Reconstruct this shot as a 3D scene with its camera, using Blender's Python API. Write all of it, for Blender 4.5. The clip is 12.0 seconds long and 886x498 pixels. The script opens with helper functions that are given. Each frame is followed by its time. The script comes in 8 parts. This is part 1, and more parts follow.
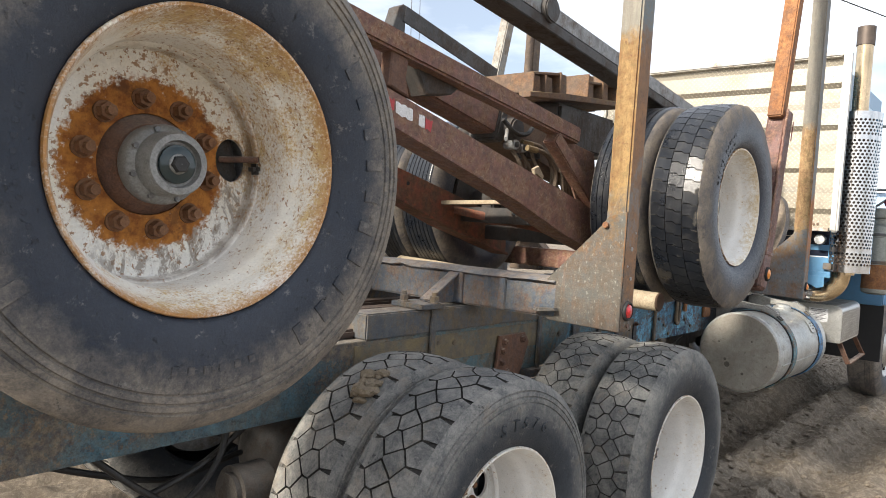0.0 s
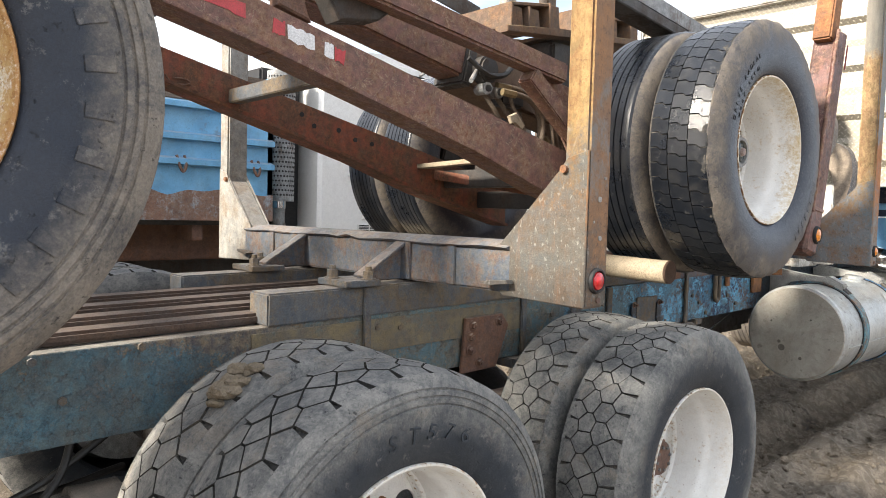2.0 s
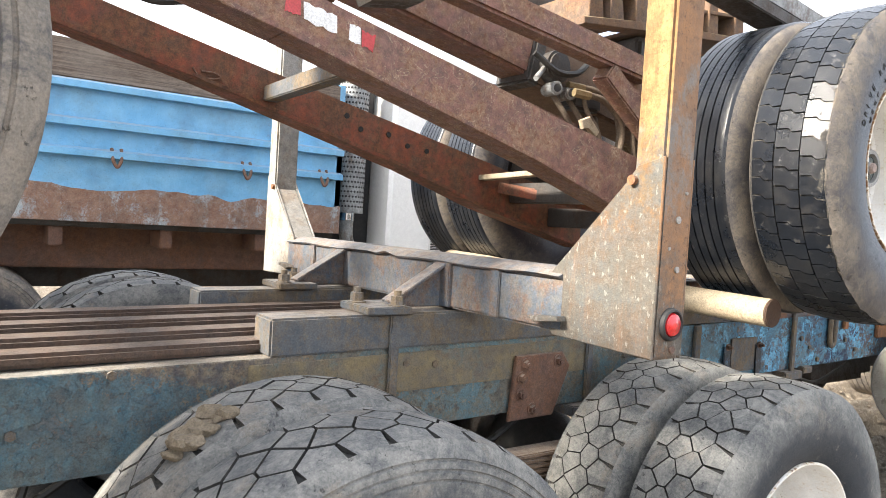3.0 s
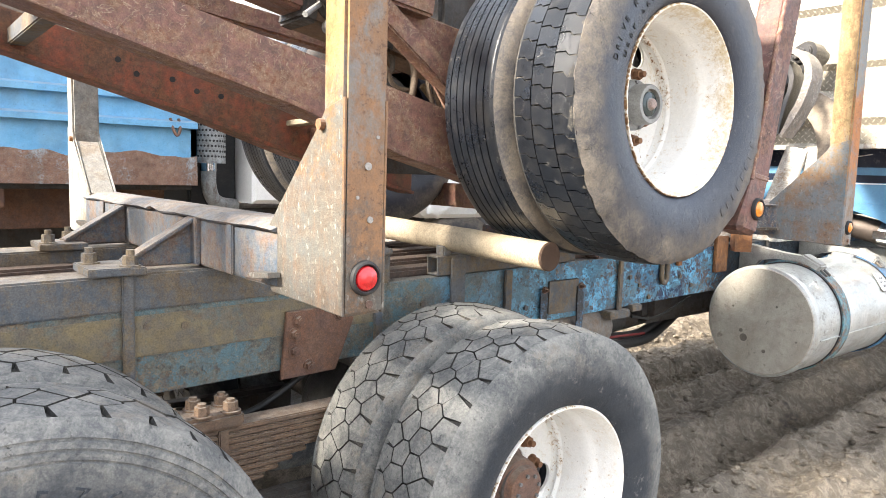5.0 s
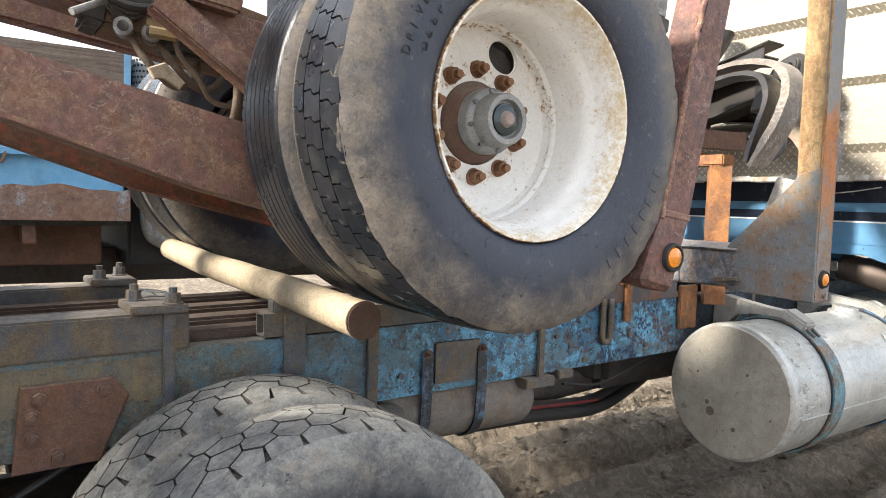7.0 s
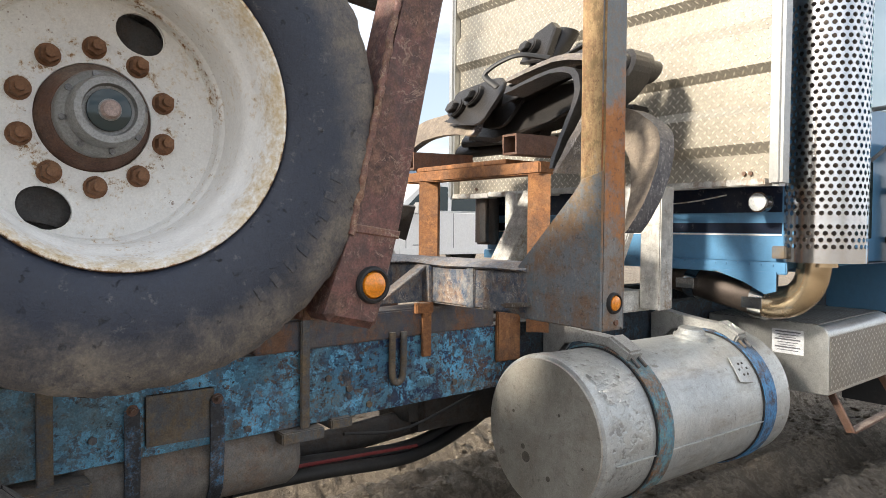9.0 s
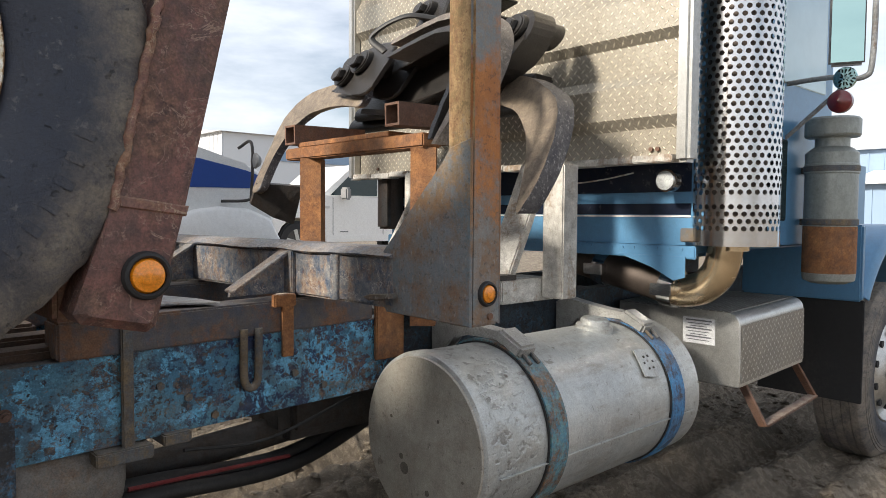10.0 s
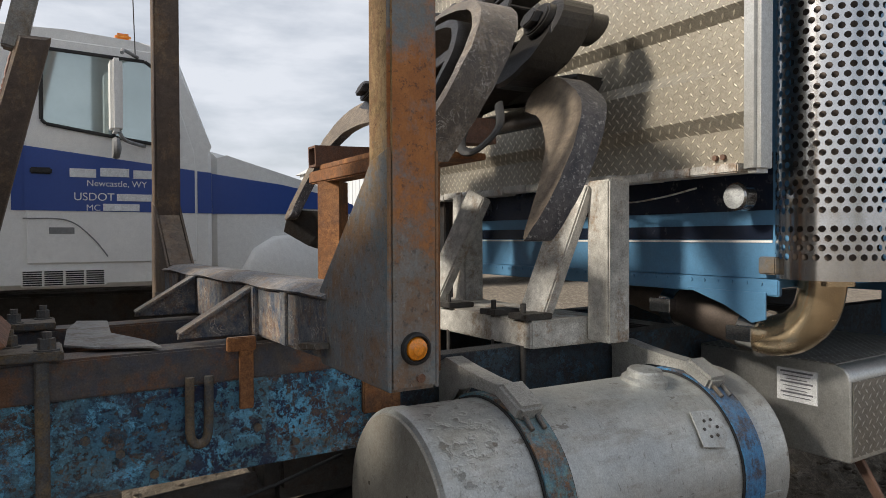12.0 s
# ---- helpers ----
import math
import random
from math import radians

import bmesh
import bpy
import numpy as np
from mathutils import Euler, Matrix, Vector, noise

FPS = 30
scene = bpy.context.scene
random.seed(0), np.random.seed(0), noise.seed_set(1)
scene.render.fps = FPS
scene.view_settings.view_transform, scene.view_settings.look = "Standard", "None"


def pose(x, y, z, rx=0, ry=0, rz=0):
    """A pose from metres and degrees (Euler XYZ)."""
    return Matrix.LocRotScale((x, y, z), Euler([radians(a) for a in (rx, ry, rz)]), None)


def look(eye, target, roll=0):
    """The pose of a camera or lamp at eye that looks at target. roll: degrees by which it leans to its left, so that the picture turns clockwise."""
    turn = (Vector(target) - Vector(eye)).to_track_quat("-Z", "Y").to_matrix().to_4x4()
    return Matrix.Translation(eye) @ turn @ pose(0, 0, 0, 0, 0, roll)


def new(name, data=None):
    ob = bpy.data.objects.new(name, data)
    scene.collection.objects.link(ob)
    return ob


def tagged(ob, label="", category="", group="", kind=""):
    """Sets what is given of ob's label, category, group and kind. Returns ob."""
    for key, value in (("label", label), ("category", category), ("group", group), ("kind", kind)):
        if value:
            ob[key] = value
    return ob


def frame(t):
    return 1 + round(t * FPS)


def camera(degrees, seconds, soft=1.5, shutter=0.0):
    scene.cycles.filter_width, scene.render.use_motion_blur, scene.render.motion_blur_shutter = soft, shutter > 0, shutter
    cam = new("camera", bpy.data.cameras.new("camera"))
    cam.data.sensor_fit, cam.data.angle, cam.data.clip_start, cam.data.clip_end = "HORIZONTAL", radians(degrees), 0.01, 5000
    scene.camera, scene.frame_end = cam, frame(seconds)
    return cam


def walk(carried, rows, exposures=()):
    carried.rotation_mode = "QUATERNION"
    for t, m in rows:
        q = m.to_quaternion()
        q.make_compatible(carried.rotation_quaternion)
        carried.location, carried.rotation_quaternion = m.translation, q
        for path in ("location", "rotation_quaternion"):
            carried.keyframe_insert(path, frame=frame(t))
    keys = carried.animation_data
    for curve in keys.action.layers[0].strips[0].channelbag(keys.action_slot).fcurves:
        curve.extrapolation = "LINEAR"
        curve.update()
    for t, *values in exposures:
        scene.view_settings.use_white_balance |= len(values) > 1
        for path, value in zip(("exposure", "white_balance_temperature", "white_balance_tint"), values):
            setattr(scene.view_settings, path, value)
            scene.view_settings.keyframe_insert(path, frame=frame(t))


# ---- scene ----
cam = camera(64.5, 12.0, 0.4)
PATH = [
    (0, (-2.529, -2.402, 1.537), (-1.027, -1.083, 1.472), 3.9),
    (0.5, (-2.32, -2.341, 1.546), (-0.766, -1.082, 1.541), 1.7),
    (1, (-2.177, -2.342, 1.512), (-0.683, -1.015, 1.428), 1.6),
    (1.5, (-1.941, -2.4, 1.487), (-0.638, -0.884, 1.415), 2.2),
    (2, (-1.743, -2.379, 1.447), (-0.394, -0.906, 1.342), 1.6),
    (2.5, (-1.544, -2.191, 1.447), (-0.265, -0.654, 1.456), 4.6),
    (2.7, (-1.468, -2.161, 1.448), (-0.26, -0.566, 1.446), 4.8),
    (4.3, (-1.001, -2.435, 1.484), (0.05, -0.752, 1.234), 2.6),
    (4.5, (-0.962, -2.461, 1.479), (0.136, -0.807, 1.239), 0.4),
    (5, (-0.827, -2.43, 1.491), (0.433, -0.892, 1.272), 1.8),
    (5.5, (-0.615, -2.319, 1.474), (0.709, -0.824, 1.371), 3.8),
    (6, (-0.4, -2.267, 1.509), (0.909, -0.757, 1.428), 1.3),
    (6.5, (-0.129, -2.343, 1.5), (1.052, -0.731, 1.416), 3.1),
    (7, (0.066, -2.401, 1.516), (1.204, -0.76, 1.39), 1.9),
    (7.5, (0.33, -2.329, 1.493), (1.622, -0.805, 1.398), 4.5),
    (7.7, (0.456, -2.298, 1.505), (1.842, -0.857, 1.465), 2.8),
    (9.3, (0.968, -2.487, 1.517), (2.175, -0.894, 1.439), 0.4),
    (9.5, (1.037, -2.477, 1.514), (2.27, -0.905, 1.41), 0.7),
    (10, (1.283, -2.367, 1.495), (2.635, -0.896, 1.399), 0.4),
    (10.5, (1.45, -2.297, 1.514), (2.849, -0.87, 1.452), -0.4),
    (11, (1.61, -2.324, 1.503), (2.878, -0.777, 1.483), 2.0),
    (11.5, (1.8, -2.399, 1.513), (2.849, -0.696, 1.498), 1.4),
    (12, (1.914, -2.348, 1.514), (2.922, -0.621, 1.481), -0.2),
]
EXPOSURES = ((0, 1.4), (0.5, 1.02), (1, 1.0), (2, 1.78), (2.7, 2.23), (4.3, 2.80), (4.5, 2.80), (5.5, 2.44), (6.5, 2.18), (7, 2.08), (7.7, 1.9), (9.3, 1.4), (10, 1.07), (10.5, 0.77), (11, 0.54), (11.5, 0.46), (12, 0.46))
walk(cam, [(t, look(eye, target, roll)) for t, eye, target, roll in PATH], EXPOSURES)

# ---- world and sun ----
world = bpy.data.worlds.new("sky")
scene.world = world
world.use_nodes = True
wn, wl = world.node_tree.nodes, world.node_tree.links
wn.clear()
SUN_DIR = Vector((-0.86, 0.10, 0.52)).normalized()
sky = wn.new("ShaderNodeTexSky")
sky.sky_type = "NISHITA"
sky.sun_disc = False
sky.sun_elevation = math.asin(SUN_DIR.z)
sky.sun_rotation = math.atan2(SUN_DIR.x, SUN_DIR.y)
sky.dust_density = 2.0
w_co = wn.new("ShaderNodeTexCoord")
w_map = wn.new("ShaderNodeMapping")
w_map.inputs["Scale"].default_value = (1.0, 1.0, 3.6)
w_noise = wn.new("ShaderNodeTexNoise")
w_noise.inputs["Scale"].default_value = 2.3
w_noise.inputs["Detail"].default_value = 7.0
w_noise.inputs["Roughness"].default_value = 0.55
w_ramp = wn.new("ShaderNodeValToRGB")
w_ramp.color_ramp.elements[0].position = 0.36
w_ramp.color_ramp.elements[0].color = (0.25, 0.25, 0.25, 1)
w_ramp.color_ramp.elements[1].position = 0.60
w_ramp.color_ramp.elements[1].color = (0.96, 0.96, 0.96, 1)
w_sky = wn.new("ShaderNodeMix")
w_sky.data_type = "RGBA"
w_cloud = wn.new("ShaderNodeRGB")
w_cloud.outputs[0].default_value = (9.0, 9.4, 10.2, 1)
w_bg = wn.new("ShaderNodeBackground")
w_bg.inputs["Strength"].default_value = 0.064
w_out = wn.new("ShaderNodeOutputWorld")
wl.new(w_co.outputs["Generated"], w_map.inputs["Vector"])
wl.new(w_map.outputs["Vector"], w_noise.inputs["Vector"])
wl.new(w_noise.outputs["Fac"], w_ramp.inputs["Fac"])
wl.new(w_ramp.outputs["Color"], w_sky.inputs[0])
wl.new(sky.outputs["Color"], w_sky.inputs[6])
wl.new(w_cloud.outputs[0], w_sky.inputs[7])
wl.new(w_sky.outputs[2], w_bg.inputs["Color"])
wl.new(w_bg.outputs["Background"], w_out.inputs["Surface"])
sun_data = bpy.data.lights.new("sun", "SUN")
sun_data.energy, sun_data.angle, sun_data.color = 3.25, radians(8.0), (1.0, 0.92, 0.80)
sun = new("sun", sun_data)
sun.matrix_world = look(SUN_DIR * 50, (0, 0, 0))

# ---- materials ----
class Nodes:
    """Short hand for the nodes of one material."""

    def __init__(self, name):
        self.mat = bpy.data.materials.new(name)
        self.mat.use_nodes = True
        self.n, self.l = self.mat.node_tree.nodes, self.mat.node_tree.links
        self.n.clear()
        self.out = self.n.new("ShaderNodeOutputMaterial")
        self.bsdf = self.n.new("ShaderNodeBsdfPrincipled")
        self.l.new(self.bsdf.outputs["BSDF"], self.out.inputs["Surface"])
        self.co = self.n.new("ShaderNodeTexCoord").outputs["Object"]
        info = self.n.new("ShaderNodeObjectInfo")
        shift = self.n.new("ShaderNodeVectorMath")
        shift.operation = "MULTIPLY_ADD"
        self.l.new(info.outputs["Random"], shift.inputs[0])
        shift.inputs[1].default_value = (7.3, 3.1, 5.7)
        self.l.new(self.co, shift.inputs[2])
        self.rand = info.outputs["Random"]
        self.moved = shift.outputs[0]

    def noise(self, scale, detail=6.0, rough=0.6, stretch=None, fixed=False, distort=0.0):
        t = self.n.new("ShaderNodeTexNoise")
        t.inputs["Scale"].default_value = scale
        t.inputs["Detail"].default_value = detail
        t.inputs["Roughness"].default_value = rough
        t.inputs["Distortion"].default_value = distort
        src = self.co if fixed else self.moved
        if stretch:
            m = self.n.new("ShaderNodeMapping")
            m.inputs["Scale"].default_value = stretch
            self.l.new(src, m.inputs["Vector"])
            src = m.outputs["Vector"]
        self.l.new(src, t.inputs["Vector"])
        return t.outputs["Fac"]

    def voronoi(self, scale, stretch=None):
        t = self.n.new("ShaderNodeTexVoronoi")
        t.inputs["Scale"].default_value = scale
        src = self.moved
        if stretch:
            m = self.n.new("ShaderNodeMapping")
            m.inputs["Scale"].default_value = stretch
            self.l.new(src, m.inputs["Vector"])
            src = m.outputs["Vector"]
        self.l.new(src, t.inputs["Vector"])
        return t.outputs["Distance"]

    def step(self, value, low, high):
        r = self.n.new("ShaderNodeMapRange")
        r.inputs["From Min"].default_value, r.inputs["From Max"].default_value = low, high
        r.clamp = True
        self.link(value, r.inputs["Value"])
        return r.outputs["Result"]

    def link(self, value, socket):
        if isinstance(value, (int, float)):
            socket.default_value = value
        elif isinstance(value, tuple):
            socket.default_value = (*value, 1) if len(value) == 3 else value
        else:
            self.l.new(value, socket)

    def mix(self, fac, a, b):
        m = self.n.new("ShaderNodeMix")
        m.data_type = "RGBA"
        self.link(fac, m.inputs[0])
        self.link(a, m.inputs[6])
        self.link(b, m.inputs[7])
        return m.outputs[2]

    def math(self, op, a, b=0.0):
        m = self.n.new("ShaderNodeMath")
        m.operation = op
        self.link(a, m.inputs[0])
        self.link(b, m.inputs[1])
        return m.outputs[0]

    def axis(self, which):
        s = self.n.new("ShaderNodeSeparateXYZ")
        self.l.new(self.co, s.inputs[0])
        return s.outputs[which]

    def up(self):
        g = self.n.new("ShaderNodeNewGeometry")
        s = self.n.new("ShaderNodeSeparateXYZ")
        self.l.new(g.outputs["Normal"], s.inputs[0])
        return s.outputs["Z"]

    def bump(self, height, strength=0.3, depth=0.004):
        b = self.n.new("ShaderNodeBump")
        b.inputs["Strength"].default_value = strength
        b.inputs["Distance"].default_value = depth
        self.l.new(height, b.inputs["Height"])
        self.l.new(b.outputs["Normal"], self.bsdf.inputs["Normal"])

    def done(self, color, rough=0.6, metal=0.0, grit=0.24):
        if grit:
            grit *= 1.3
            speck = self.math("ADD", self.math("MULTIPLY", self.noise(210, 3, 0.7), 0.6), self.math("MULTIPLY", self.noise(34, 6, 0.75), 0.4))
            tone = self.n.new("ShaderNodeMapRange")
            tone.inputs["From Min"].default_value, tone.inputs["From Max"].default_value = 0.36, 0.64
            tone.inputs["To Min"].default_value, tone.inputs["To Max"].default_value = 1.0 - grit, 1.0 + grit
            self.link(speck, tone.inputs["Value"])
            mult = self.n.new("ShaderNodeMix")
            mult.data_type, mult.blend_type = "RGBA", "MULTIPLY"
            mult.inputs[0].default_value = 1.0
            self.link(color, mult.inputs[6])
            self.l.new(tone.outputs["Result"], mult.inputs[7])
            color = mult.outputs[2]
        self.link(color, self.bsdf.inputs["Base Color"])
        self.link(rough, self.bsdf.inputs["Roughness"])
        self.link(metal, self.bsdf.inputs["Metallic"])
        return self.mat


def worn_paint(name, paint, paint_b, rust, rust_b, amount, size=3.0, rough=0.55, dust=(0.30, 0.26, 0.22), dusty=0.35, streak=True, grit=0.27, scratch=None):
    """Chipped paint over rust: paint in two tones, rust patches, pits, runs and dust on what faces up."""
    k = Nodes(name)
    big = k.noise(size, 5, 0.55)
    fine = k.noise(size * 9, 8, 0.7)
    runs = k.noise(size * 2.2, 5, 0.6, stretch=(1.4, 1.4, 0.25)) if streak else k.noise(size * 2, 5)
    field = k.math("ADD", k.math("MULTIPLY", big, 0.45), k.math("ADD", k.math("MULTIPLY", fine, 0.30), k.math("MULTIPLY", runs, 0.25)))
    edge = 0.5 + (0.5 - amount) * 0.36
    mask = k.step(field, edge - 0.042, edge + 0.048)
    mask = k.math("MAXIMUM", k.math("MULTIPLY", mask, 0.85), k.step(k.math("ADD", k.math("MULTIPLY", field, 0.5), k.math("MULTIPLY", k.noise(size * 22, 8, 0.75), 0.5)), edge + 0.035, edge + 0.055))
    base = k.mix(k.step(k.noise(size * 3.5, 6), 0.38, 0.62), paint, paint_b)
    iron = k.mix(k.step(k.noise(size * 5, 8, 0.7), 0.35, 0.65), rust, rust_b)
    col = k.mix(mask, base, iron)
    grime = k.step(k.noise(size * 1.3, 8, 0.65), 0.46, 0.72)
    col = k.mix(k.math("MULTIPLY", grime, 0.45), col, (0.07, 0.06, 0.052))
    pits = k.step(k.voronoi(size * 26), 0.0, 0.22)
    col = k.mix(k.math("MULTIPLY", k.math("SUBTRACT", 1.0, pits), 0.4), col, (0.06, 0.04, 0.03))
    lay = k.math("MULTIPLY", k.step(k.up(), 0.35, 0.95), k.math("MULTIPLY", k.step(k.noise(size * 4, 8), 0.25, 0.6), dusty + 0.35))
    lay = k.math("MAXIMUM", lay, k.math("MULTIPLY", k.step(k.noise(size * 2.0, 8, 0.7), 0.5, 0.8), dusty * 0.5))
    col = k.mix(lay, col, dust)
    if scratch:
        line = k.math("ABSOLUTE", k.math("SUBTRACT", k.noise(size * 1.6, 4, 0.6, distort=1.2), 0.5))
        line = k.math("MULTIPLY", k.math("SUBTRACT", 1.0, k.step(line, 0.004, 0.017)), k.step(k.noise(size * 1.1, 6, 0.7), 0.43, 0.56))
        col = k.mix(k.math("MULTIPLY", line, 0.75), col, scratch)
    k.bump(k.math("ADD", k.math("MULTIPLY", fine, 0.7), k.math("MULTIPLY", mask, 0.15)), 0.8, 0.004)
    return k.done(col, k.mix(mask, (rough, rough, rough), (0.88, 0.88, 0.88)), 0.0, grit)


def rubber(name, dark=(0.013, 0.017, 0.027), dust=(0.205, 0.185, 0.16), inner=0.35, outer=0.46, mud=0.35, sheen=0.5, base_dust=0.75, film=0.10, scuffed=0.40, relief=0.75):
    """Tyre rubber: blue-black near the rim, dusty, scuffed and smeared towards the tread."""
    k = Nodes(name)
    x, z = k.axis(0), k.axis(2)
    r = k.math("SQRT", k.math("ADD", k.math("MULTIPLY", x, x), k.math("MULTIPLY", z, z)))
    wob = k.math("MULTIPLY", k.math("SUBTRACT", k.noise(10, 10, 0.78), 0.5), 0.17)
    ring = k.step(k.math("ADD", r, wob), inner, outer)
    cloud = k.step(k.noise(9, 10, 0.78, distort=0.6), 0.42, 0.58)
    fine = k.noise(95, 10, 0.8)
    amount = k.math("MULTIPLY", ring, k.math("ADD", k.math("MULTIPLY", cloud, 0.55), k.math("ADD", base_dust * 0.22, k.math("MULTIPLY", k.step(fine, 0.38, 0.62), base_dust * 0.5))))
    amount = k.math("MAXIMUM", amount, k.math("MULTIPLY", k.step(k.noise(5, 8, 0.7), 0.40, 0.65), film))
    col = k.mix(amount, dark, dust)
    clay = k.math("MULTIPLY", k.math("MULTIPLY", k.step(k.noise(7, 10, 0.78), 0.54, 0.60), ring), mud)
    col = k.mix(clay, col, (0.235, 0.195, 0.15))
    scuff = k.math("MULTIPLY", k.step(k.noise(24, 9, 0.78), 0.585, 0.635), scuffed)
    col = k.mix(scuff, col, (0.24, 0.225, 0.205))
    nick = k.step(k.noise(42, 8, 0.8), 0.60, 0.64)
    col = k.mix(k.math("MULTIPLY", nick, 0.7), col, (0.016, 0.017, 0.02))
    k.bump(k.math("ADD", fine, k.math("ADD", k.math("MULTIPLY", k.noise(240, 3), 0.4), k.math("SUBTRACT", k.math("MULTIPLY", clay, 0.8), k.math("MULTIPLY", nick, 0.8)))), relief, 0.0025)
    return k.done(col, k.mix(amount, (sheen,) * 3, (0.93,) * 3), 0.0, 0.17)


def plain(name, color, rough=0.5, metal=0.0, vary=0.25, size=12.0, dirt=0.25, bump=0.1, dirt_color=(0.10, 0.085, 0.07)):
    """One coat or metal with blotches, fine dirt and a little relief."""
    k = Nodes(name)
    blot = k.noise(size * 0.35, 6, 0.6)
    fine = k.noise(size * 6, 8, 0.7)
    low = tuple(c * (1 - vary) for c in color)
    col = k.mix(k.step(blot, 0.32, 0.68), low, color)
    soil = k.math("MULTIPLY", k.step(k.math("ADD", k.math("MULTIPLY", blot, 0.5), k.math("MULTIPLY", fine, 0.5)), 0.5, 0.66), dirt)
    col = k.mix(soil, col, dirt_color)
    if bump:
        k.bump(k.math("ADD", fine, k.math("MULTIPLY", k.noise(260, 3), 0.5)), min(1.0, bump * 1.6), 0.003)
    r = k.mix(soil, (rough, rough, rough), (min(1, rough + 0.3),) * 3)
    return k.done(col, r, metal, min(0.3, bump * 2.2))


def white_wheel(name, rust):
    """White wheel enamel: a thin rusty line along the lip, ochre stains inside it, rust round the bolts and in the seam."""
    k = Nodes(name)
    x, y, z = k.axis(0), k.axis(1), k.axis(2)
    r = k.math("SQRT", k.math("ADD", k.math("MULTIPLY", x, x), k.math("MULTIPLY", z, z)))
    fine, big = k.noise(60, 9, 0.75), k.noise(8, 7, 0.65)
    f = k.math("ADD", k.math("MULTIPLY", fine, 0.68), k.math("MULTIPLY", big, 0.32))
    col = k.mix(k.step(k.noise(5, 6), 0.35, 0.7), (0.80, 0.79, 0.76), (0.74, 0.725, 0.68))
    outer = k.step(y, 0.075, 0.004)
    upper = k.step(k.math("ADD", z, k.math("MULTIPLY", x, 0.4)), -0.10, 0.25)
    stain = k.step(k.math("ADD", f, k.math("ADD", k.math("MULTIPLY", outer, 0.14), k.math("MULTIPLY", upper, 0.02))), 0.54, 0.70)
    col = k.mix(k.math("MULTIPLY", stain, 0.75 * rust), col, (0.52, 0.38, 0.17))
    seam = k.math("SUBTRACT", 1.0, k.step(k.math("ABSOLUTE", k.math("SUBTRACT", r, 0.2530)), 0.0010, 0.0060))
    seam = k.math("MULTIPLY", seam, k.math("ADD", 0.03, k.math("MULTIPLY", upper, 0.07)))
    halo = k.math("MULTIPLY", k.math("SUBTRACT", 1.0, k.step(k.math("ABSOLUTE", k.math("SUBTRACT", r, 0.140)), 0.008, 0.030)), 0.075)
    lip = k.math("MULTIPLY", k.step(r, 0.2980, 0.3050), 0.16)
    g = k.math("ADD", f, k.math("MULTIPLY", k.math("MAXIMUM", lip, k.math("MAXIMUM", seam, halo)), 0.45 + 0.55 * rust))
    mask = k.step(g, 0.610, 0.665)
    col = k.mix(k.math("MULTIPLY", k.step(g, 0.565, 0.65), 0.5), col, (0.50, 0.34, 0.15))
    col = k.mix(mask, col, k.mix(k.step(k.noise(40, 8), 0.4, 0.6), (0.14, 0.070, 0.032), (0.29, 0.155, 0.062)))
    low = k.math("MULTIPLY", k.step(k.math("MULTIPLY", z, -1.0), -0.02, 0.26), k.step(k.noise(16, 9, 0.75), 0.47, 0.64))
    col = k.mix(k.math("MULTIPLY", low, 0.10), col, (0.19, 0.15, 0.12))
    chip = k.math("MAXIMUM", k.step(k.noise(48, 6, 0.7), 0.66, 0.68), k.math("MULTIPLY", k.math("SUBTRACT", 1.0, k.step(k.voronoi(95), 0.16, 0.22)), k.step(k.noise(7, 6, 0.7), 0.56, 0.66)))
    col = k.mix(k.math("MULTIPLY", chip, 0.8), col, (0.16, 0.075, 0.03))
    k.bump(k.math("ADD", k.math("MULTIPLY", fine, 0.15), mask), 0.25, 0.002)
    return k.done(col, k.mix(mask, (0.42, 0.42, 0.42), (0.9, 0.9, 0.9)), 0.0, 0.07)


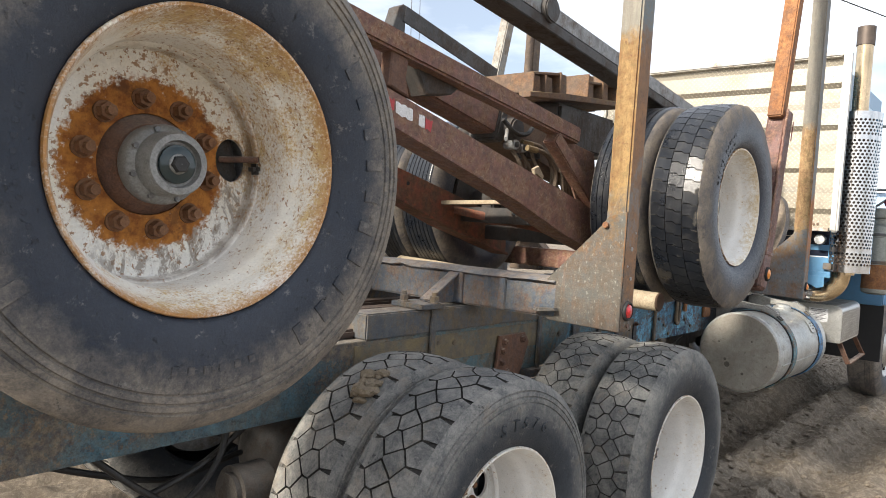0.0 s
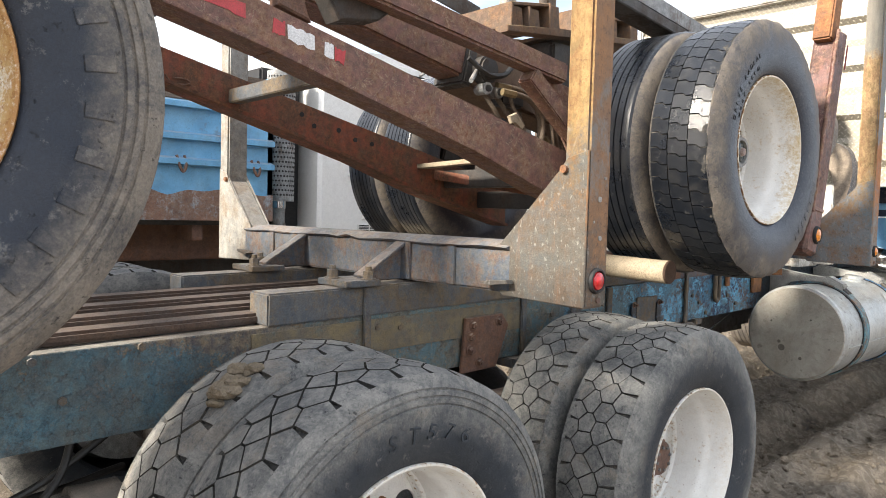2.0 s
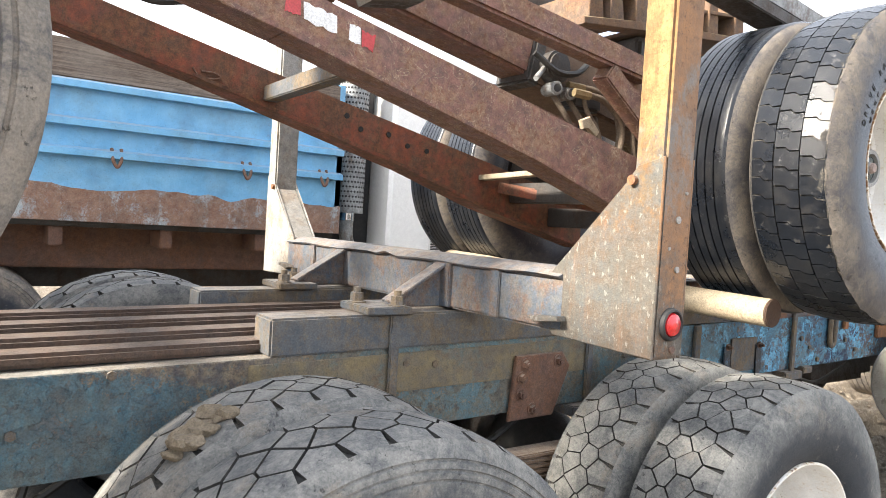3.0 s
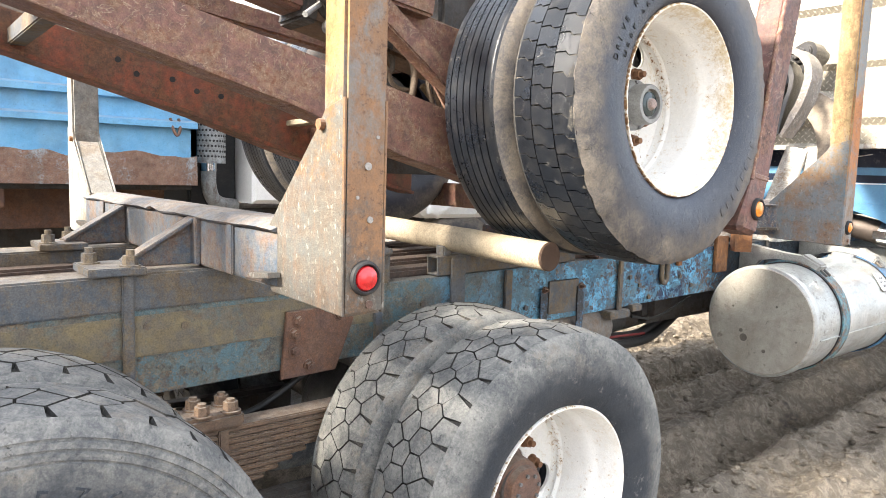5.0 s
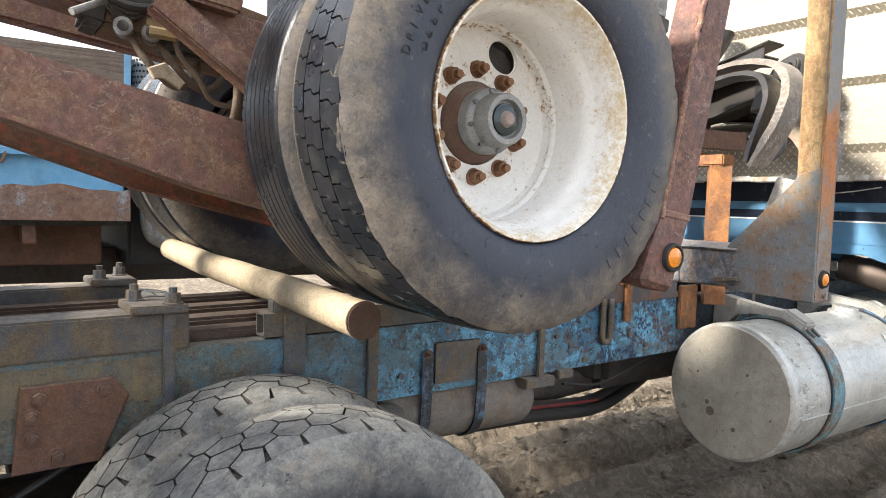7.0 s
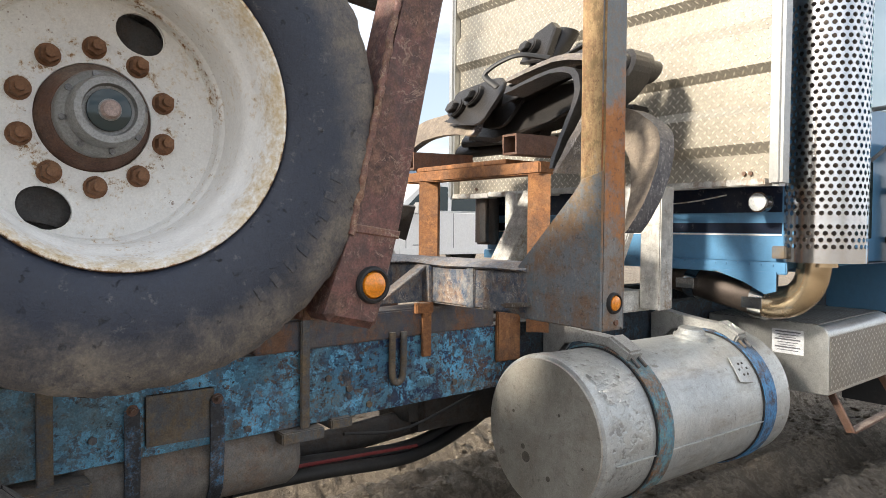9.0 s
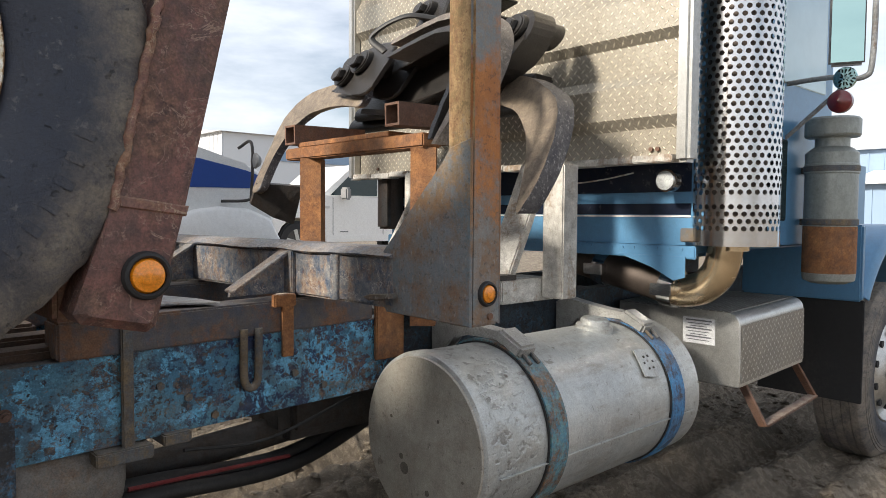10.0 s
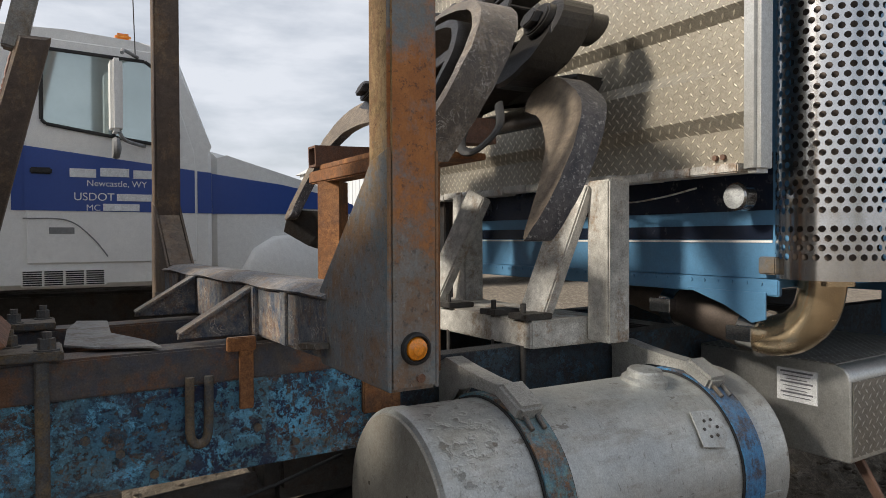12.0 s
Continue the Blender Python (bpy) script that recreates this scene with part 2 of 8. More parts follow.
def rusty_wheel(name):
    """Cream wheel enamel: solid orange rust round the bolts, freckles, ochre stains towards the lip, grey scrapes below."""
    k = Nodes(name)
    x, y, z = k.axis(0), k.axis(1), k.axis(2)
    r = k.math("SQRT", k.math("ADD", k.math("MULTIPLY", x, x), k.math("MULTIPLY", z, z)))
    fine, big, grain = k.noise(55, 9, 0.75), k.noise(7, 8, 0.7), k.noise(150, 6, 0.7)
    col = k.mix(k.step(k.noise(4, 6), 0.38, 0.64), (0.83, 0.82, 0.77), (0.78, 0.73, 0.62))
    # ochre stipple on the barrel, strongest towards the lip, the top and the sunny side
    outer = k.step(y, 0.085, 0.0)
    side = k.step(k.math("ADD", k.math("MULTIPLY", z, 0.9), k.math("MULTIPLY", x, 0.9)), -0.10, 0.30)
    field = k.math("ADD", k.math("ADD", k.math("MULTIPLY", big, 0.55), k.math("MULTIPLY", grain, 0.45)), k.math("ADD", k.math("MULTIPLY", outer, 0.08), k.math("MULTIPLY", side, 0.08)))
    col = k.mix(k.math("MULTIPLY", k.step(field, 0.555, 0.655), 0.85), col, k.mix(k.step(fine, 0.42, 0.6), (0.60, 0.41, 0.13), (0.42, 0.21, 0.045)))
    lip = k.math("MULTIPLY", k.step(r, 0.284, 0.300), k.step(k.math("ADD", k.math("MULTIPLY", grain, 0.5), k.math("MULTIPLY", big, 0.5)), 0.36, 0.52))
    col = k.mix(k.math("MULTIPLY", lip, 0.9), col, (0.35, 0.155, 0.035))
    seam = k.math("MULTIPLY", k.math("SUBTRACT", 1.0, k.step(k.math("ABSOLUTE", k.math("SUBTRACT", r, 0.2535)), 0.001, 0.006)), k.step(big, 0.35, 0.6))
    col = k.mix(k.math("MULTIPLY", seam, 0.7), col, (0.16, 0.10, 0.06))
    # freckles and flakes on the disc
    near = k.math("MULTIPLY", k.math("SUBTRACT", 1.0, k.step(r, 0.15, 0.27)), 0.10)
    freck = k.step(k.math("ADD", k.noise(80, 5, 0.65), k.math("ADD", near, k.math("MULTIPLY", side, 0.03))), 0.62, 0.65)
    col = k.mix(k.math("MULTIPLY", freck, 0.85), col, (0.30, 0.14, 0.04))
    scrape = k.math("MULTIPLY", k.step(k.math("SUBTRACT", k.math("MULTIPLY", x, 0.55), z), 0.03, 0.16), k.step(k.noise(26, 9, 0.8, stretch=(1.0, 1.0, 0.45), distort=0.5), 0.50, 0.56))
    scrape = k.math("MULTIPLY", scrape, k.math("SUBTRACT", 1.0, k.step(r, 0.245, 0.262)))
    col = k.mix(k.math("MULTIPLY", scrape, 0.75), col, (0.21, 0.165, 0.125))
    # solid rust round the hub
    ring = k.math("SUBTRACT", 1.0, k.step(k.math("ADD", r, k.math("MULTIPLY", k.math("SUBTRACT", fine, 0.5), 0.10)), 0.180, 0.194))
    iron = k.mix(k.step(k.noise(30, 8, 0.7), 0.40, 0.60), (0.22, 0.072, 0.014), (0.46, 0.185, 0.035))
    iron = k.mix(k.math("MULTIPLY", k.step(k.noise(13, 8, 0.75), 0.52, 0.62), 0.6), iron, (0.085, 0.036, 0.018))
    iron = k.mix(k.math("MULTIPLY", k.step(fine, 0.62, 0.67), 0.8), iron, (0.62, 0.56, 0.45))
    col = k.mix(ring, col, iron)
    k.bump(k.math("ADD", k.math("MULTIPLY", fine, 0.6), k.math("MULTIPLY", grain, 0.4)), 0.35, 0.002)
    return k.done(col, k.mix(ring, (0.45,) * 3, (0.9,) * 3), 0.0, 0.08)


def rail_blue():
    """Frame paint: flaking bright blue towards the cab, greyed and rusty amidships, dark blue at the rear."""
    k = Nodes("chipped_blue_frame_paint")
    x = k.axis(0)
    fwd = k.step(k.math("ADD", x, k.math("MULTIPLY", k.math("SUBTRACT", k.noise(4, 6, fixed=True), 0.5), 1.6)), 0.75, 1.65)
    fine, big, mid = k.noise(60, 10, 0.8, fixed=True), k.noise(3.2, 6, fixed=True), k.noise(17, 10, 0.78, fixed=True, distort=0.3)
    drip = k.noise(15, 9, 0.75, stretch=(1.6, 1.0, 0.35), fixed=True)
    f = k.math("ADD", k.math("MULTIPLY", mid, 0.45), k.math("ADD", k.math("MULTIPLY", fine, 0.33), k.math("MULTIPLY", drip, 0.22)))
    blue = k.mix(k.step(big, 0.44, 0.56), (0.080, 0.215, 0.30), (0.045, 0.145, 0.235))
    grey = k.mix(k.step(mid, 0.44, 0.54), (0.080, 0.138, 0.155), (0.13, 0.125, 0.10))
    grey = k.mix(k.math("MULTIPLY", k.step(fine, 0.56, 0.60), 0.5), grey, (0.30, 0.24, 0.15))
    tail = k.step(k.math("MULTIPLY", x, -1.0), 0.45, 0.8)
    grey = k.mix(k.math("MULTIPLY", tail, k.step(f, 0.44, 0.52)), grey, (0.055, 0.14, 0.19))
    col = k.mix(fwd, grey, blue)
    pale = k.math("MULTIPLY", fwd, k.step(k.noise(9, 10, 0.8, fixed=True), 0.505, 0.525))
    col = k.mix(k.math("MULTIPLY", pale, 0.85), col, (0.14, 0.44, 0.68))
    bare = k.math("MAXIMUM", k.math("MULTIPLY", k.step(f, 0.535, 0.541), 0.8), k.step(k.math("ADD", k.math("MULTIPLY", k.noise(52, 4, 0.6, fixed=True), 0.7), k.math("MULTIPLY", mid, 0.3)), 0.565, 0.58))
    dim = k.math("MULTIPLY", tail, k.step(k.noise(6, 10, 0.78, fixed=True), 0.42, 0.56))
    col = k.mix(k.math("MULTIPLY", dim, 0.5), col, (0.052, 0.045, 0.038))
    steel = k.mix(k.step(k.noise(34, 9, 0.75), 0.44, 0.56), (0.028, 0.030, 0.040), (0.115, 0.085, 0.065))
    col = k.mix(k.math("MULTIPLY", bare, k.math("ADD", k.math("MULTIPLY", fwd, 0.55), 0.4)), col, steel)
    navy = k.math("MULTIPLY", k.step(x, 1.5, 2.3), k.step(k.math("ADD", k.math("MULTIPLY", fine, 0.5), k.math("MULTIPLY", k.noise(7.5, 9, 0.75, fixed=True), 0.5)), 0.512, 0.520))
    col = k.mix(k.math("MULTIPLY", navy, 0.92), col, (0.010, 0.020, 0.075))
    rust = k.step(k.math("ADD", k.math("MULTIPLY", k.noise(2.3, 8, fixed=True, distort=0.4), 0.55), k.math("MULTIPLY", fine, 0.45)), 0.525, 0.55)
    col = k.mix(k.math("MULTIPLY", rust, 0.6), col, k.mix(k.step(k.noise(30, 8), 0.4, 0.6), (0.085, 0.042, 0.027), (0.28, 0.175, 0.08)))
    col = k.mix(k.math("MULTIPLY", k.step(k.up(), 0.4, 0.9), 0.75), col, (0.33, 0.29, 0.24))
    haze = k.math("MULTIPLY", k.step(k.noise(7, 10, 0.75, fixed=True), 0.45, 0.58), 0.34)
    col = k.mix(haze, col, (0.105, 0.10, 0.085))
    # the colour turns near black forward of x = 2.75
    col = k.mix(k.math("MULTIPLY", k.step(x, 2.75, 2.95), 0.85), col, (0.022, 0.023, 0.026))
    k.bump(k.math("ADD", k.math("MULTIPLY", fine, 0.8), k.math("ADD", k.math("MULTIPLY", bare, -0.6), k.math("MULTIPLY", navy, -0.4))), 0.9, 0.003)
    return k.done(col, 0.66, 0.0, 0.30)


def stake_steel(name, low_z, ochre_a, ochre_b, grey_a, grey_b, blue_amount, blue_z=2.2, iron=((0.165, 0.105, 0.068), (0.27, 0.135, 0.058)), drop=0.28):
    """Stake steel: ochre and rust runs above, pitted grey below, worn blue-grey paint on the flank; sunny and shaded
    faces toned apart.
    """
    k = Nodes(name)
    z = k.axis(2)
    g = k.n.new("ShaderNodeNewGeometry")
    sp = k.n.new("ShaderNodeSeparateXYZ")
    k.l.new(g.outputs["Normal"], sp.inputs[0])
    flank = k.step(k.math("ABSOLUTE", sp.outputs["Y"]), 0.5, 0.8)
    fine, mid = k.noise(62, 10, 0.82, fixed=True), k.noise(9, 9, 0.78, fixed=True)
    runs = k.noise(12, 9, 0.75, stretch=(1.6, 1.6, 0.18), fixed=True)
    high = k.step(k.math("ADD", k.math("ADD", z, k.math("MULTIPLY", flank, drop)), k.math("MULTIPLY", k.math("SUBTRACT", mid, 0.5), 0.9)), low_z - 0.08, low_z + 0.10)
    ochre = k.mix(k.step(k.math("ADD", k.math("MULTIPLY", runs, 0.5), k.math("MULTIPLY", k.noise(26, 9, 0.78), 0.5)), 0.44, 0.56), ochre_a, ochre_b)
    ochre = k.mix(k.math("MULTIPLY", k.step(fine, 0.55, 0.62), 0.75), ochre, (0.10, 0.042, 0.020))
    ochre = k.mix(k.math("MULTIPLY", k.step(mid, 0.52, 0.62), 0.45), ochre, (0.24, 0.10, 0.035))
    ochre = k.mix(k.math("MULTIPLY", k.step(k.noise(20, 9, 0.8, stretch=(1.0, 1.0, 0.6)), 0.50, 0.58), 0.65), ochre, (0.15, 0.105, 0.042))
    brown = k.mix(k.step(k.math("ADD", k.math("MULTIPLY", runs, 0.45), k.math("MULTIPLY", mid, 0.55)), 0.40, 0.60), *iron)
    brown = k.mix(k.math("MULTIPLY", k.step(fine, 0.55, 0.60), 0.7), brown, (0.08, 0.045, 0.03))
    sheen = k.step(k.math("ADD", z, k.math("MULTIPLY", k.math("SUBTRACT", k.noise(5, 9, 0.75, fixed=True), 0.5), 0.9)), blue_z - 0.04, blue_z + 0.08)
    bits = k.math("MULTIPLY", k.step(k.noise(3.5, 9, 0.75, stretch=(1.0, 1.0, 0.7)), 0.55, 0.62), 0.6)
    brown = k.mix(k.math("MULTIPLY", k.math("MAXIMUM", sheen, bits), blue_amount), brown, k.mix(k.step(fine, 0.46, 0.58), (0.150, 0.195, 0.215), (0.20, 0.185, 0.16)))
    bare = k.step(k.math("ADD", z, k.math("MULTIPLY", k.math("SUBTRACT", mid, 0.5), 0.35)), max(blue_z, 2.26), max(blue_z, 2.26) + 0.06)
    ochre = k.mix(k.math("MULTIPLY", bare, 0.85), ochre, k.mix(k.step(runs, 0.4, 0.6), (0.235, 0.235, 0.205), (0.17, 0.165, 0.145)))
    # sun and shade put into the colour by facing: ochre sunward faces, browner flanks
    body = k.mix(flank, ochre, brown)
    grey = k.mix(k.step(mid, 0.42, 0.58), grey_a, grey_b)
    grey = k.mix(k.math("MULTIPLY", k.step(runs, 0.52, 0.66), 0.5), grey, (0.19, 0.105, 0.060))
    grey = k.mix(k.math("MULTIPLY", k.step(fine, 0.52, 0.62), 0.55), grey, (0.175, 0.16, 0.135))
    grey = k.mix(k.math("MULTIPLY", k.step(k.noise(55, 8, 0.75, fixed=True), 0.56, 0.63), 0.55), grey, (0.045, 0.040, 0.036))
    grey = k.mix(k.math("MULTIPLY", k.step(k.noise(70, 5, 0.6, stretch=(1.0, 1.0, 0.55)), 0.61, 0.65), 0.6), grey, (0.26, 0.245, 0.215))
    tint = k.math("MULTIPLY", k.step(k.noise(6, 9, 0.75), 0.50, 0.60), blue_amount * 0.7)
    grey = k.mix(tint, grey, k.mix(k.step(fine, 0.44, 0.58), (0.085, 0.150, 0.190), (0.12, 0.135, 0.135)))
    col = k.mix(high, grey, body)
    k.bump(k.math("ADD", fine, k.math("MULTIPLY", k.noise(150, 8), 0.4)), 0.55, 0.004)
    return k.done(col, 0.75, 0.0, 0.13)


def tread_plate(name, color, rough, pitch=0.033, height=0.0016, metal=0.85, dirt=0.3, plane="yz"):
    """Diamond tread plate: raised lozenges, turned by turns."""
    k = Nodes(name)
    a, b = k.axis("xyz".index(plane[0])), k.axis("xyz".index(plane[1]))
    u = k.math("MULTIPLY", k.math("ADD", a, b), 0.7071 / pitch)
    v = k.math("MULTIPLY", k.math("SUBTRACT", a, b), 0.7071 / pitch)
    odd = k.math("MODULO", k.math("ADD", k.math("FLOOR", u), k.math("ADD", k.math("FLOOR", v), 400.0)), 2.0)
    fu, fv = k.math("ABSOLUTE", k.math("SUBTRACT", k.math("FRACT", u), 0.5)), k.math("ABSOLUTE", k.math("SUBTRACT", k.math("FRACT", v), 0.5))
    one = k.math("ADD", k.math("MULTIPLY", fu, 1.2), k.math("MULTIPLY", fv, 4.2))
    two = k.math("ADD", k.math("MULTIPLY", fv, 1.2), k.math("MULTIPLY", fu, 4.2))
    far = k.math("ADD", k.math("MULTIPLY", one, k.math("SUBTRACT", 1.0, odd)), k.math("MULTIPLY", two, odd))
    lozenge = k.math("SUBTRACT", 1.0, k.step(far, 0.42, 0.62))
    fine = k.noise(30, 8, 0.7)
    soil = k.math("MULTIPLY", k.step(k.noise(4, 8, 0.7), 0.42, 0.66), dirt)
    col = k.mix(soil, color, (0.20, 0.16, 0.11))
    # relief shading put into the colour: dark recesses, lighter lozenges
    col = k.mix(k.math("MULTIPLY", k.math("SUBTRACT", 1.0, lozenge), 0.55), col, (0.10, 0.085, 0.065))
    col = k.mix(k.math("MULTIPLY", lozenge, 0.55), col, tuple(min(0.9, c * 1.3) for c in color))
    col = k.mix(k.math("MULTIPLY", k.step(fine, 0.5, 0.7), 0.25), col, (0.30, 0.27, 0.22))
    k.bump(k.math("ADD", lozenge, k.math("MULTIPLY", fine, 0.1)), 1.0, height)
    return k.done(col, k.mix(soil, (rough,) * 3, (0.75,) * 3), k.mix(soil, (metal,) * 3, (0.15,) * 3))


def glow_lens(name, color):
    k = Nodes(name)
    k.bsdf.inputs["Transmission Weight"].default_value = 0.0
    k.bsdf.inputs["Coat Weight"].default_value = 0.6
    return k.done(k.mix(k.noise(60, 4), color, tuple(c * 0.7 for c in color)), 0.28)


M_RAIL = rail_blue()
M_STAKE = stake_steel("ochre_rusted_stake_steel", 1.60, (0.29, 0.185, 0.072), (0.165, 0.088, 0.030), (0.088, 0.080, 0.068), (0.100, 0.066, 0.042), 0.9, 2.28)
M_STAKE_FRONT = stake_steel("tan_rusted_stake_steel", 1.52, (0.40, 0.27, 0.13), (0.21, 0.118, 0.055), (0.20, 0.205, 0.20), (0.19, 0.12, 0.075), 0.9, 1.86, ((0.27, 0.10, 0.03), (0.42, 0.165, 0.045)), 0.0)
# rear plates painted darker than the front copy, for the shade on them
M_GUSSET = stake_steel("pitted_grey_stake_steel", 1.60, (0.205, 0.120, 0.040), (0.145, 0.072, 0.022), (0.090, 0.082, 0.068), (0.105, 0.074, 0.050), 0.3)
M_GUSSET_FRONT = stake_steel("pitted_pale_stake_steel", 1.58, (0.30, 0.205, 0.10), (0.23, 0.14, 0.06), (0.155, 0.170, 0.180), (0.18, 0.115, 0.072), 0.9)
M_STAKE_FAR = worn_paint("dull_grey_stake_steel", (0.31, 0.295, 0.26), (0.225, 0.22, 0.205), (0.17, 0.125, 0.085), (0.27, 0.22, 0.165), 0.42, 8.0, 0.7, dusty=0.2)
M_STAKE_DARK = worn_paint("brown_rusted_stake_steel", (0.105, 0.075, 0.055), (0.080, 0.056, 0.042), (0.15, 0.085, 0.042), (0.20, 0.15, 0.10), 0.42, 7.0, 0.75, dusty=0.2)
M_TEALSTRAP = worn_paint("teal_rusted_strap_paint", (0.12, 0.24, 0.25), (0.06, 0.18, 0.25), (0.28, 0.12, 0.042), (0.040, 0.034, 0.030), 0.50, 11.0, 0.6, dusty=0.15)
M_BLUESTRAP = worn_paint("blue_chipped_strap_paint", (0.05, 0.21, 0.42), (0.04, 0.15, 0.31), (0.018, 0.020, 0.026), (0.11, 0.07, 0.05), 0.42, 15.0, 0.5, dusty=0.1)
M_AIRTANK = worn_paint("grey_brown_air_tank", (0.17, 0.155, 0.135), (0.14, 0.13, 0.12), (0.16, 0.10, 0.065), (0.21, 0.17, 0.13), 0.40, 6.0, 0.6, dusty=0.2)
M_SUBDARK = worn_paint("slate_rusted_subframe", (0.095, 0.082, 0.075), (0.062, 0.068, 0.090), (0.150, 0.070, 0.038), (0.22, 0.110, 0.055), 0.44, 6.0, 0.65, dusty=0.1)
M_STRAP = worn_paint("black_blue_strap_paint", (0.016, 0.018, 0.022), (0.022, 0.026, 0.034), (0.06, 0.24, 0.42), (0.15, 0.095, 0.06), 0.44, 17.0, 0.6, dusty=0.1)
M_BUNK = worn_paint("grey_blue_worn_bunk_paint", (0.125, 0.124, 0.122), (0.070, 0.095, 0.130), (0.140, 0.070, 0.040), (0.185, 0.155, 0.125), 0.46, 9.0, 0.6, dusty=0.2)
M_BUNK_FRONT = worn_paint("rust_blue_worn_bunk_paint", (0.19, 0.19, 0.19), (0.050, 0.075, 0.120), (0.15, 0.060, 0.028), (0.36, 0.30, 0.23), 0.45, 10.0, 0.55, dusty=0.2, scratch=(0.40, 0.37, 0.33))
M_SUB = worn_paint("brown_rusted_subframe_steel", (0.105, 0.105, 0.105), (0.070, 0.082, 0.097), (0.125, 0.090, 0.058), (0.17, 0.125, 0.070), 0.50, 6.0, 0.7, dusty=0.3)
M_FISH = worn_paint("yellow_brown_rusted_plate", (0.19, 0.145, 0.075), (0.135, 0.115, 0.085), (0.105, 0.145, 0.145), (0.14, 0.085, 0.05), 0.42, 6.0, 0.7, dusty=0.2)
M_RUST = worn_paint("brown_rust", (0.15, 0.085, 0.06), (0.11, 0.06, 0.045), (0.18, 0.085, 0.045), (0.12, 0.062, 0.04), 0.5, 6.0, 0.8, dusty=0.3)
M_BUNKRUST = worn_paint("red_brown_bunk_rust", (0.25, 0.115, 0.07), (0.18, 0.08, 0.05), (0.28, 0.14, 0.07), (0.13, 0.06, 0.035), 0.5, 12.0, 0.8, dusty=0.1)
M_LEAF = worn_paint("dusty_spring_rust", (0.17, 0.115, 0.075), (0.13, 0.085, 0.058), (0.20, 0.12, 0.07), (0.12, 0.075, 0.05), 0.5, 8.0, 0.85, dusty=0.2)
M_BARRUST = worn_paint("dull_bar_rust", (0.085, 0.056, 0.042), (0.06, 0.042, 0.034), (0.11, 0.066, 0.043), (0.07, 0.045, 0.033), 0.5, 9.0, 0.8, dusty=-0.2)
M_ORANGE = worn_paint("orange_rust", (0.345, 0.155, 0.056), (0.25, 0.108, 0.040), (0.25, 0.10, 0.033), (0.12, 0.058, 0.032), 0.5, 7.0, 0.8, dusty=0.25)
M_TRAILER = worn_paint("maroon_worn_trailer_paint", (0.215, 0.100, 0.075), (0.130, 0.062, 0.046), (0.165, 0.066, 0.034), (0.30, 0.20, 0.135), 0.46, 11.0, 0.50, dust=(0.20, 0.135, 0.085), dusty=0.35, streak=False, scratch=(0.34, 0.25, 0.17))
M_LEAN = worn_paint("dark_maroon_stake_paint", (0.170, 0.072, 0.056), (0.075, 0.036, 0.032), (0.045, 0.032, 0.030), (0.23, 0.125, 0.085), 0.46, 9.0, 0.55, dust=(0.20, 0.135, 0.10), dusty=0.25, scratch=(0.30, 0.20, 0.15))
M_REDBEAM = worn_paint("red_rusted_trailer_paint", (0.27, 0.070, 0.030), (0.16, 0.050, 0.028), (0.22, 0.105, 0.050), (0.075, 0.042, 0.03), 0.55, 9.0, 0.6, dusty=0.3)
M_DARKSTEEL = worn_paint("dark_grimy_steel", (0.030, 0.029, 0.028), (0.045, 0.042, 0.039), (0.062, 0.042, 0.030), (0.040, 0.030, 0.025), 0.42, 7.0, 0.5, dust=(0.085, 0.072, 0.06), dusty=0.1)
M_MOSSRUST = worn_paint("mossy_dark_rust", (0.15, 0.095, 0.062), (0.10, 0.066, 0.046), (0.20, 0.105, 0.052), (0.12, 0.066, 0.038), 0.5, 8.0, 0.8, dust=(0.34, 0.26, 0.12), dusty=0.5)
M_GREYSTEEL = worn_paint("grey_galvanised_steel", (0.30, 0.31, 0.31), (0.20, 0.21, 0.215), (0.16, 0.11, 0.08), (0.11, 0.085, 0.07), 0.35, 8.0, 0.5, dusty=0.3)
M_WHITESTEEL = worn_paint("white_painted_steel_worn", (0.58, 0.565, 0.525), (0.42, 0.405, 0.37), (0.20, 0.125, 0.075), (0.30, 0.21, 0.13), 0.34, 7.0, 0.5, dusty=0.2)
M_RUBBER = rubber("dusty_black_rubber", (0.010, 0.017, 0.031), (0.235, 0.205, 0.17), inner=0.38, outer=0.465, base_dust=0.9, film=0.05)
M_RUBBER_TREAD = rubber("worn_grey_tread_rubber", (0.017, 0.024, 0.034), (0.225, 0.218, 0.20), 0.37, 0.47, 0.4, 0.6, 0.8, 0.12)
M_RUBBER_DULL = rubber("dull_tread_rubber", (0.015, 0.021, 0.030), (0.235, 0.23, 0.21), 0.385, 0.49, 0.4, 0.6, 0.8, 0.07)
M_RUBBER_BLACK = rubber("black_worn_tread_rubber", (0.011, 0.017, 0.033), (0.190, 0.162, 0.130), 0.400, 0.480, 0.35, 0.35, 0.70, 0.05, 0.25)
M_TREAD_GLOSS = rubber("glossy_worn_tread_rubber", (0.006, 0.008, 0.012), (0.13, 0.118, 0.10), 0.52, 0.66, 0.14, 0.27, 0.08, 0.03, 0.20, 0.30)
M_GROOVE = plain("black_groove_rubber", (0.036, 0.035, 0.033), 0.85, 0.0, 0.4, 20, 0.9, 0.3, (0.15, 0.13, 0.105))
M_WHEEL_RUSTY = rusty_wheel("rusty_cream_wheel_enamel")
M_WHEEL_WHITE = white_wheel("white_wheel_enamel", 1.0)
M_WHEEL_DRIVE = white_wheel("clean_white_wheel_enamel", 0.25)
M_HUB = plain("grey_cast_hub_metal", (0.20, 0.20, 0.20), 0.55, 0.35, 0.35, 20, 0.55, 0.25)
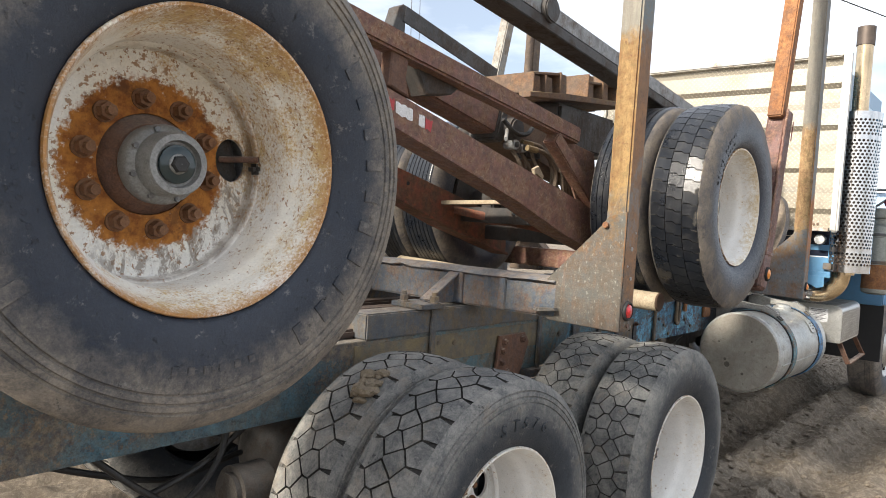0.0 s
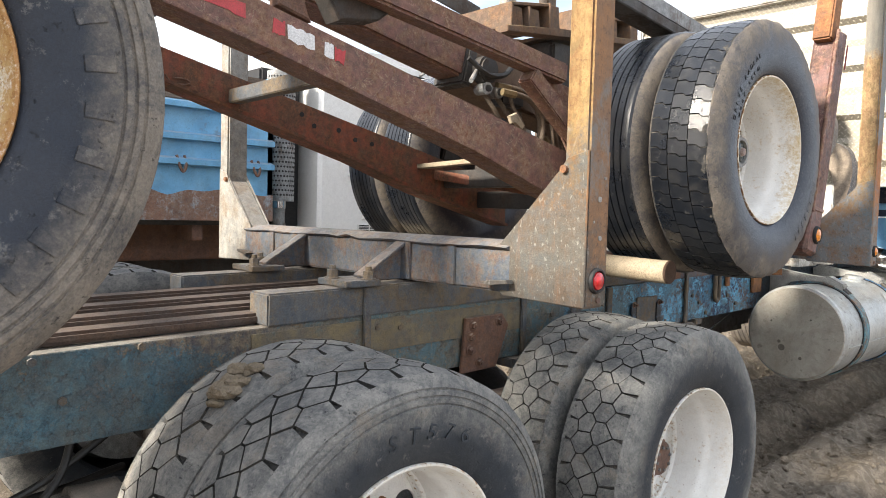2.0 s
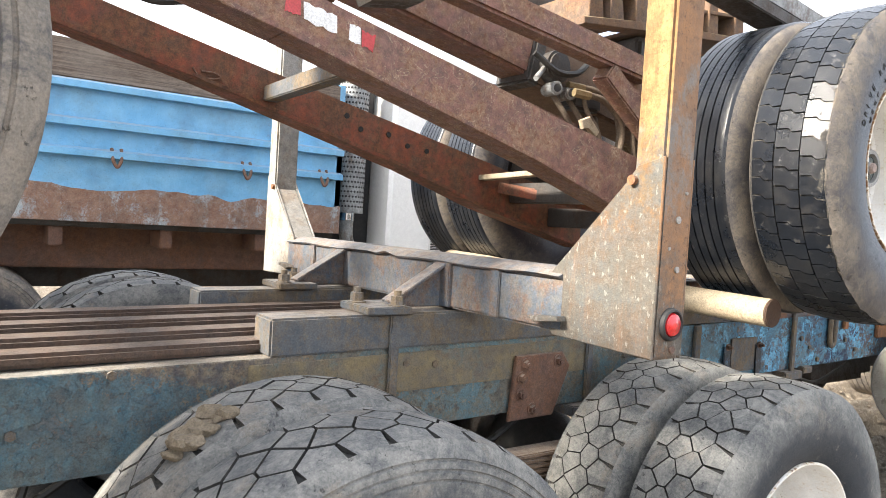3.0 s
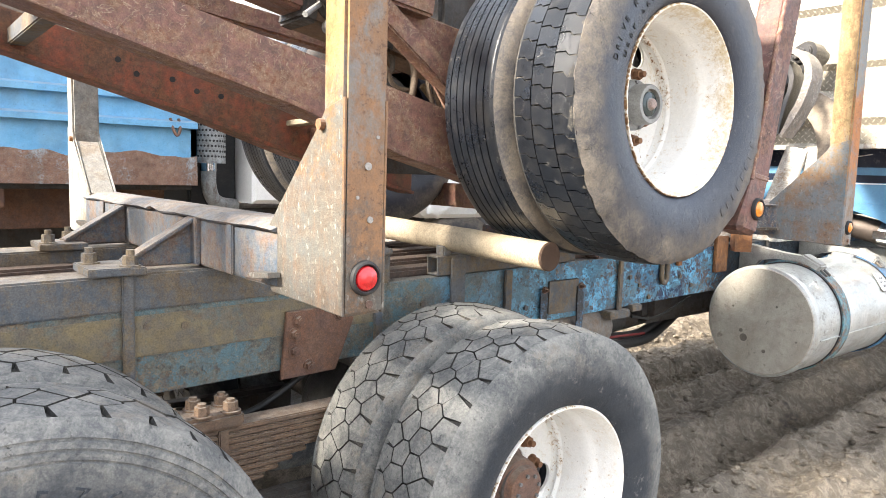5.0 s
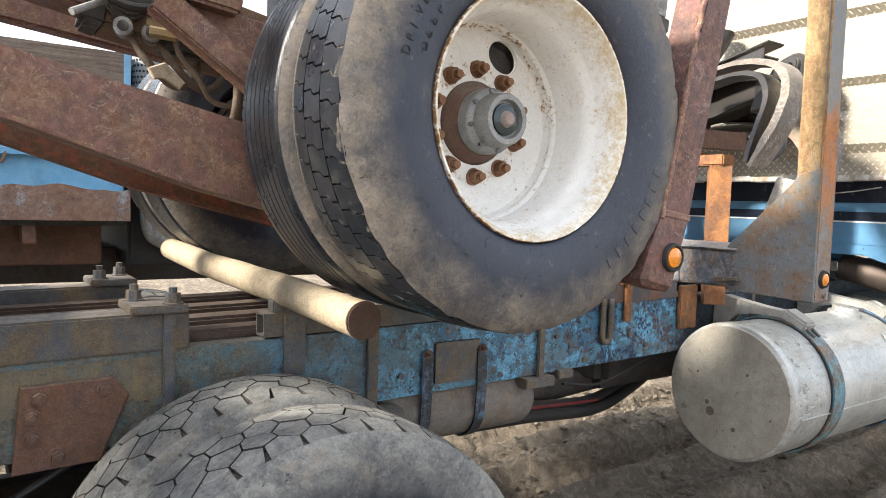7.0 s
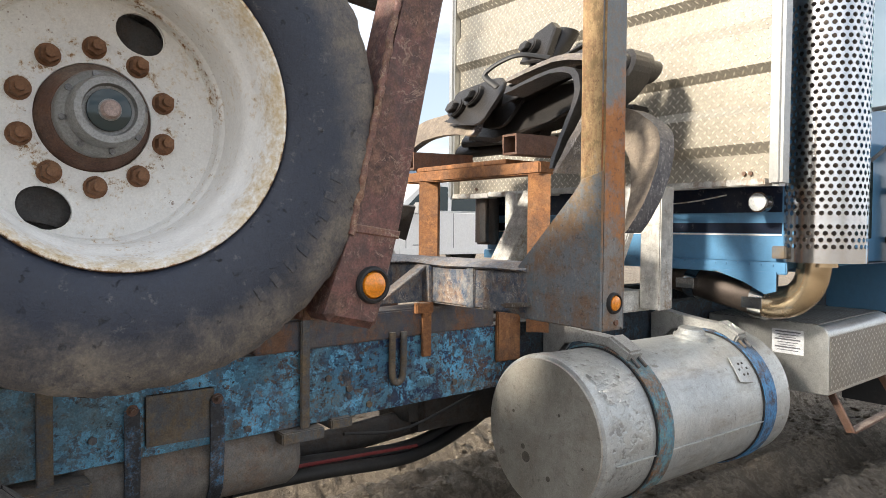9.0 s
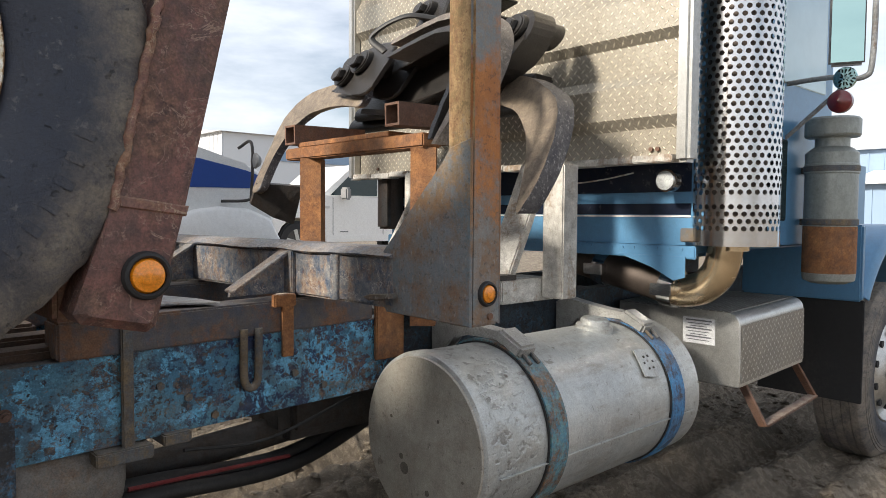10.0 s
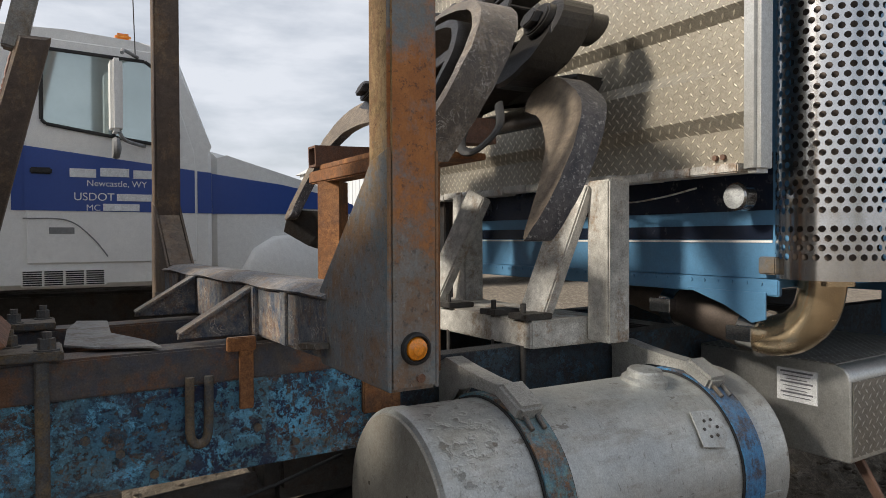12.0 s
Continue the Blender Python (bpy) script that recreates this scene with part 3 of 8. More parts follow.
M_HUBCAP = plain("pale_cast_hub_cap", (0.27, 0.27, 0.26), 0.5, 0.3, 0.3, 24, 0.5, 0.10)
M_PLUG = plain("pale_rusty_plug", (0.34, 0.255, 0.225), 0.6, 0.1, 0.3, 60, 0.5)
M_NUT = plain("rusty_nut_steel", (0.25, 0.122, 0.060), 0.75, 0.2, 0.4, 60, 0.5)


def tank_aluminium(name, light, dull, stain, metal):
    """Dull aluminium: hammered dents, scratches along the shell, drip stains and dust."""
    k = Nodes(name)
    big, fine = k.noise(4.5, 8, 0.65, fixed=True), k.noise(70, 8, 0.75, fixed=True)
    drips = k.noise(16, 8, 0.7, stretch=(1.0, 0.25, 1.0), fixed=True)
    col = k.mix(k.step(big, 0.40, 0.60), light, dull)
    col = k.mix(k.math("MULTIPLY", k.step(drips, 0.52, 0.64), 0.45), col, stain)
    scratch = k.step(k.noise(36, 6, 0.8, stretch=(3.0, 0.5, 3.0), fixed=True), 0.60, 0.66)
    col = k.mix(k.math("MULTIPLY", scratch, 0.5), col, (0.68, 0.68, 0.66))
    fleck = k.step(k.noise(30, 7, 0.75, stretch=(1.0, 3.5, 1.0), fixed=True), 0.60, 0.64)
    col = k.mix(k.math("MULTIPLY", fleck, 0.6), col, (0.15, 0.135, 0.115))
    spots = k.math("SUBTRACT", 1.0, k.step(k.voronoi(11), 0.06, 0.10))
    col = k.mix(k.math("MULTIPLY", k.math("MULTIPLY", spots, k.step(k.noise(5, 3), 0.5, 0.54)), 0.7), col, (0.13, 0.10, 0.075))
    col = k.mix(k.math("MULTIPLY", k.step(k.noise(8, 9, 0.75, fixed=True), 0.44, 0.62), 0.22), col, (0.30, 0.27, 0.23))
    along = k.axis(1)
    band = k.math("MULTIPLY", k.step(along, 0.02, 0.05), k.math("SUBTRACT", 1.0, k.step(along, 0.16, 0.34)))
    dash = k.noise(38, 3, 0.5, stretch=(1.0, 0.8, 1.0), fixed=True)
    dent = k.math("MULTIPLY", band, k.step(dash, 0.50, 0.62))
    col = k.mix(k.math("MULTIPLY", k.math("MULTIPLY", band, k.step(dash, 0.60, 0.64)), 0.55), col, (0.10, 0.085, 0.07))
    pock = k.step(k.noise(17, 5, 0.6, stretch=(1.0, 0.5, 1.0)), 0.66, 0.69)
    col = k.mix(k.math("MULTIPLY", pock, 0.65), col, (0.14, 0.12, 0.095))
    k.bump(k.math("ADD", k.math("MULTIPLY", dent, -1.1), k.math("ADD", k.math("MULTIPLY", k.noise(42, 4), 0.7), k.math("ADD", k.math("MULTIPLY", fine, 0.4), k.math("MULTIPLY", big, 1.2)))), 0.45, 0.005)
    return k.done(col, k.mix(k.step(big, 0.35, 0.65), (0.34,) * 3, (0.50,) * 3), metal, 0.16)


M_ALU = tank_aluminium("dull_aluminium_tank", (0.50, 0.51, 0.49), (0.41, 0.425, 0.42), (0.25, 0.215, 0.17), 0.50)
M_TANKEND = tank_aluminium("dusty_tank_end", (0.38, 0.36, 0.315), (0.31, 0.285, 0.24), (0.24, 0.20, 0.155), 0.15)
M_BRASS = plain("dull_brass", (0.33, 0.25, 0.14), 0.5, 0.6, 0.3, 40, 0.5, 0.1)
M_CAST = plain("dull_cast_aluminium", (0.42, 0.415, 0.39), 0.5, 0.35, 0.25, 18, 0.5, 0.12)
M_STAIN = plain("oily_spot", (0.16, 0.14, 0.115), 0.6, 0.1, 0.3, 40, 0.3)
M_ALUBOX = plain("aluminium_box_sheet", (0.55, 0.55, 0.53), 0.36, 0.85, 0.1, 9, 0.25, 0.08, (0.3, 0.26, 0.2))
M_ALUPLATE = tread_plate("aluminium_tread_plate", (0.67, 0.615, 0.505), 0.36, 0.029, 0.0075, 0.48, dirt=0.45)
M_ALUSTEP = tread_plate("aluminium_step_tread_plate", (0.55, 0.55, 0.53), 0.34, 0.030, 0.0026, 0.85, 0.3, "xz")
M_ALUTOP = tread_plate("aluminium_top_tread_plate", (0.50, 0.50, 0.48), 0.42, 0.024, 0.0013, 0.8, 0.45, "xy")
M_CHROME = plain("dulled_chrome", (0.62, 0.62, 0.62), 0.16, 1.0, 0.08, 8, 0.2, 0.03)
M_HEATCHROME = plain("heat_tinted_chrome_pipe", (0.80, 0.62, 0.40), 0.22, 0.85, 0.45, 9, 0.6, 0.05, (0.24, 0.105, 0.045))
M_MUFFLER = plain("dark_burnt_pipe", (0.12, 0.095, 0.08), 0.55, 0.6, 0.35, 8, 0.4)
M_CABBLUE = plain("blue_cab_paint", (0.10, 0.24, 0.40), 0.28, 0.0, 0.15, 4, 0.18, 0.05)
M_NAVY = plain("navy_cab_stripe", (0.012, 0.018, 0.035), 0.25, 0.0, 0.2, 5, 0.12, 0.04)
M_BLACK = plain("black_rubber_flap", (0.018, 0.018, 0.019), 0.7, 0.0, 0.3, 8, 0.25)
M_HOSE = plain("black_hose_rubber", (0.02, 0.02, 0.02), 0.55, 0.0, 0.3, 20, 0.3)
M_HOSEDUST = plain("dusty_brown_hose_cover", (0.16, 0.12, 0.085), 0.8, 0.0, 0.4, 25, 0.5, 0.4, (0.20, 0.165, 0.125))
M_GLASS_DARK = plain("dark_cab_glass", (0.02, 0.035, 0.038), 0.05, 0.0, 0.1, 3, 0.1, 0.0)
M_GLASS_GREEN = plain("green_tinted_cab_glass", (0.52, 0.62, 0.62), 0.04, 0.55, 0.3, 3, 0.05, 0.0)
M_MIRROR = plain("mirror_glass", (0.42, 0.60, 0.56), 0.02, 1.0, 0.02, 3, 0.03, 0.0)
M_DARKRED = glow_lens("dark_red_lamp_lens", (0.13, 0.006, 0.009))
M_CANISTER = plain("grey_green_canister_paint", (0.29, 0.31, 0.29), 0.4, 0.3, 0.12, 6, 0.3, 0.12)
M_RED = glow_lens("red_lamp_lens", (0.62, 0.015, 0.02))
M_AMBER = glow_lens("amber_lamp_lens", (0.85, 0.27, 0.01))
M_CLEAR = plain("clear_lamp_lens", (0.62, 0.64, 0.64), 0.12, 0.3, 0.3, 60, 0.1, 0.6)
M_TAPE_RED = plain("red_reflective_tape", (0.50, 0.05, 0.055), 0.45, 0.0, 0.2, 25, 0.35)
M_FADEDRED = plain("faded_red_print", (0.24, 0.035, 0.035), 0.7, 0.0, 0.4, 40, 0.5)
M_TAPE_WHITE = plain("white_reflective_tape", (0.74, 0.74, 0.74), 0.4, 0.0, 0.1, 25, 0.2)
M_LABEL = plain("white_label", (0.72, 0.73, 0.74), 0.5, 0.0, 0.05, 20, 0.15)
M_LABEL_OLD = plain("dirty_white_paint", (0.36, 0.34, 0.31), 0.6, 0.0, 0.3, 60, 0.5)
M_INK = plain("grey_print", (0.16, 0.16, 0.18), 0.6, 0.0, 0.1, 20, 0.0)
M_POLE = plain("peeled_pale_pole_wood", (0.42, 0.345, 0.24), 0.75, 0.0, 0.42, 13, 0.85, 0.5, (0.19, 0.13, 0.08))
M_ENDGRAIN = plain("dark_end_grain", (0.085, 0.048, 0.03), 0.85, 0.0, 0.4, 30, 0.4, 0.5)
M_BEDBLUE = worn_paint("sky_blue_box_paint", (0.14, 0.38, 0.62), (0.19, 0.44, 0.66), (0.14, 0.06, 0.04), (0.20, 0.095, 0.06), 0.16, 2.0, 0.5, dusty=0.2, grit=0.08)
M_BEDRUST = worn_paint("rusted_box_sill", (0.30, 0.36, 0.40), (0.36, 0.38, 0.38), (0.19, 0.095, 0.062), (0.26, 0.16, 0.11), 0.64, 4.5, 0.7)
M_WHITECAB = plain("white_cab_paint", (0.80, 0.79, 0.76), 0.35, 0.0, 0.08, 3, 0.15, 0.04, (0.34, 0.29, 0.23))
M_CABSTRIPE = plain("royal_blue_stripe", (0.03, 0.075, 0.30), 0.35, 0.0, 0.1, 4, 0.1, 0.03)
M_GREYTRIM = plain("grey_plastic_trim", (0.22, 0.22, 0.22), 0.6, 0.0, 0.2, 8, 0.2)
M_MUD = plain("dried_clay_mud", (0.24, 0.19, 0.13), 0.95, 0.0, 0.4, 20, 0.5, 1.0)
M_SHED = plain("pale_blue_metal_siding", (0.24, 0.34, 0.47), 0.5, 0.0, 0.08, 1, 0.1, 0.0)
M_SHEDROOF = plain("white_metal_roof", (0.62, 0.64, 0.66), 0.45, 0.0, 0.05, 1, 0.1, 0.0)
M_DARKTRUCK = plain("dark_grey_pickup_paint", (0.035, 0.04, 0.045), 0.3, 0.0, 0.2, 3, 0.2, 0.0)

# ---- mesh helpers ----
def finish(bm, mat, smooth=None):
    """A mesh from bm; smooth: the angle in degrees up to which edges are shaded round."""
    me = bpy.data.meshes.new("mesh")
    bmesh.ops.recalc_face_normals(bm, faces=bm.faces[:])
    if smooth:
        lim = radians(smooth)
        for f in bm.faces:
            f.smooth = True
        for e in bm.edges:
            e.smooth = len(e.link_faces) == 2 and e.calc_face_angle(0.0) < lim
    bm.to_mesh(me)
    bm.free()
    me.materials.append(mat)
    return me


def put(name, me, parent=None, m=None, label=""):
    """An object on the mesh me, under a thing or part, at the pose m in the world."""
    ob = new(name, me)
    if m is not None:
        ob.matrix_world = m
    if parent is not None:
        ob.parent = parent
        ob.matrix_parent_inverse = parent_world(parent).inverted()
    if label:
        tagged(ob, label)
    return ob


def parent_world(ob):
    m = ob.matrix_basis
    return parent_world(ob.parent) @ ob.matrix_parent_inverse @ m if ob.parent else m


def part(name, bm, mat, parent=None, label="", smooth=None, m=None):
    return put(name, finish(bm, mat, smooth), parent, m, label)


def thing(name, label, category, group="", kind="", at=(0, 0, 0)):
    ob = new(name)
    ob.location = at
    return tagged(ob, label, category, group, kind)


def add_box(bm, lo, hi, bevel=0.0, m=None):
    x0, y0, z0 = lo
    x1, y1, z1 = hi
    vs = [bm.verts.new(p) for p in ((x0, y0, z0), (x1, y0, z0), (x1, y1, z0), (x0, y1, z0), (x0, y0, z1), (x1, y0, z1), (x1, y1, z1), (x0, y1, z1))]
    for q in ((3, 2, 1, 0), (4, 5, 6, 7), (0, 1, 5, 4), (1, 2, 6, 5), (2, 3, 7, 6), (3, 0, 4, 7)):
        bm.faces.new([vs[i] for i in q])
    if bevel:
        edges = list({e for v in vs for e in v.link_edges})
        made = bmesh.ops.bevel(bm, geom=edges, offset=bevel, segments=2, affect="EDGES", clamp_overlap=True)
        vs = list({v for f in made["faces"] for v in f.verts} | {v for v in vs if v.is_valid})
    if m is not None:
        bmesh.ops.transform(bm, matrix=m, verts=vs)
    return vs


def box(lo, hi, bevel=0.004):
    bm = bmesh.new()
    add_box(bm, lo, hi, bevel)
    return bm


def aim(p, q, up=(0, 0, 1)):
    """A pose at p with z towards q and x as near to up as can be."""
    p, q = Vector(p), Vector(q)
    z = (q - p).normalized()
    x = Vector(up) - z * z.dot(Vector(up))
    x = (x if x.length > 1e-4 else z.orthogonal()).normalized()
    y = z.cross(x)
    return Matrix((( x.x, y.x, z.x, p.x), (x.y, y.y, z.y, p.y), (x.z, y.z, z.z, p.z), (0, 0, 0, 1)))


def add_bar(bm, p, q, tall, wide, bevel=0.004, up=(0, 0, 1)):
    """A square bar from p to q, tall along up and wide across it."""
    n = (Vector(q) - Vector(p)).length
    return add_box(bm, (-tall / 2, -wide / 2, 0), (tall / 2, wide / 2, n), bevel, aim(p, q, up))


def bar(p, q, tall, wide, bevel=0.004, up=(0, 0, 1)):
    bm = bmesh.new()
    add_bar(bm, p, q, tall, wide, bevel, up)
    return bm


def add_tube(bm, p, q, tall, wide, wall=0.006, up=(0, 0, 1)):
    """A hollow square tube, open at both ends."""
    m, n = aim(p, q, up), (Vector(q) - Vector(p)).length
    rings = []
    for z in (0, n):
        for d in (0, wall):
            a, b = tall / 2 - d, wide / 2 - d
            rings.append([bm.verts.new(m @ Vector(c)) for c in ((-a, -b, z), (a, -b, z), (a, b, z), (-a, b, z))])
    o0, i0, o1, i1 = rings
    for k in range(4):
        j = (k + 1) % 4
        bm.faces.new((o0[k], o0[j], o1[j], o1[k]))
        bm.faces.new((i0[j], i0[k], i1[k], i1[j]))
        bm.faces.new((o0[j], o0[k], i0[k], i0[j]))
        bm.faces.new((o1[k], o1[j], i1[j], i1[k]))


def add_cyl(bm, p, q, r, seg=20, r2=None, caps=True):
    m, n = aim(p, q), (Vector(q) - Vector(p)).length
    r2 = r if r2 is None else r2
    a = [bm.verts.new(m @ Vector((r * math.cos(k * math.tau / seg), r * math.sin(k * math.tau / seg), 0))) for k in range(seg)]
    b = [bm.verts.new(m @ Vector((r2 * math.cos(k * math.tau / seg), r2 * math.sin(k * math.tau / seg), n))) for k in range(seg)]
    for k in range(seg):
        j = (k + 1) % seg
        bm.faces.new((a[k], a[j], b[j], b[k]))
    if caps:
        bm.faces.new(a[::-1])
        bm.faces.new(b)


def cyl(p, q, r, seg=20, r2=None, bevel=0.0):
    bm = bmesh.new()
    add_cyl(bm, p, q, r, seg, r2)
    if bevel:
        rims = [e for e in bm.edges if any(len(f.verts) == seg for f in e.link_faces)]
        bmesh.ops.bevel(bm, geom=rims, offset=bevel, segments=2, affect="EDGES")
    return bm


def add_pipe(bm, pts, r, seg=12):
    """A round pipe or hose along pts."""
    pts = [Vector(p) for p in pts]
    rings, side = [], None
    for k, p in enumerate(pts):
        way = (pts[min(k + 1, len(pts) - 1)] - pts[max(k - 1, 0)]).normalized()
        side = way.orthogonal().normalized() if side is None else (side - way * side.dot(way)).normalized()
        other = way.cross(side)
        rings.append([bm.verts.new(p + r * (math.cos(a) * side + math.sin(a) * other)) for a in (j * math.tau / seg for j in range(seg))])
    for a, b in zip(rings, rings[1:]):
        for j in range(seg):
            i = (j + 1) % seg
            bm.faces.new((a[j], a[i], b[i], b[j]))
    bm.faces.new(rings[0][::-1])
    bm.faces.new(rings[-1])


def smooth_path(pts, n=8):
    """Points on a Catmull-Rom curve through pts."""
    pts = [Vector(p) for p in pts]
    pts = [2 * pts[0] - pts[1]] + pts + [2 * pts[-1] - pts[-2]]
    out = []
    for a, b, c, d in zip(pts, pts[1:], pts[2:], pts[3:]):
        for k in range(n):
            t = k / n
            out.append(0.5 * (2 * b + (c - a) * t + (2 * a - 5 * b + 4 * c - d) * t * t + (3 * b - a - 3 * c + d) * t ** 3))
    return out + [pts[-2]]


def pipe(pts, r, seg=12, n=8):
    bm = bmesh.new()
    add_pipe(bm, smooth_path(pts, n) if n else pts, r, seg)
    return bm


def add_plate(bm, outline, thick, plane="xz", at=0.0, bevel=0.0, m=None):
    """A flat plate: an outline in a plane, its thickness going up the third axis from at."""
    third = ({"x", "y", "z"} - set(plane)).pop()

    def p3(a, b, c):
        d = {plane[0]: a, plane[1]: b, third: c}
        return Vector((d["x"], d["y"], d["z"]))
    lo = [bm.verts.new(p3(a, b, at)) for a, b in outline]
    hi = [bm.verts.new(p3(a, b, at + thick)) for a, b in outline]
    n = len(outline)
    f0, f1 = bm.faces.new(lo[::-1]), bm.faces.new(hi)
    for k in range(n):
        j = (k + 1) % n
        bm.faces.new((lo[k], lo[j], hi[j], hi[k]))
    vs = lo + hi
    if bevel:
        made = bmesh.ops.bevel(bm, geom=list(set(f0.edges) | set(f1.edges)), offset=bevel, segments=1, affect="EDGES", clamp_overlap=True)
        vs = list({v for f in made["faces"] for v in f.verts} | {v for v in vs if v.is_valid})
    if m is not None:
        bmesh.ops.transform(bm, matrix=m, verts=vs)


def plate(outline, thick, plane="xz", at=0.0, bevel=0.002, m=None):
    bm = bmesh.new()
    add_plate(bm, outline, thick, plane, at, bevel, m)
    return bm


def add_lathe(bm, profile, seg=72):
    """Profile rows (r, y) turned round the y axis."""
    rings = [[bm.verts.new((r * math.cos(a), y, r * math.sin(a))) for a in (k * math.tau / seg for k in range(seg))] for r, y in profile]
    for a, b in zip(rings, rings[1:]):
        for k in range(seg):
            j = (k + 1) % seg
            bm.faces.new((a[k], a[j], b[j], b[k]))
    return rings


def lathe(profile, seg=72, caps=False):
    bm = bmesh.new()
    rings = add_lathe(bm, profile, seg)
    if caps:
        bm.faces.new(rings[0])
        bm.faces.new(rings[-1][::-1])
    return bm


def add_bolt(bm, at, way, r=0.016, tall=0.018, stud=0.014):
    """A hexagon nut with its washer and stud end, standing at a point along way."""
    at, way = Vector(at), Vector(way).normalized()
    add_cyl(bm, at, at + way * 0.004, r * 1.35, 16)
    add_cyl(bm, at + way * 0.004, at + way * (0.004 + tall), r, 6, r * 0.96)
    add_cyl(bm, at + way * (0.004 + tall), at + way * (0.004 + tall + stud), r * 0.55, 10)


def bolt(at, way, r=0.016, tall=0.018, stud=0.014):
    bm = bmesh.new()
    add_bolt(bm, at, way, r, tall, stud)
    return bm


def letters(text, size, depth=0.002):
    """A mesh of a word in the built-in font, in the xy plane from x = 0."""
    cu = bpy.data.curves.new("word", "FONT")
    cu.body, cu.size, cu.extrude = text, size, depth
    ob = new("word", cu)
    bpy.context.view_layer.update()
    me = bpy.data.meshes.new_from_object(ob.evaluated_get(bpy.context.evaluated_depsgraph_get()))
    bpy.data.objects.remove(ob)
    bpy.data.curves.remove(cu)
    return me


def strip(pts, normals, thick, width, axis=(1, 0, 0)):
    """A flat band swept along pts, its flat side towards normals and its width along axis."""
    bm = bmesh.new()
    axis = Vector(axis) * (width / 2)
    rows = []
    for p, n in zip(pts, normals):
        p, n = Vector(p), Vector(n).normalized() * (thick / 2)
        rows.append([bm.verts.new(v) for v in (p - axis - n, p + axis - n, p + axis + n, p - axis + n)])
    for a, b in zip(rows, rows[1:]):
        for i in range(4):
            j = (i + 1) % 4
            bm.faces.new((a[i], a[j], b[j], b[i]))
    bm.faces.new(rows[0][::-1])
    bm.faces.new(rows[-1])
    return bm

# ---- wheels ----
# A wheel turns round the y axis; y = 0 is the outer lip of the rim and +y points inboard.


def tyre_profile(grooves=(), depth=0.010, crown=0.533, shoulder_rings=True):
    """Section of a dual tyre 0.28 m wide, from the outer bead over the tread to the inner bead."""
    rows = [(0.297, 0.030), (0.300, 0.012), (0.310, 0.000), (0.322, -0.008), (0.345, -0.017), (0.375, -0.023), (0.41, -0.026), (0.445, -0.024)]
    if shoulder_rings:
        rows += [(0.450, -0.0235), (0.452, -0.0195), (0.455, -0.0195), (0.457, -0.0230), (0.468, -0.0220), (0.470, -0.0175), (0.474, -0.0170), (0.476, -0.0205), (0.486, -0.0180), (0.488, -0.0130), (0.492, -0.0125), (0.494, -0.0155)]
    rows += [(0.502, -0.011), (0.515, -0.002), (0.525, 0.006), (crown - 0.002, 0.013)]
    y = 0.018
    for g in grooves:
        rows += [(crown, y), (crown, g - 0.0028), (crown - depth, g - 0.0016), (crown - depth, g + 0.0016), (crown, g + 0.0028)]
        y = g + 0.006
    rows += [(crown, y), (crown, 0.232), (crown - 0.002, 0.237), (0.525, 0.244), (0.515, 0.252), (0.50, 0.262), (0.47, 0.272), (0.41, 0.276), (0.345, 0.267), (0.31, 0.25), (0.297, 0.22)]
    return rows


def add_block(bm, poly, r0, r1, taper=0.955):
    """A tread block: an outline in (angle, y) between two radii, narrower on top."""
    ca = sum(a for a, _ in poly) / len(poly)
    cy = sum(y for _, y in poly) / len(poly)
    lo = [bm.verts.new((r0 * math.cos(a), y, r0 * math.sin(a))) for a, y in poly]
    hi = []
    for a, y in poly:
        a2, y2 = ca + (a - ca) * taper, cy + (y - cy) * taper
        rr = r1 - 0.009 * max(0.0, abs(y2 - 0.125) / 0.11) ** 3
        hi.append(bm.verts.new((rr * math.cos(a2), y2, rr * math.sin(a2))))
    n = len(poly)
    bm.faces.new(hi)
    for k in range(n):
        j = (k + 1) % n
        bm.faces.new((lo[k], lo[j], hi[j], hi[k]))
    return lo


def tie(bm, bases):
    """Join the feet of the blocks and the carcass below the tread, so that the tyre is one body."""
    foot = bm.verts[0]
    for a, b in zip(bases, bases[1:]):
        bm.faces.new((a[0], a[1], b[0]))
    bm.faces.new((bases[0][0], bases[0][-1], foot))


def cell(centre, others, lo, hi, half, gap):
    """The part of the tread nearer to centre than to the others, drawn in by half the gap, in (length, y)."""
    poly = [Vector((centre.x - half, lo)), Vector((centre.x + half, lo)), Vector((centre.x + half, hi)), Vector((centre.x - half, hi))]
    for o in others:
        n = (o - centre).normalized()
        limit = n.dot((o + centre) / 2) - gap / 2
        cut = []
        for p, q in zip(poly, poly[1:] + poly[:1]):
            dp, dq = n.dot(p) - limit, n.dot(q) - limit
            if dp <= 0:
                cut.append(p)
            if (dp < 0 < dq) or (dq < 0 < dp):
                cut.append(p + (q - p) * (dp / (dp - dq)))
        poly = cut
    return poly


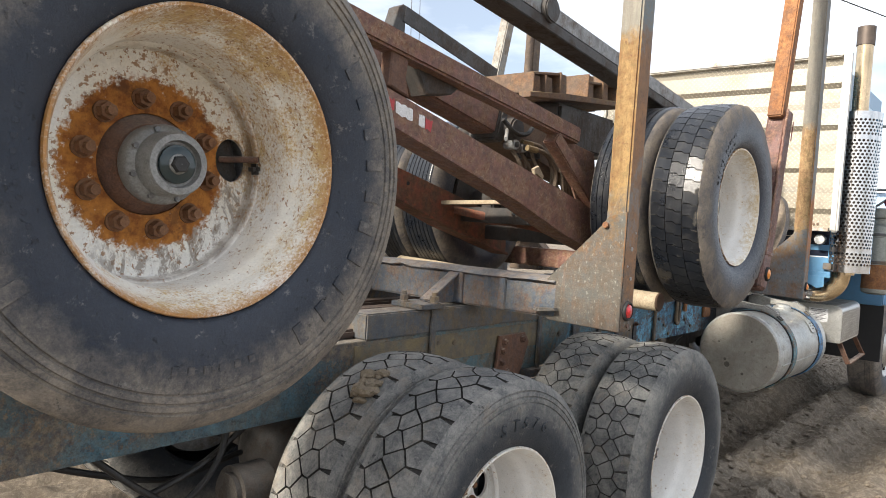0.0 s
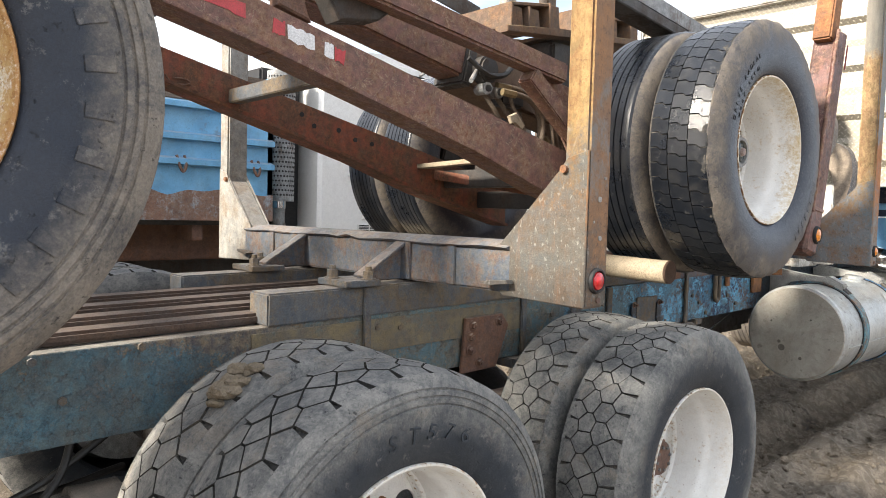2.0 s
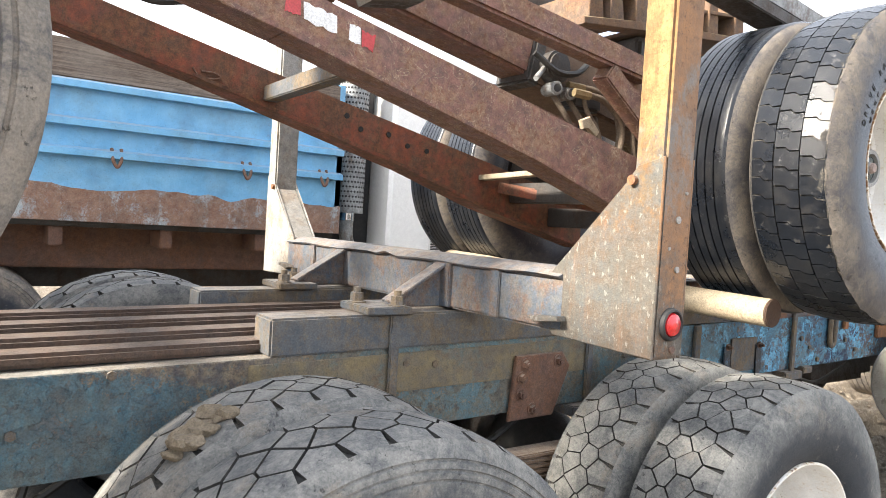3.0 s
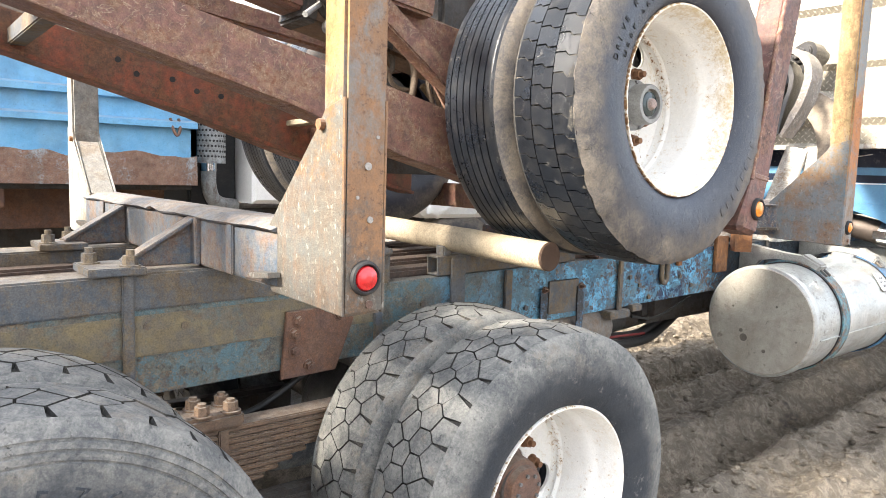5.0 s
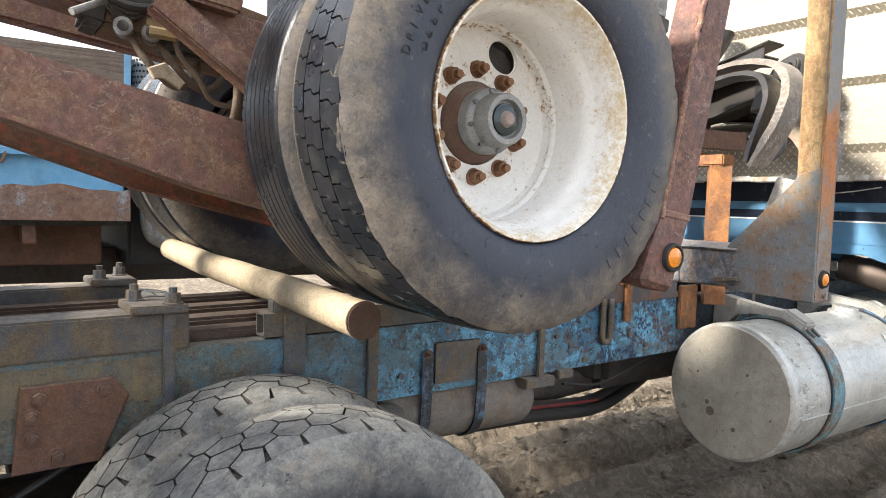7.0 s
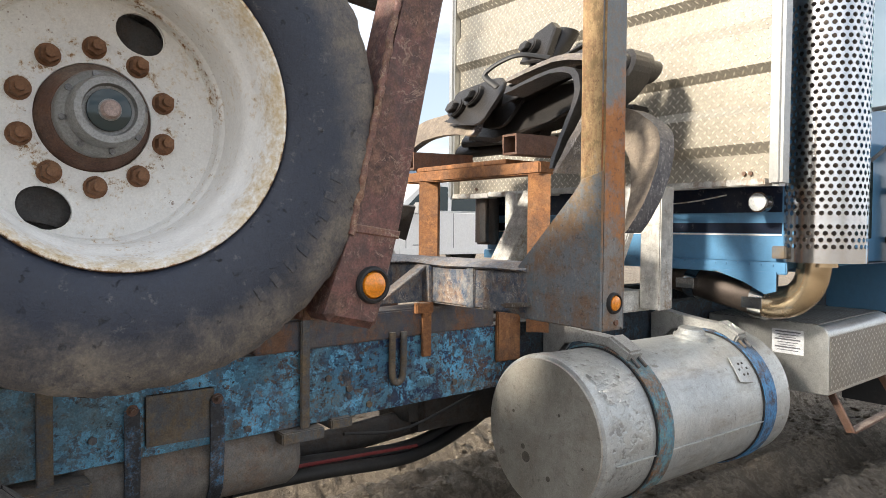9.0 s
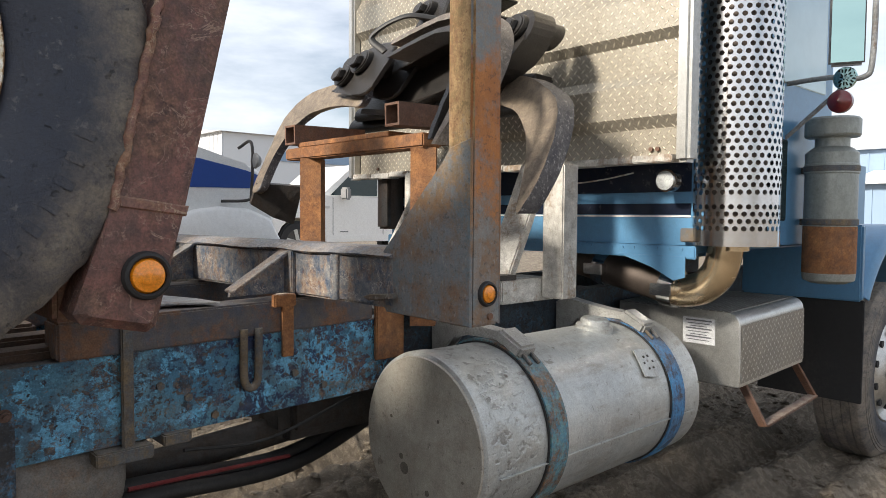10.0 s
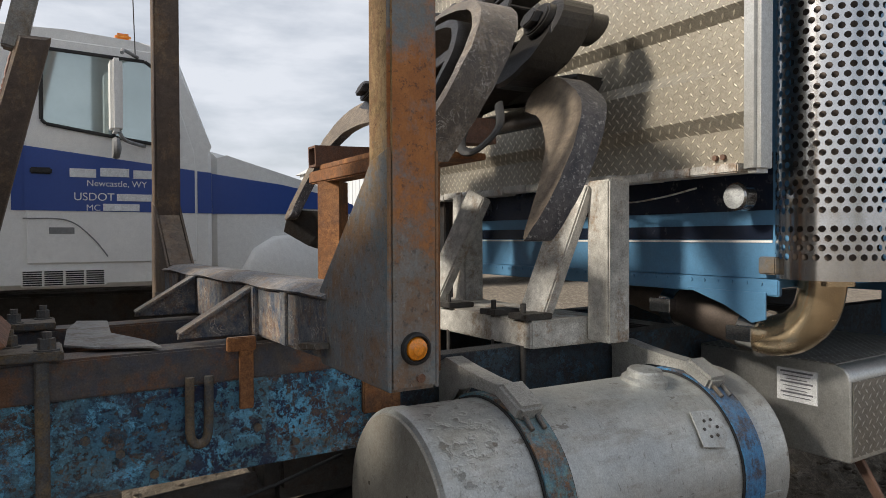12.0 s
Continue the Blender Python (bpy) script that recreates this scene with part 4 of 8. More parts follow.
def drive_tyre(seed, pitches, rows, gap, uneven, rings, mat, crown=0.535):
    """A traction tyre: staggered rows of uneven many-sided blocks with thin grooves, notched along both shoulders."""
    rng = random.Random(seed)
    bm = lathe(tyre_profile(crown=crown - 0.016, shoulder_rings=rings), 120)
    bm.verts.ensure_lookup_table()
    carcass = len(bm.faces)
    feet = []
    step = math.tau * crown / pitches
    lo, hi = 0.004, 0.246
    seeds = [[Vector(((k + 0.5 * (row % 2) + rng.uniform(-uneven, uneven)) * step, y + rng.uniform(-uneven, uneven) * 0.07)) for k in range(pitches)] for row, y in enumerate(rows)]
    for row, line in enumerate(seeds):
        for k, centre in enumerate(line):
            others = []
            for near in range(max(0, row - 1), min(len(rows), row + 2)):
                for d in (-2, -1, 0, 1, 2):
                    if near == row and d == 0:
                        continue
                    turns = (k + d) // pitches
                    others.append(seeds[near][(k + d) % pitches] + Vector((turns * step * pitches, 0)))
            poly = cell(centre, others, lo, hi, step, gap)
            mid = sum(p.x for p in poly) / len(poly)
            poly = [(mid + (p.x - mid) * (0.86 if p.y < lo + 0.001 or p.y > hi - 0.001 else 1.0), p.y) for p in poly]
            feet.append(add_block(bm, [(a / crown, y) for a, y in poly], crown - 0.018, crown + rng.uniform(-0.0022, 0.0012), 0.98))
    bm.verts.ensure_lookup_table()
    tie(bm, feet)
    me = finish(bm, mat, 35)
    me.materials.append(M_GROOVE)
    for p in me.polygons:
        r = math.hypot(p.center.x, p.center.z)
        steep = (p.normal.x * p.center.x + p.normal.z * p.center.z) / r < 0.6
        if 0.010 < p.center.y < 0.240 and (steep if p.index >= carcass else r > crown - 0.021):
            p.material_index = 1
    return me


def worn_tyre(seed, crown=0.534):
    """A worn drive tyre: shallow blocks in three close rows with stepped cuts between them, broken at the shoulder."""
    rng = random.Random(seed)
    bm = lathe(tyre_profile(crown=crown - 0.010, shoulder_rings=False), 180)
    carcass = len(bm.faces)
    pitches = 58
    feet = []
    step = math.tau / pitches
    for row, (y0, y1) in enumerate(((0.006, 0.082), (0.0842, 0.1625), (0.1647, 0.241))):
        for k in range(pitches):
            a = (k + 0.5 * (row % 2)) * step
            j = lambda w: rng.uniform(-w, w)
            g = 0.5 * step - 0.0021 / crown
            q = 0.20 * step
            ym = (y0 + y1) / 2
            bite = rng.choice((0.0, 0.0, 0.004, 0.009)) if row == 0 else 0.0
            poly = [(a - g, y0 + bite), (a + g, y0 + bite + j(0.002)), (a + g, ym - 0.010), (a + g - q, ym + 0.004), (a + g - q, y1), (a - g - q, y1), (a - g - q, ym + 0.004), (a - g, ym - 0.010)]
            feet.append(add_block(bm, poly, crown - 0.012, crown + j(0.0006), 0.985))
    bm.verts.ensure_lookup_table()
    tie(bm, feet)
    for v in bm.verts:
        r = math.hypot(v.co.x, v.co.z)
        if r > 0.495 and v.co.y < 0.03:
            v.co += noise.noise_vector(v.co * 26) * 0.006 + noise.noise_vector(v.co * 70) * 0.003
    me = finish(bm, M_RUBBER_BLACK, 35)
    me.materials.append(M_TREAD_GLOSS)
    me.materials.append(M_GROOVE)
    for p in me.polygons:
        if p.index >= carcass:
            p.material_index = 1
        elif math.hypot(p.center.x, p.center.z) > crown - 0.013 and p.center.y > 0.009:
            p.material_index = 2
    return me


def rim_mesh(mat, holes, depth=0.262):
    """A deep-dish disc wheel with hand holes at the angles given."""
    bm = bmesh.new()
    lip = [(0.300, 0.030), (0.3045, 0.010), (0.3060, 0.000), (0.3035, -0.0045), (0.2985, -0.004), (0.2940, 0.003), (0.2885, 0.018), (0.2825, 0.036), (0.2790, 0.056), (0.2770, 0.072), (0.2730, 0.084), (0.2660, 0.097), (0.2615, 0.112), (0.2600, 0.130), (0.2600, depth - 0.060), (0.2595, depth - 0.044), (0.2540, depth - 0.038), (0.2515, depth - 0.031), (0.2545, depth - 0.024), (0.2540, depth - 0.012), (0.2490, depth)]
    seg = 96
    rings = add_lathe(bm, lip, seg)
    outer = rings[-1]
    r_in, r_out, width = 0.160, 0.249, 14
    # the flat of the disc: plain sectors, and sectors with a round hole in them
    inner = [bm.verts.new((r_in * math.cos(k * math.tau / seg), depth, r_in * math.sin(k * math.tau / seg))) for k in range(seg)]
    taken = set()
    for h in holes:
        c = round(h / 360 * seg)
        ks = [(c - width // 2 + i) % seg for i in range(width + 1)]
        taken |= set(ks[:-1])
        loop = [outer[k] for k in ks] + [inner[k] for k in reversed(ks)]
        mid = Vector((0.209 * math.cos(c * math.tau / seg), depth, 0.209 * math.sin(c * math.tau / seg)))
        ring, back = [], []
        tang = Vector((-math.sin(c * math.tau / seg), 0, math.cos(c * math.tau / seg)))
        rad = mid.copy()
        rad.y = 0
        rad.normalize()
        v0 = loop[0].co - mid
        start = math.atan2(v0.dot(tang), v0.dot(rad))
        for i, v in enumerate(loop):
            ang = start + i * math.tau / len(loop)
            d = rad * (0.0415 * math.cos(ang)) + tang * (0.052 * math.sin(ang))
            ring.append(bm.verts.new(mid + d))
            back.append(bm.verts.new(mid + d + Vector((0, 0.012, 0))))
        for i in range(len(loop)):
            j = (i + 1) % len(loop)
            bm.faces.new((loop[i], loop[j], ring[j], ring[i]))
            bm.faces.new((ring[i], ring[j], back[j], back[i]))
    for k in range(seg):
        if k not in taken:
            j = (k + 1) % seg
            bm.faces.new((outer[k], outer[j], inner[j], inner[k]))
    face = [inner, *add_lathe(bm, [(0.155, depth - 0.004), (0.120, depth - 0.006), (0.112, depth - 0.004), (0.110, depth + 0.010), (0.110, depth + 0.05)], seg)]
    for k in range(seg):
        j = (k + 1) % seg
        bm.faces.new((face[0][k], face[0][j], face[1][j], face[1][k]))
    return finish(bm, mat, 40)


def hub_mesh(style):
    """A hub cap; the drum style has a flange and a hollow face."""
    if style == "drum":
        prof = [(0.080, 0.226), (0.086, 0.218), (0.086, 0.186), (0.081, 0.178), (0.070, 0.172), (0.068, 0.160), (0.067, 0.128), (0.063, 0.120), (0.050, 0.120), (0.047, 0.134), (0.022, 0.136), (0.021, 0.122), (0.014, 0.117)]
    else:
        prof = [(0.090, 0.240), (0.088, 0.200), (0.084, 0.170), (0.070, 0.162), (0.066, 0.140), (0.056, 0.134), (0.030, 0.132)]
    bm = lathe(prof, 40, True)
    return finish(bm, M_HUBCAP if style == "drum" else M_RUST, 35)


HUB_BARREL = finish(lathe([(0.112, 0.330), (0.111, 0.262), (0.100, 0.246), (0.088, 0.226), (0.074, 0.222)], 40, True), M_RUST, 35)


SIGHT_GLASS = finish(lathe([(0.041, 0.132), (0.040, 0.1265), (0.036, 0.1245), (0.001, 0.1245)], 32), M_GLASS_DARK, 40)
FILL_PLUG = finish(lathe([(0.019, 0.125), (0.018, 0.114), (0.014, 0.109), (0.001, 0.109)], 20), M_PLUG, 35)
FILL_PLUG_DARK = finish(lathe([(0.019, 0.125), (0.019, 0.112), (0.016, 0.109), (0.001, 0.109)], 6), M_HOSE, 30)
CAP_BOLT = finish(cyl((0, 0.006, 0), (0, -0.007, 0), 0.0065, 6), M_HUB, 30)


def nut_mesh():
    bm = bmesh.new()
    add_cyl(bm, (0, 0.006, 0), (0, -0.004, 0), 0.0235, 18)
    add_cyl(bm, (0, -0.004, 0), (0, -0.027, 0), 0.0195, 6, 0.0185)
    add_cyl(bm, (0, -0.027, 0), (0, -0.044, 0), 0.0105, 10)
    return finish(bm, M_NUT, 30)


def arc_bars(owner, m, mat, r, start, end, count, tall, wide, y):
    """Raised plain bars along an arc of a sidewall, angles in degrees."""
    bm = bmesh.new()
    add_box(bm, (r - tall / 2, y - 0.0014, -wide / 2), (r + tall / 2, y + 0.004, wide / 2), 0.001)
    me = finish(bm, mat)
    for k in range(count):
        a = radians(start + (end - start) * k / max(1, count - 1))
        put("sidewall_mark", me, owner, m @ Matrix.Rotation(-a, 4, "Y"))


def arc_word(owner, m, mat, text, r, start, end, size, y, lean=0.0):
    """Raised letters along an arc of a sidewall, read clockwise from start to end degrees."""
    for k, ch in enumerate(text):
        if ch == " ":
            continue
        a = radians(start + (end - start) * k / (len(text) - 1))
        me = letters(ch, size, 0.0018)
        me.materials.append(mat)
        turn = Matrix(((math.sin(a), math.cos(a), 0, r * math.cos(a)), (0, 0, -1, y), (-math.cos(a), math.sin(a), 0, r * math.sin(a)), (0, 0, 0, 1)))
        slant = Matrix.Identity(4)
        slant[0][1] = lean
        put("sidewall_letter", me, owner, m @ turn @ slant @ Matrix.Translation((-size * 0.33, -size * 0.36, 0)))


NUT, HUB_DRUM, HUB_AXLE = nut_mesh(), hub_mesh("drum"), hub_mesh("axle")
RIM_RUSTY, RIM_WHITE = rim_mesh(M_WHEEL_RUSTY, (0,)), rim_mesh(M_WHEEL_WHITE, (64, 244))
RIM_DRIVE = rim_mesh(M_WHEEL_DRIVE, (30, 150, 270))
INNER_RIM = finish(lathe([(0.300, 0.02), (0.270, 0.05), (0.265, 0.16), (0.13, 0.17), (0.12, 0.2)], 40), M_GREYSTEEL, 40)
TYRE_DRIVE_A = drive_tyre(3, 36, (0.040, 0.104, 0.148, 0.210), 0.0046, 0.13, True, M_RUBBER_TREAD)
TYRE_DRIVE_B = drive_tyre(8, 43, (0.038, 0.102, 0.150, 0.212), 0.0030, 0.22, False, M_RUBBER_DULL)
TYRE_WORN = worn_tyre(5)
TYRE_RIB = finish(lathe(tyre_profile((0.045, 0.078, 0.110, 0.142, 0.174, 0.207), 0.006, shoulder_rings=False), 96), M_RUBBER_BLACK, 35)
TYRE_RIB.materials.append(M_TREAD_GLOSS)
for p in TYRE_RIB.polygons:
    if math.hypot(p.center.x, p.center.z) > 0.522:
        p.material_index = 1
TYRE_RIB_DUSTY = finish(lathe(tyre_profile((0.055, 0.10, 0.15, 0.195), 0.008), 96), M_RUBBER, 35)


def dual(owner, x, z, side, rim, tyre_out, tyre_in, hub, turn=0.0, label="", plane=1.135):
    """An outer wheel with tyre, hub and ten nuts, and the inner wheel behind it. side: -1 near, +1 far."""
    m = Matrix.Translation((x, side * plane, z)) @ Matrix.Rotation(0 if side < 0 else math.pi, 4, "Z") @ Matrix.Rotation(radians(turn), 4, "Y")
    w = put("wheel", rim, owner, m, label)
    put("tyre", tyre_out, w, m)
    put("hub_barrel", HUB_BARREL, w, m, "rusty brown hub barrel")
    put("hub", hub, w, m, "grey cast metal hub with a bolted cap" if hub is HUB_DRUM else "rusty bolted hub end")
    if hub is HUB_DRUM:
        put("sight_glass", SIGHT_GLASS, w, m, "dark oily sight glass")
        put("fill_plug", FILL_PLUG_DARK if rim is RIM_RUSTY else FILL_PLUG, w, m, "dark six-sided plug" if rim is RIM_RUSTY else "pale rusty plug")
    for k in range(10):
        a = radians(18 + 36 * k)
        put("lug_nut", NUT, w, m @ Matrix.Translation((0.143 * math.cos(a), 0.257, 0.143 * math.sin(a))))
    count, ring, y = (8, 0.0765, 0.1755) if hub is HUB_DRUM else (8, 0.046, 0.133)
    for k in range(count):
        a = radians(11 + 45 * k)
        put("cap_bolt", CAP_BOLT, w, m @ Matrix.Translation((ring * math.cos(a), y, ring * math.sin(a))))
    mi = m @ Matrix.Translation((0, 0.325, 0)) @ Matrix.Rotation(0.7, 4, "Y")
    wi = put("inner_wheel", INNER_RIM, owner, mi)
    put("tyre", tyre_in, wi, mi)
    return w, m

# ---- the log truck ----
SLOPE = 0.0175


def sheared(bm):
    """The frame rises a little towards the cab."""
    for v in bm.verts:
        v.co.z += SLOPE * v.co.x
    return bm


truck = thing("log_truck", "blue logging truck with chipped paint carrying a loaded trailer", "truck")


def frame_rail(side):
    y0, y1, y2 = side * 0.392, side * 0.384, side * 0.310
    bm = bmesh.new()
    add_box(bm, (-3.7, min(y0, y1), 0.832), (6.6, max(y0, y1), 1.080), 0.002)
    add_box(bm, (-3.7, min(y1, y2), 1.072), (6.6, max(y1, y2), 1.080))
    add_box(bm, (-3.7, min(y1, y2), 0.832), (6.6, max(y1, y2), 0.840))
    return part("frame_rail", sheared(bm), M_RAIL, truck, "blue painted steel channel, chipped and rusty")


rails = {side: frame_rail(side) for side in (-1, 1)}
for side in (-1, 1):
    s = side
    lo = lambda a, b: (min(s * a, s * b), max(s * a, s * b))
    for x0, x1, top in ((-0.667, 0.60, 1.186), (1.76, 2.76, 1.182)):
        y = lo(0.399, 0.275)
        part("subframe_block", sheared(box((x0, y[0], 1.081), (x1, y[1], top), 0.006)), M_SUB if x0 < 0 else M_SUBDARK, truck, "rust-brown steel tube on the frame")
    y = lo(0.3925, 0.397)
    part("fish_plate", sheared(box((-0.72, y[0], 0.948), (0.56, y[1], 1.066), 0.002)), M_FISH, truck, "yellow-brown rusted side plate")
    for px in (-0.315, 0.515, 1.90):
        zt = 1.187 + SLOPE * px
        y = lo(0.425, 0.245)
        pad = part("clamp_plate", box((px - 0.075, y[0], zt), (px + 0.075, y[1], zt + 0.022), 0.003), M_SUB, truck)
        for bx, by in ((-0.042, 0.290), (0.040, 0.392)):
            part("clamp_bolt", bolt((px + bx, s * by, zt + 0.022), (0, 0, 1), 0.021, 0.026, 0.016), M_SUB, pad, smooth=30)
        y = lo(0.4, 0.414)
        part("clamp_rod", box((px + 0.012, y[0], 0.80 + SLOPE * px), (px + 0.044, y[1], zt), 0.004), M_SUB, truck)
        y = lo(0.43, 0.25)
        part("clamp_foot", box((px - 0.06, y[0], 0.79 + SLOPE * px), (px + 0.09, y[1], 0.828 + SLOPE * px), 0.004), M_SUB, truck)
# bolt heads and holes along the near rail
for x, z in ((-0.235, 1.030), (-0.128, 1.022), (2.18, 0.900), (2.45, 0.985), (2.02, 1.01), (2.56, 0.93), (1.30, 0.93), (0.75, 1.00), (-1.25, 0.93), (-1.32, 1.04), (-1.05, 1.05), (2.10, 0.965)):
    part("rail_bolt", cyl((x, -0.3925, z), (x, -0.4015, z), 0.012, 6), M_SUB, rails[-1])
part("hanger_plate", plate([(0.19, 1.030), (0.40, 1.035), (0.44, 0.985), (0.37, 0.815), (0.17, 0.810)], 0.016, "xz", -0.416, 0.003), M_RUST, truck, "rusty spring hanger plate")
for x, z in ((0.23, 1.00), (0.38, 1.005), (0.215, 0.955), (0.215, 0.90), (0.27, 0.845)):
    part("hanger_bolt", bolt((x, -0.416, z), (0, -1, 0), 0.016, 0.014, 0.006), M_RUST, truck, smooth=30)
# square tube and tab under the pole
bm = bmesh.new()
add_tube(bm, (0.815, -0.365, 1.137), (1.60, -0.365, 1.150), 0.072, 0.066)
part("square_tube", bm, M_SUB, truck)
part("tube_tab", box((0.875, -0.412, 0.985), (0.945, -0.401, 1.165), 0.003), M_SUB, truck)
part("tube_stop", box((0.845, -0.395, 1.173), (0.885, -0.345, 1.212), 0.004), M_SUB, truck)
part("rail_strap", box((1.165, -0.409, 0.82), (1.205, -0.394, 1.10), 0.003), M_SUB, truck)
part("strap_foot", box((1.10, -0.45, 0.79), (1.29, -0.33, 0.833), 0.005), M_SUB, truck)
part("frame_plate", box((1.435, -0.401, 0.885), (1.635, -0.393, 1.035), 0.004), M_SUB, truck)
# brake air tank hung under the rail
air = part("air_tank", lathe([(0.001, 0.0), (0.07, 0.004), (0.104, 0.018), (0.118, 0.045), (0.118, 0.66), (0.104, 0.687), (0.07, 0.701), (0.001, 0.705)], 40), M_AIRTANK, truck, "grey-brown steel air tank under the frame", 50, Matrix.Translation((1.24, -0.275, 0.770)) @ Matrix.Rotation(radians(-90), 4, "Z"))
for x in (1.40, 1.64):
    arc = (0.1, 0.4, 0.7, 1.0, 1.3, 1.7)
    pts = [(x, -0.404, 1.0), (x, -0.408, 0.86)] + [(x, -0.275 - 0.126 * math.cos(a), 0.77 - 0.126 * math.sin(a)) for a in arc]
    nor = [(0, -1, 0), (0, -1, 0)] + [(0, -math.cos(a), -math.sin(a)) for a in arc]
    bm = strip(pts, nor, 0.007, 0.042)
    part("tank_strap", bm, M_STRAP, air, "black and blue painted steel strap")
    part("strap_bolt", bolt((x, -0.407, 1.0), (0, -1, 0), 0.012, 0.01, 0.01), M_RUST, air)
part("air_line_block", box((2.02, -0.42, 0.842), (2.10, -0.30, 0.875), 0.004), M_SUB, truck)
# U hook and straps near the front bunk
part("hanger_hook", pipe([(2.268, -0.408, 1.145), (2.267, -0.408, 1.05), (2.268, -0.408, 0.995), (2.276, -0.408, 0.972), (2.291, -0.408, 0.964), (2.306, -0.408, 0.972), (2.314, -0.408, 0.995), (2.316, -0.408, 1.05), (2.317, -0.408, 1.145)], 0.0125, 10), M_SUB, truck, "bent rusty steel hook on the rail", 40)
part("rail_strap", box((2.398, -0.416, 1.045), (2.436, -0.400, 1.24), 0.003), M_ORANGE, truck, "rusty orange flat strap")
part("strap_head", box((2.365, -0.420, 1.205), (2.442, -0.3985, 1.244), 0.003), M_ORANGE, truck)
part("end_plate", box((2.765, -0.415, 0.985), (2.89, -0.396, 1.185), 0.004), M_ORANGE, truck, "rusty orange end plate")
# cross members and drive line
for x in (-3.2, -1.9, -1.1, 0.1, 1.25, 2.05, 3.1, 4.3, 5.4):
    part("cross_member", sheared(box((x - 0.06, -0.384, 0.87), (x + 0.06, 0.384, 1.05), 0.006)), M_DARKSTEEL, truck)
for x, z in ((-0.665, 0.53), (0.725, 0.505)):
    part("axle_housing", cyl((x, -0.95, z), (x, 0.95, z), 0.075, 20), M_DARKSTEEL, truck, smooth=40)
    bm = bmesh.new()
    bmesh.ops.create_uvsphere(bm, u_segments=20, v_segments=12, radius=0.21, matrix=Matrix.Translation((x, 0.05, z)))
    part("differential", bm, M_DARKSTEEL, truck, smooth=40)
for s in (-1, 1):
    sy = s * 0.47
    for k in range(11):
        h = 0.62 - 0.048 * k
        part("spring_leaf", box((-0.12 - h, sy - 0.042, 0.712 - 0.0185 * k), (-0.12 + h, sy + 0.042, 0.728 - 0.0185 * k), 0.004), M_LEAF, truck)
    part("spring_clamp", box((-0.24, sy - 0.06, 0.728), (0.0, sy + 0.06, 0.775), 0.010), M_LEAF, truck, "dusty rusted spring clamp with nuts")
    part("spring_strap", box((-0.075, sy - 0.050, 0.50), (-0.045, sy + 0.050, 0.727), 0.004), M_LEAF, truck)
    for bx in (-0.205, -0.12, -0.035):
        for by in (-0.035, 0.035):
            part("clamp_bolt", bolt((bx, sy + by, 0.775), (0, 0, 1), 0.022, 0.026, 0.008), M_LEAF, truck, smooth=30)
    part("trunnion", cyl((-0.12, s * 0.28, 0.46), (-0.12, s * 0.60, 0.46), 0.085, 24, bevel=0.01), M_DARKSTEEL, truck, "", 40)
    part("walking_beam", bar((-0.60, s * 0.50, 0.44), (0.66, s * 0.50, 0.42), 0.13, 0.09, 0.02), M_DARKSTEEL, truck)
part("drive_shaft", cyl((0.9, 0, 0.56), (4.4, 0, 0.80), 0.055, 20), M_DARKSTEEL, truck, smooth=40)
part("gear_casing", box((2.55, -0.16, 0.66), (3.35, 0.24, 0.86), 0.05), M_DARKSTEEL, truck)
for k, (dy, dz) in enumerate(((0, 0), (0.03, -0.055), (-0.04, -0.03))):
    part("hose", pipe([(1.75, -0.18 + dy, 0.67 + dz), (2.1, -0.14 + dy, 0.645 + dz), (2.55, -0.08 + dy, 0.60 + dz), (2.9, 0.0 + dy, 0.64 + dz), (3.2, 0.05 + dy, 0.74 + dz)], 0.026), M_HOSE, truck, "black rubber hose slung under the frame", 40)
part("hose_stripe", pipe([(2.0, -0.178, 0.655), (2.3, -0.140, 0.629), (2.6, -0.100, 0.602)], 0.0075, 6), M_FADEDRED, truck, "red printed hose line", 40)
part("air_line", pipe([(2.1, -0.36, 0.80), (2.4, -0.30, 0.755), (2.75, -0.28, 0.83)], 0.006, 8), M_HOSE, truck)


# hoses and lines slung under the rear of the frame
for k, pts in enumerate(([(-2.2, -0.30, 0.80), (-1.75, -0.33, 0.62), (-1.35, -0.30, 0.66), (-1.05, -0.28, 0.82)], [(-1.95, -0.20, 0.84), (-1.6, -0.22, 0.70), (-1.3, -0.15, 0.60), (-1.0, -0.10, 0.62)], [(-1.7, -0.34, 0.83), (-1.5, -0.36, 0.66), (-1.38, -0.36, 0.60), (-1.25, -0.34, 0.70), (-1.2, -0.32, 0.84)], [(-0.35, -0.34, 0.80), (-0.2, -0.32, 0.70), (0.1, -0.30, 0.68), (0.35, -0.30, 0.80)])):
    part("air_line", pipe(pts, 0.011, 8), M_HOSE, truck, "", 40)
part("brake_chamber", cyl((-1.10, -0.42, 0.62), (-1.26, -0.42, 0.62), 0.085, 28, bevel=0.02), M_DARKSTEEL, truck, "round dark brake chamber", 40)


